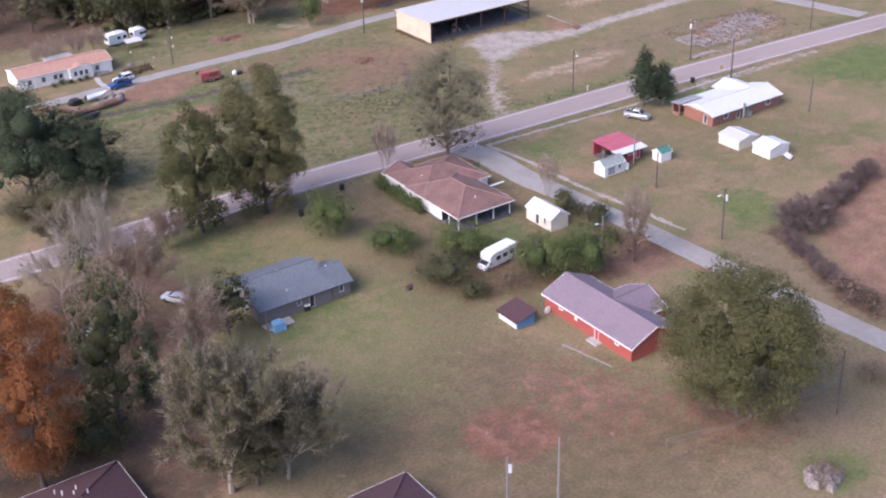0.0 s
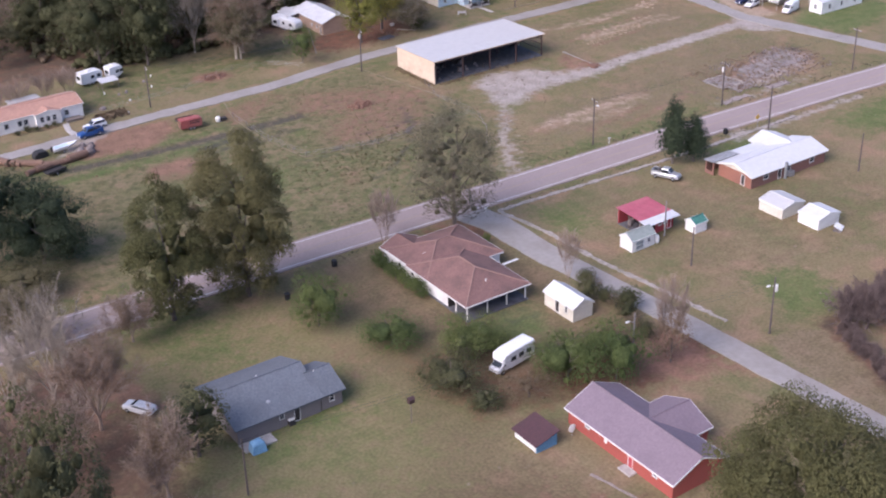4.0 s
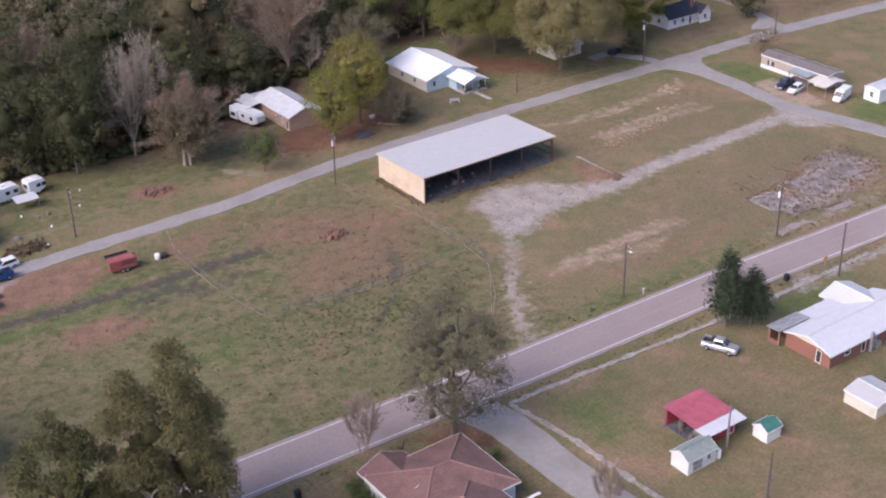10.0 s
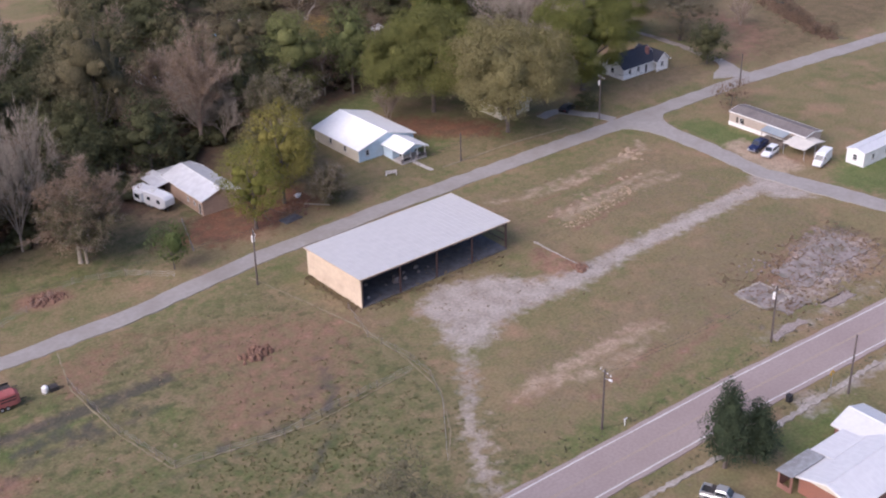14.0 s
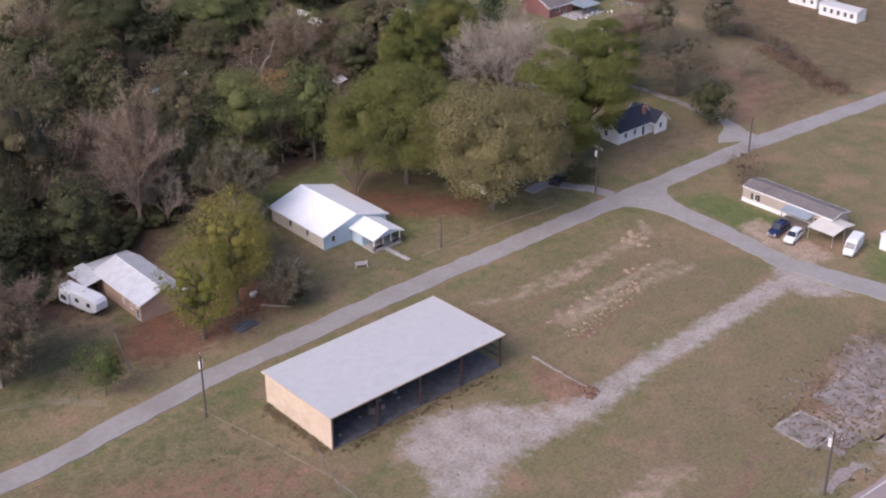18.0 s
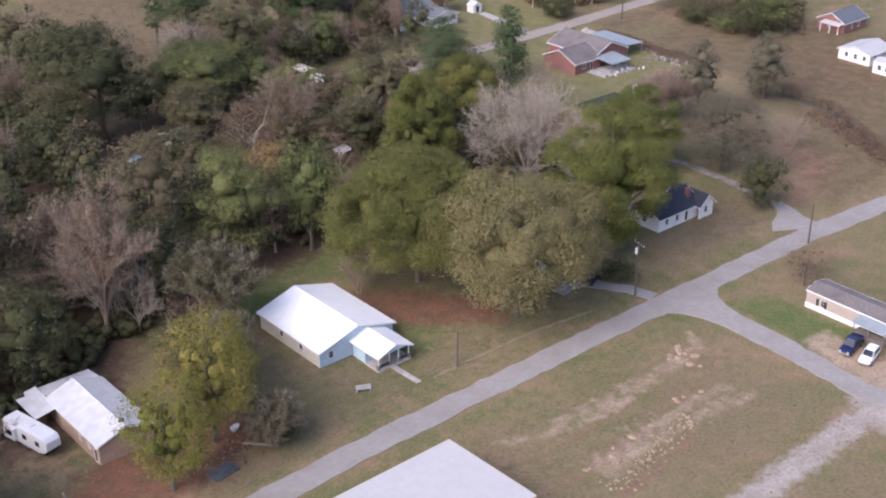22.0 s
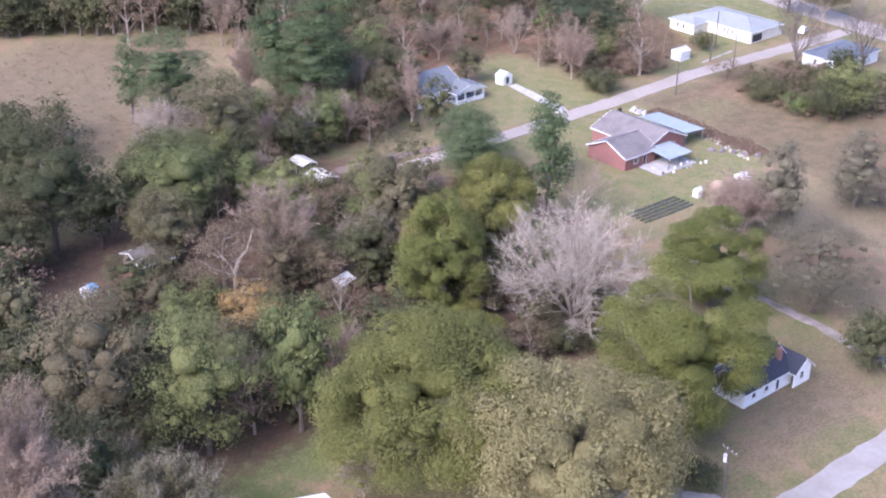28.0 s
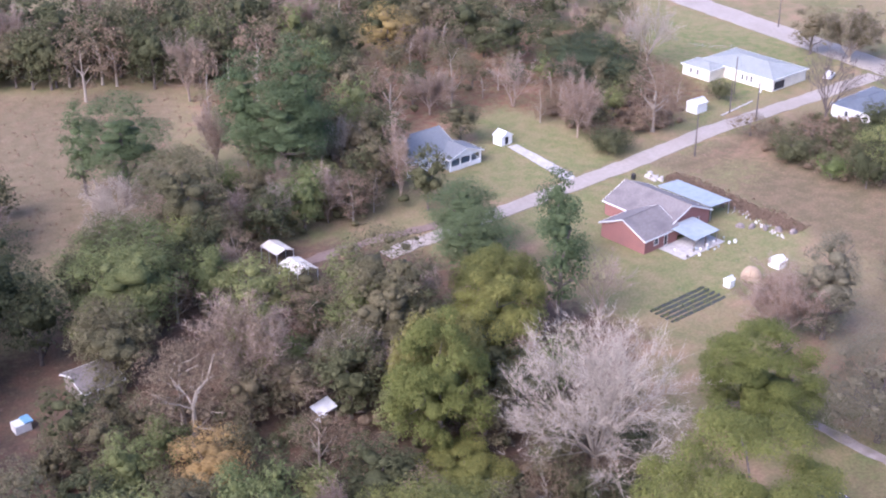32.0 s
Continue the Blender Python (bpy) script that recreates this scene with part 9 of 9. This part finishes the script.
part("plate", Solid().add([(0, -0.06, 1.6), (0.62, -0.06, 2.22), (0, -0.06, 2.84), (-0.62, -0.06, 2.22), (0, -0.035, 1.6), (0.62, -0.035, 2.22), (0, -0.035, 2.84), (-0.62, -0.035, 2.22)], [(0, 1, 2, 3), (7, 6, 5, 4), (0, 4, 5, 1), (1, 5, 6, 2), (2, 6, 7, 3), (3, 7, 4, 0)]), surface("yellow_sign_face", (0.72, 0.42, 0.03), (0.66, 0.38, 0.03), 2.0, 0.5), ds)
for x, y, mt, lb in ((173.8, 198.4, "white", "white marker post on the verge"), (136.2, 188.5, "white", "white road name sign on a post"), (104.9, 187.9, "tyre", "dark wheeled bin beside the road"), (194.9, 187.6, "tyre", "dark wheeled bin by the drive"), (93.5, 183.0, "tyre", "dark wheeled bin on the lawn"), (343.0, 381.5, "tyre", "dark wheeled bin by the far street")):
    v = thing("wheeled_bin" if mt == "tyre" else "marker_post", lb, "bin" if mt == "tyre" else "marker", (x, y, 0))
    if mt == "tyre":
        part("tub", shell([(-0.35, 0.3, -0.05, 0.95), (0.35, 0.34, -0.05, 1.0)]), M["tyre"], v)
        part("lid", Solid().box(-0.4, 0.4, -0.37, 0.37, 1.005, 1.07), M["tyre"], v)
    else:
        part("stake", Solid().box(-0.05, 0.05, -0.05, 0.05, -0.2, 1.1), M["white"], v)
        part("board", Solid().box(-0.35, 0.35, -0.08, -0.055, 0.9, 1.15), M["white"], v)

# ruined floor slabs by the highway
for k, (x0, x1, y0, y1) in enumerate(((212.4, 218.4, 205.2, 211.2), (213.6, 219.8, 202.0, 205.4), (222.5, 231.0, 205.0, 212.4), (231.2, 240.4, 206.2, 213.6), (220.2, 226.6, 198.9, 200.9), (206.4, 214.0, 198.5, 200.1))):
    rr = np.random.RandomState(90 + k)
    out = []
    for (ax, ay), (bx, by) in zip(((x0, y0), (x1, y0), (x1, y1), (x0, y1)), ((x1, y0), (x1, y1), (x0, y1), (x0, y0))):
        n = 6
        out += [(ax + (bx - ax) * t_ / n + rr.uniform(-0.4, 0.4), ay + (by - ay) * t_ / n + rr.uniform(-0.4, 0.4), 0.05) for t_ in range(n)]
    tagged(new("broken_slab", Solid().slab(out, 0.3).mesh("broken_slab", M["old_slab" if k < 4 else "rubble"])), "cracked remains of a concrete floor slab in grass", "slab", kind="structure")


def scatter(name, label, n, spot, size, mat, seed, category="rubble", flat=0.5):
    """Many small rough lumps over a stretch of ground, joined as stuff."""
    rg = np.random.RandomState(seed)
    s = Solid()
    while n > 0:
        x, y = spot(rg)
        r = size * rg.uniform(0.4, 1.5)
        a0 = rg.uniform(0, 6.28)
        base = [(x + r * math.cos(a0 + k * 1.26) * rg.uniform(0.7, 1.2), y + r * math.sin(a0 + k * 1.26) * rg.uniform(0.7, 1.2), -0.12) for k in range(5)]
        top = [(x + (px - x) * 0.6, y + (py - y) * 0.6, r * flat * rg.uniform(0.6, 1.3)) for px, py, _ in base]
        s.loft([base, top])
        n -= 1
    return tagged(new(name, s.mesh(name, mat)), label, category, kind="stuff")


scatter("rubble", "broken pale concrete rubble among weeds", 300, lambda r: (r.uniform(219, 244), r.uniform(201, 217)), 0.24, M["rubble"], 51)
scatter("sand_piles", "low pale heaps of sand on the field", 12, lambda r: [(206 + 30 * u, 250 + 4.5 * u + r.normal() * 0.7) for u in (r.uniform(),)][0], 0.45, M["sand"], 52, "sand", 0.12)
scatter("sand_heaps", "small pale heaps of sand near the junction", 14, lambda r: (r.normal(241, 1.6), r.normal(260.5, 1.2)), 0.6, M["sand"], 53, "sand", 0.12)
scatter("soil_row", "row of pale dug soil clods", 130, lambda r: [(209 + 20 * u, 245.5 + 3.6 * u + r.normal() * 0.9) for u in (r.uniform(),)][0], 0.22, M["sand"], 54, "soil", 0.4)
scatter("spoil_heap", "rusty earth heap in the pasture", 130, lambda r: (r.normal(145.6, 1.1), r.normal(246.2, 0.8)), 0.34, M["soil"], 55, "soil", 1.3)
scatter("soil_bank", "dark heap of dug soil at the end of the yard edging", 80, lambda r: (r.normal(200.2, 0.7), r.normal(233.4, 0.8)), 0.32, M["soil"], 75, "soil", 0.9)
scatter("brush_pile", "grey-brown pile of cut brush", 60, lambda r: (r.normal(108.2, 0.9), r.normal(78.2, 0.8)), 0.8, M["junk"], 56, "brush", 0.9)
scatter("yard_scrap", "scattered red-brown scrap on leaf litter", 50, lambda r: (r.normal(177.5, 2.2), r.normal(284.2, 2.2)), 0.28, M["soil"], 57, "scrap", 0.5)
pale = thing("felled_log", "pale bleached log on leaf litter", "log", (181.0, 282.2, 0), -50)
part("trunk", Solid().tube((-2.4, 0, 0.12), (2.4, 0.2, 0.16), 0.2, 0.12, 8), M["bark_pale"], pale)
slabp = thing("concrete_pad", "dark small concrete pad by the road", "pad", (174.2, 280.6, 0), 8)
part("slab", Solid().box(-1.9, 1.9, -1.1, 1.1, -0.15, 0.12), M["slab"], slabp)
trough = thing("bath_tub", "white tub on red leaf litter", "tub", (180.4, 287.6, 0), 20)
part("tub", Solid().loft([[(math.cos(a) * f, math.sin(a) * f * 0.6, z) for a in np.arange(0, 6.28, 0.6)] for f, z in ((0.6, -0.1), (0.8, 0.4), (0.85, 0.45))]), M["white"], trough)


def tufts(name, label, n, spot, size, leaf, seed):
    """Grass and weed tufts as loose blades, joined as stuff."""
    rg = np.random.RandomState(seed)
    p = np.array([spot(rg) for _ in range(n)])
    c = np.concatenate([p, np.full((n, 1), 0.05)], 1)
    tri = leaves(rg, c, size * rg.uniform(0.5, 1.5, n), 9, size * 0.55, 0.5, 0.7)
    return tagged(new(name, loose_mesh(name, tri, LEAF[leaf])), label, "weeds", kind="stuff")


tufts("pasture_weeds", "dark green weed tufts in the pasture", 420, lambda r: (r.uniform(92, 160), r.uniform(203, 262)), 0.2, "olive", 61)
tufts("dense_weeds", "dense dark weed tufts in wet pasture", 520, lambda r: (r.normal(138, 10), r.normal(220, 6)), 0.2, "olive", 62)
tufts("dry_weeds", "dry straw-coloured weed tufts", 1000, lambda r: (r.uniform(60, 250), r.uniform(202, 262)), 0.22, "straw", 63)
tufts("verge_weeds", "rough green grass tufts along the verges", 800, lambda r: [(x, float(np.interp(x, [p[0] for p in HIGHWAY], [p[1] for p in HIGHWAY])) + r.choice([-1, 1]) * (5.0 + abs(r.normal()) * 1.2)) for x in (r.uniform(60, 260),)][0], 0.2, "sage", 64)
tufts("far_weeds", "tall dry weeds in the far field", 800, lambda r: (r.uniform(228, 300), r.uniform(424, 505)), 0.32, "straw", 66)
tufts("hedge_weeds", "rusty scrub along the field edge", 1500, lambda r: [(349.5 + r.normal() * 1.3 - 1.5 * u, 378 - 32 * u) for u in (r.uniform(),)][0], 0.4, "rust", 67)
tufts("creek_scrub", "dark scrub along the winding creek", 700, lambda r: [(341 - 13 * u + r.normal() * 1.4, 307 - 31 * u + r.normal() * 0.8) for u in (r.uniform(),)][0], 0.38, "rust", 68)
tufts("barn_weeds", "weeds and small shrubs round the barn", 260, lambda r: [(164.4 + r.normal() * 0.5, 247 + 14 * u) if r.uniform() < 0.5 else (166 + 28 * u, 245.6 + r.normal() * 0.6) for u in (r.uniform(),)][0], 0.26, "straw", 70)

# small things in the yard beyond the back road
for x, y in ((117.3, 291.7), (114.7, 285.1), (107.6, 280.2), (104.5, 273.6), (104.6, 287.5)):
    v = thing("bucket", "small white plastic bucket on rough grass", "bucket", (x, y, 0), x * 7, "buckets in the yard")
    part("tub", Solid().loft([[(math.cos(a) * r_, math.sin(a) * r_, z) for a in np.arange(0, 6.28, 0.63)] for r_, z in ((0.15, -0.06), (0.19, 0.34), (0.2, 0.36))]), M["white"], v)
for x, y, s_ in ((108.9, 285.6, 0.5), (107.0, 285.2, 0.4), (100.9, 279.1, 0.7), (114.7, 289.5, 0.5)):
    v = thing("yard_scrap_heap", "dark heap of scrap on rough grass", "scrap", (x, y, 0), y * 9, "scrap heaps in the yard")
    part("lump", Solid().loft([[(math.cos(a) * s_ * f, math.sin(a) * s_ * f * 0.7, z) for a in np.arange(0, 6.28, 0.9)] for f, z in ((1.2, -0.08), (1.0, s_ * 0.5), (0.4, s_ * 0.9))]), M["junk"], v)
scatter("earth_mound", "rusty brown heap of earth and brush in the yard", 90, lambda r: (r.normal(128.4, 1.4), r.normal(282.6, 1.0)), 0.36, M["soil"], 58, "soil", 0.9)
tufts("brush_mound", "brown brush mound beside the back road", 160, lambda r: (r.normal(100.4, 1.4), r.normal(274.6, 0.6)), 0.8, "rust", 71)
lid = thing("trailer_lid", "white lid leaning on dark junk beside the shed", "lid", (179.6, 146.6, 0), 25)
part("panel", Solid().slab([(-0.9, -0.7, 0.35), (0.9, -0.7, 0.35), (0.9, 0.7, 0.95), (-0.9, 0.7, 0.95)], 0.08), M["white"], lid)
part("base", Solid().box(-1.0, 1.2, -0.6, 0.7, -0.1, 0.25), M["junk"], lid)
car("car", "white car parked under bare trees", "sedan", "car_white", (62.7, 168.4), 120)
walk_pad = tagged(new("pavement_entry", ribbon([(91.6, 276.2), (90.8, 272.5), (90.9, 269.5)], 1.3, 0.03, 0.1, 0.9, 34).mesh("pavement_entry", M["concrete"])), "pale concrete path to the mobile home", "path", kind="structure")
scatter("yard_clutter", "pale clutter strewn along the hedge", 46, lambda r: [(346.5 + r.normal() * 0.7 - 3.0 * u, 360 - 14 * u) for u in (r.uniform(),)][0], 0.24, M["concrete"], 59, "clutter", 0.8)
scatter("pale_rubbish", "pale rubbish heap behind the brick house", 24, lambda r: (r.normal(346.8, 0.7), r.normal(379.6, 1.6)), 0.5, M["concrete"], 60, "rubbish", 0.8)
rim = tagged(new("kerb_slab", ribbon([(212.3, 205.1), (218.5, 205.1), (218.5, 211.3), (212.3, 211.3), (212.3, 205.4)], 0.45, 0.09, 0.22, 0.7, 45).mesh("kerb_slab", M["kerb"])), "pale broken rim round an old floor slab", "kerb", kind="structure")
tufts("ruin_weeds", "brown weeds over the ruined floor", 240, lambda r: (r.uniform(213, 246), r.uniform(202, 218)), 0.3, "rust", 72)
tufts("ruin_grass", "dry grass in the cracks of the ruined floor", 420, lambda r: (r.uniform(212, 244), r.uniform(200, 214)), 0.24, "straw", 73)
bed = thing("garden_bed", "dark ridged vegetable bed in the lawn", "garden bed", (311, 341.4, 0), -1)
for k in range(5):
    part("ridge", Solid().loft([[(x, -2.2 + k * 1.1 - w_, -0.1), (x, -2.2 + k * 1.1, 0.24 + 0.05 * math.sin(x * 2 + k)), (x, -2.2 + k * 1.1 + w_, -0.1)] for x, w_ in zip(np.arange(-6.5, 6.6, 1.3), [0.3, 0.42, 0.38, 0.44, 0.4, 0.45, 0.38, 0.43, 0.4, 0.36, 0.3])]), M["bed"], bed)
tufts("bed_plants", "dark green plants on the garden bed", 260, lambda r: (311 + r.uniform(-6.3, 6.3), 341.4 - 2.2 + 1.1 * r.randint(0, 5) + r.normal() * 0.12), 0.22, "garden", 74)
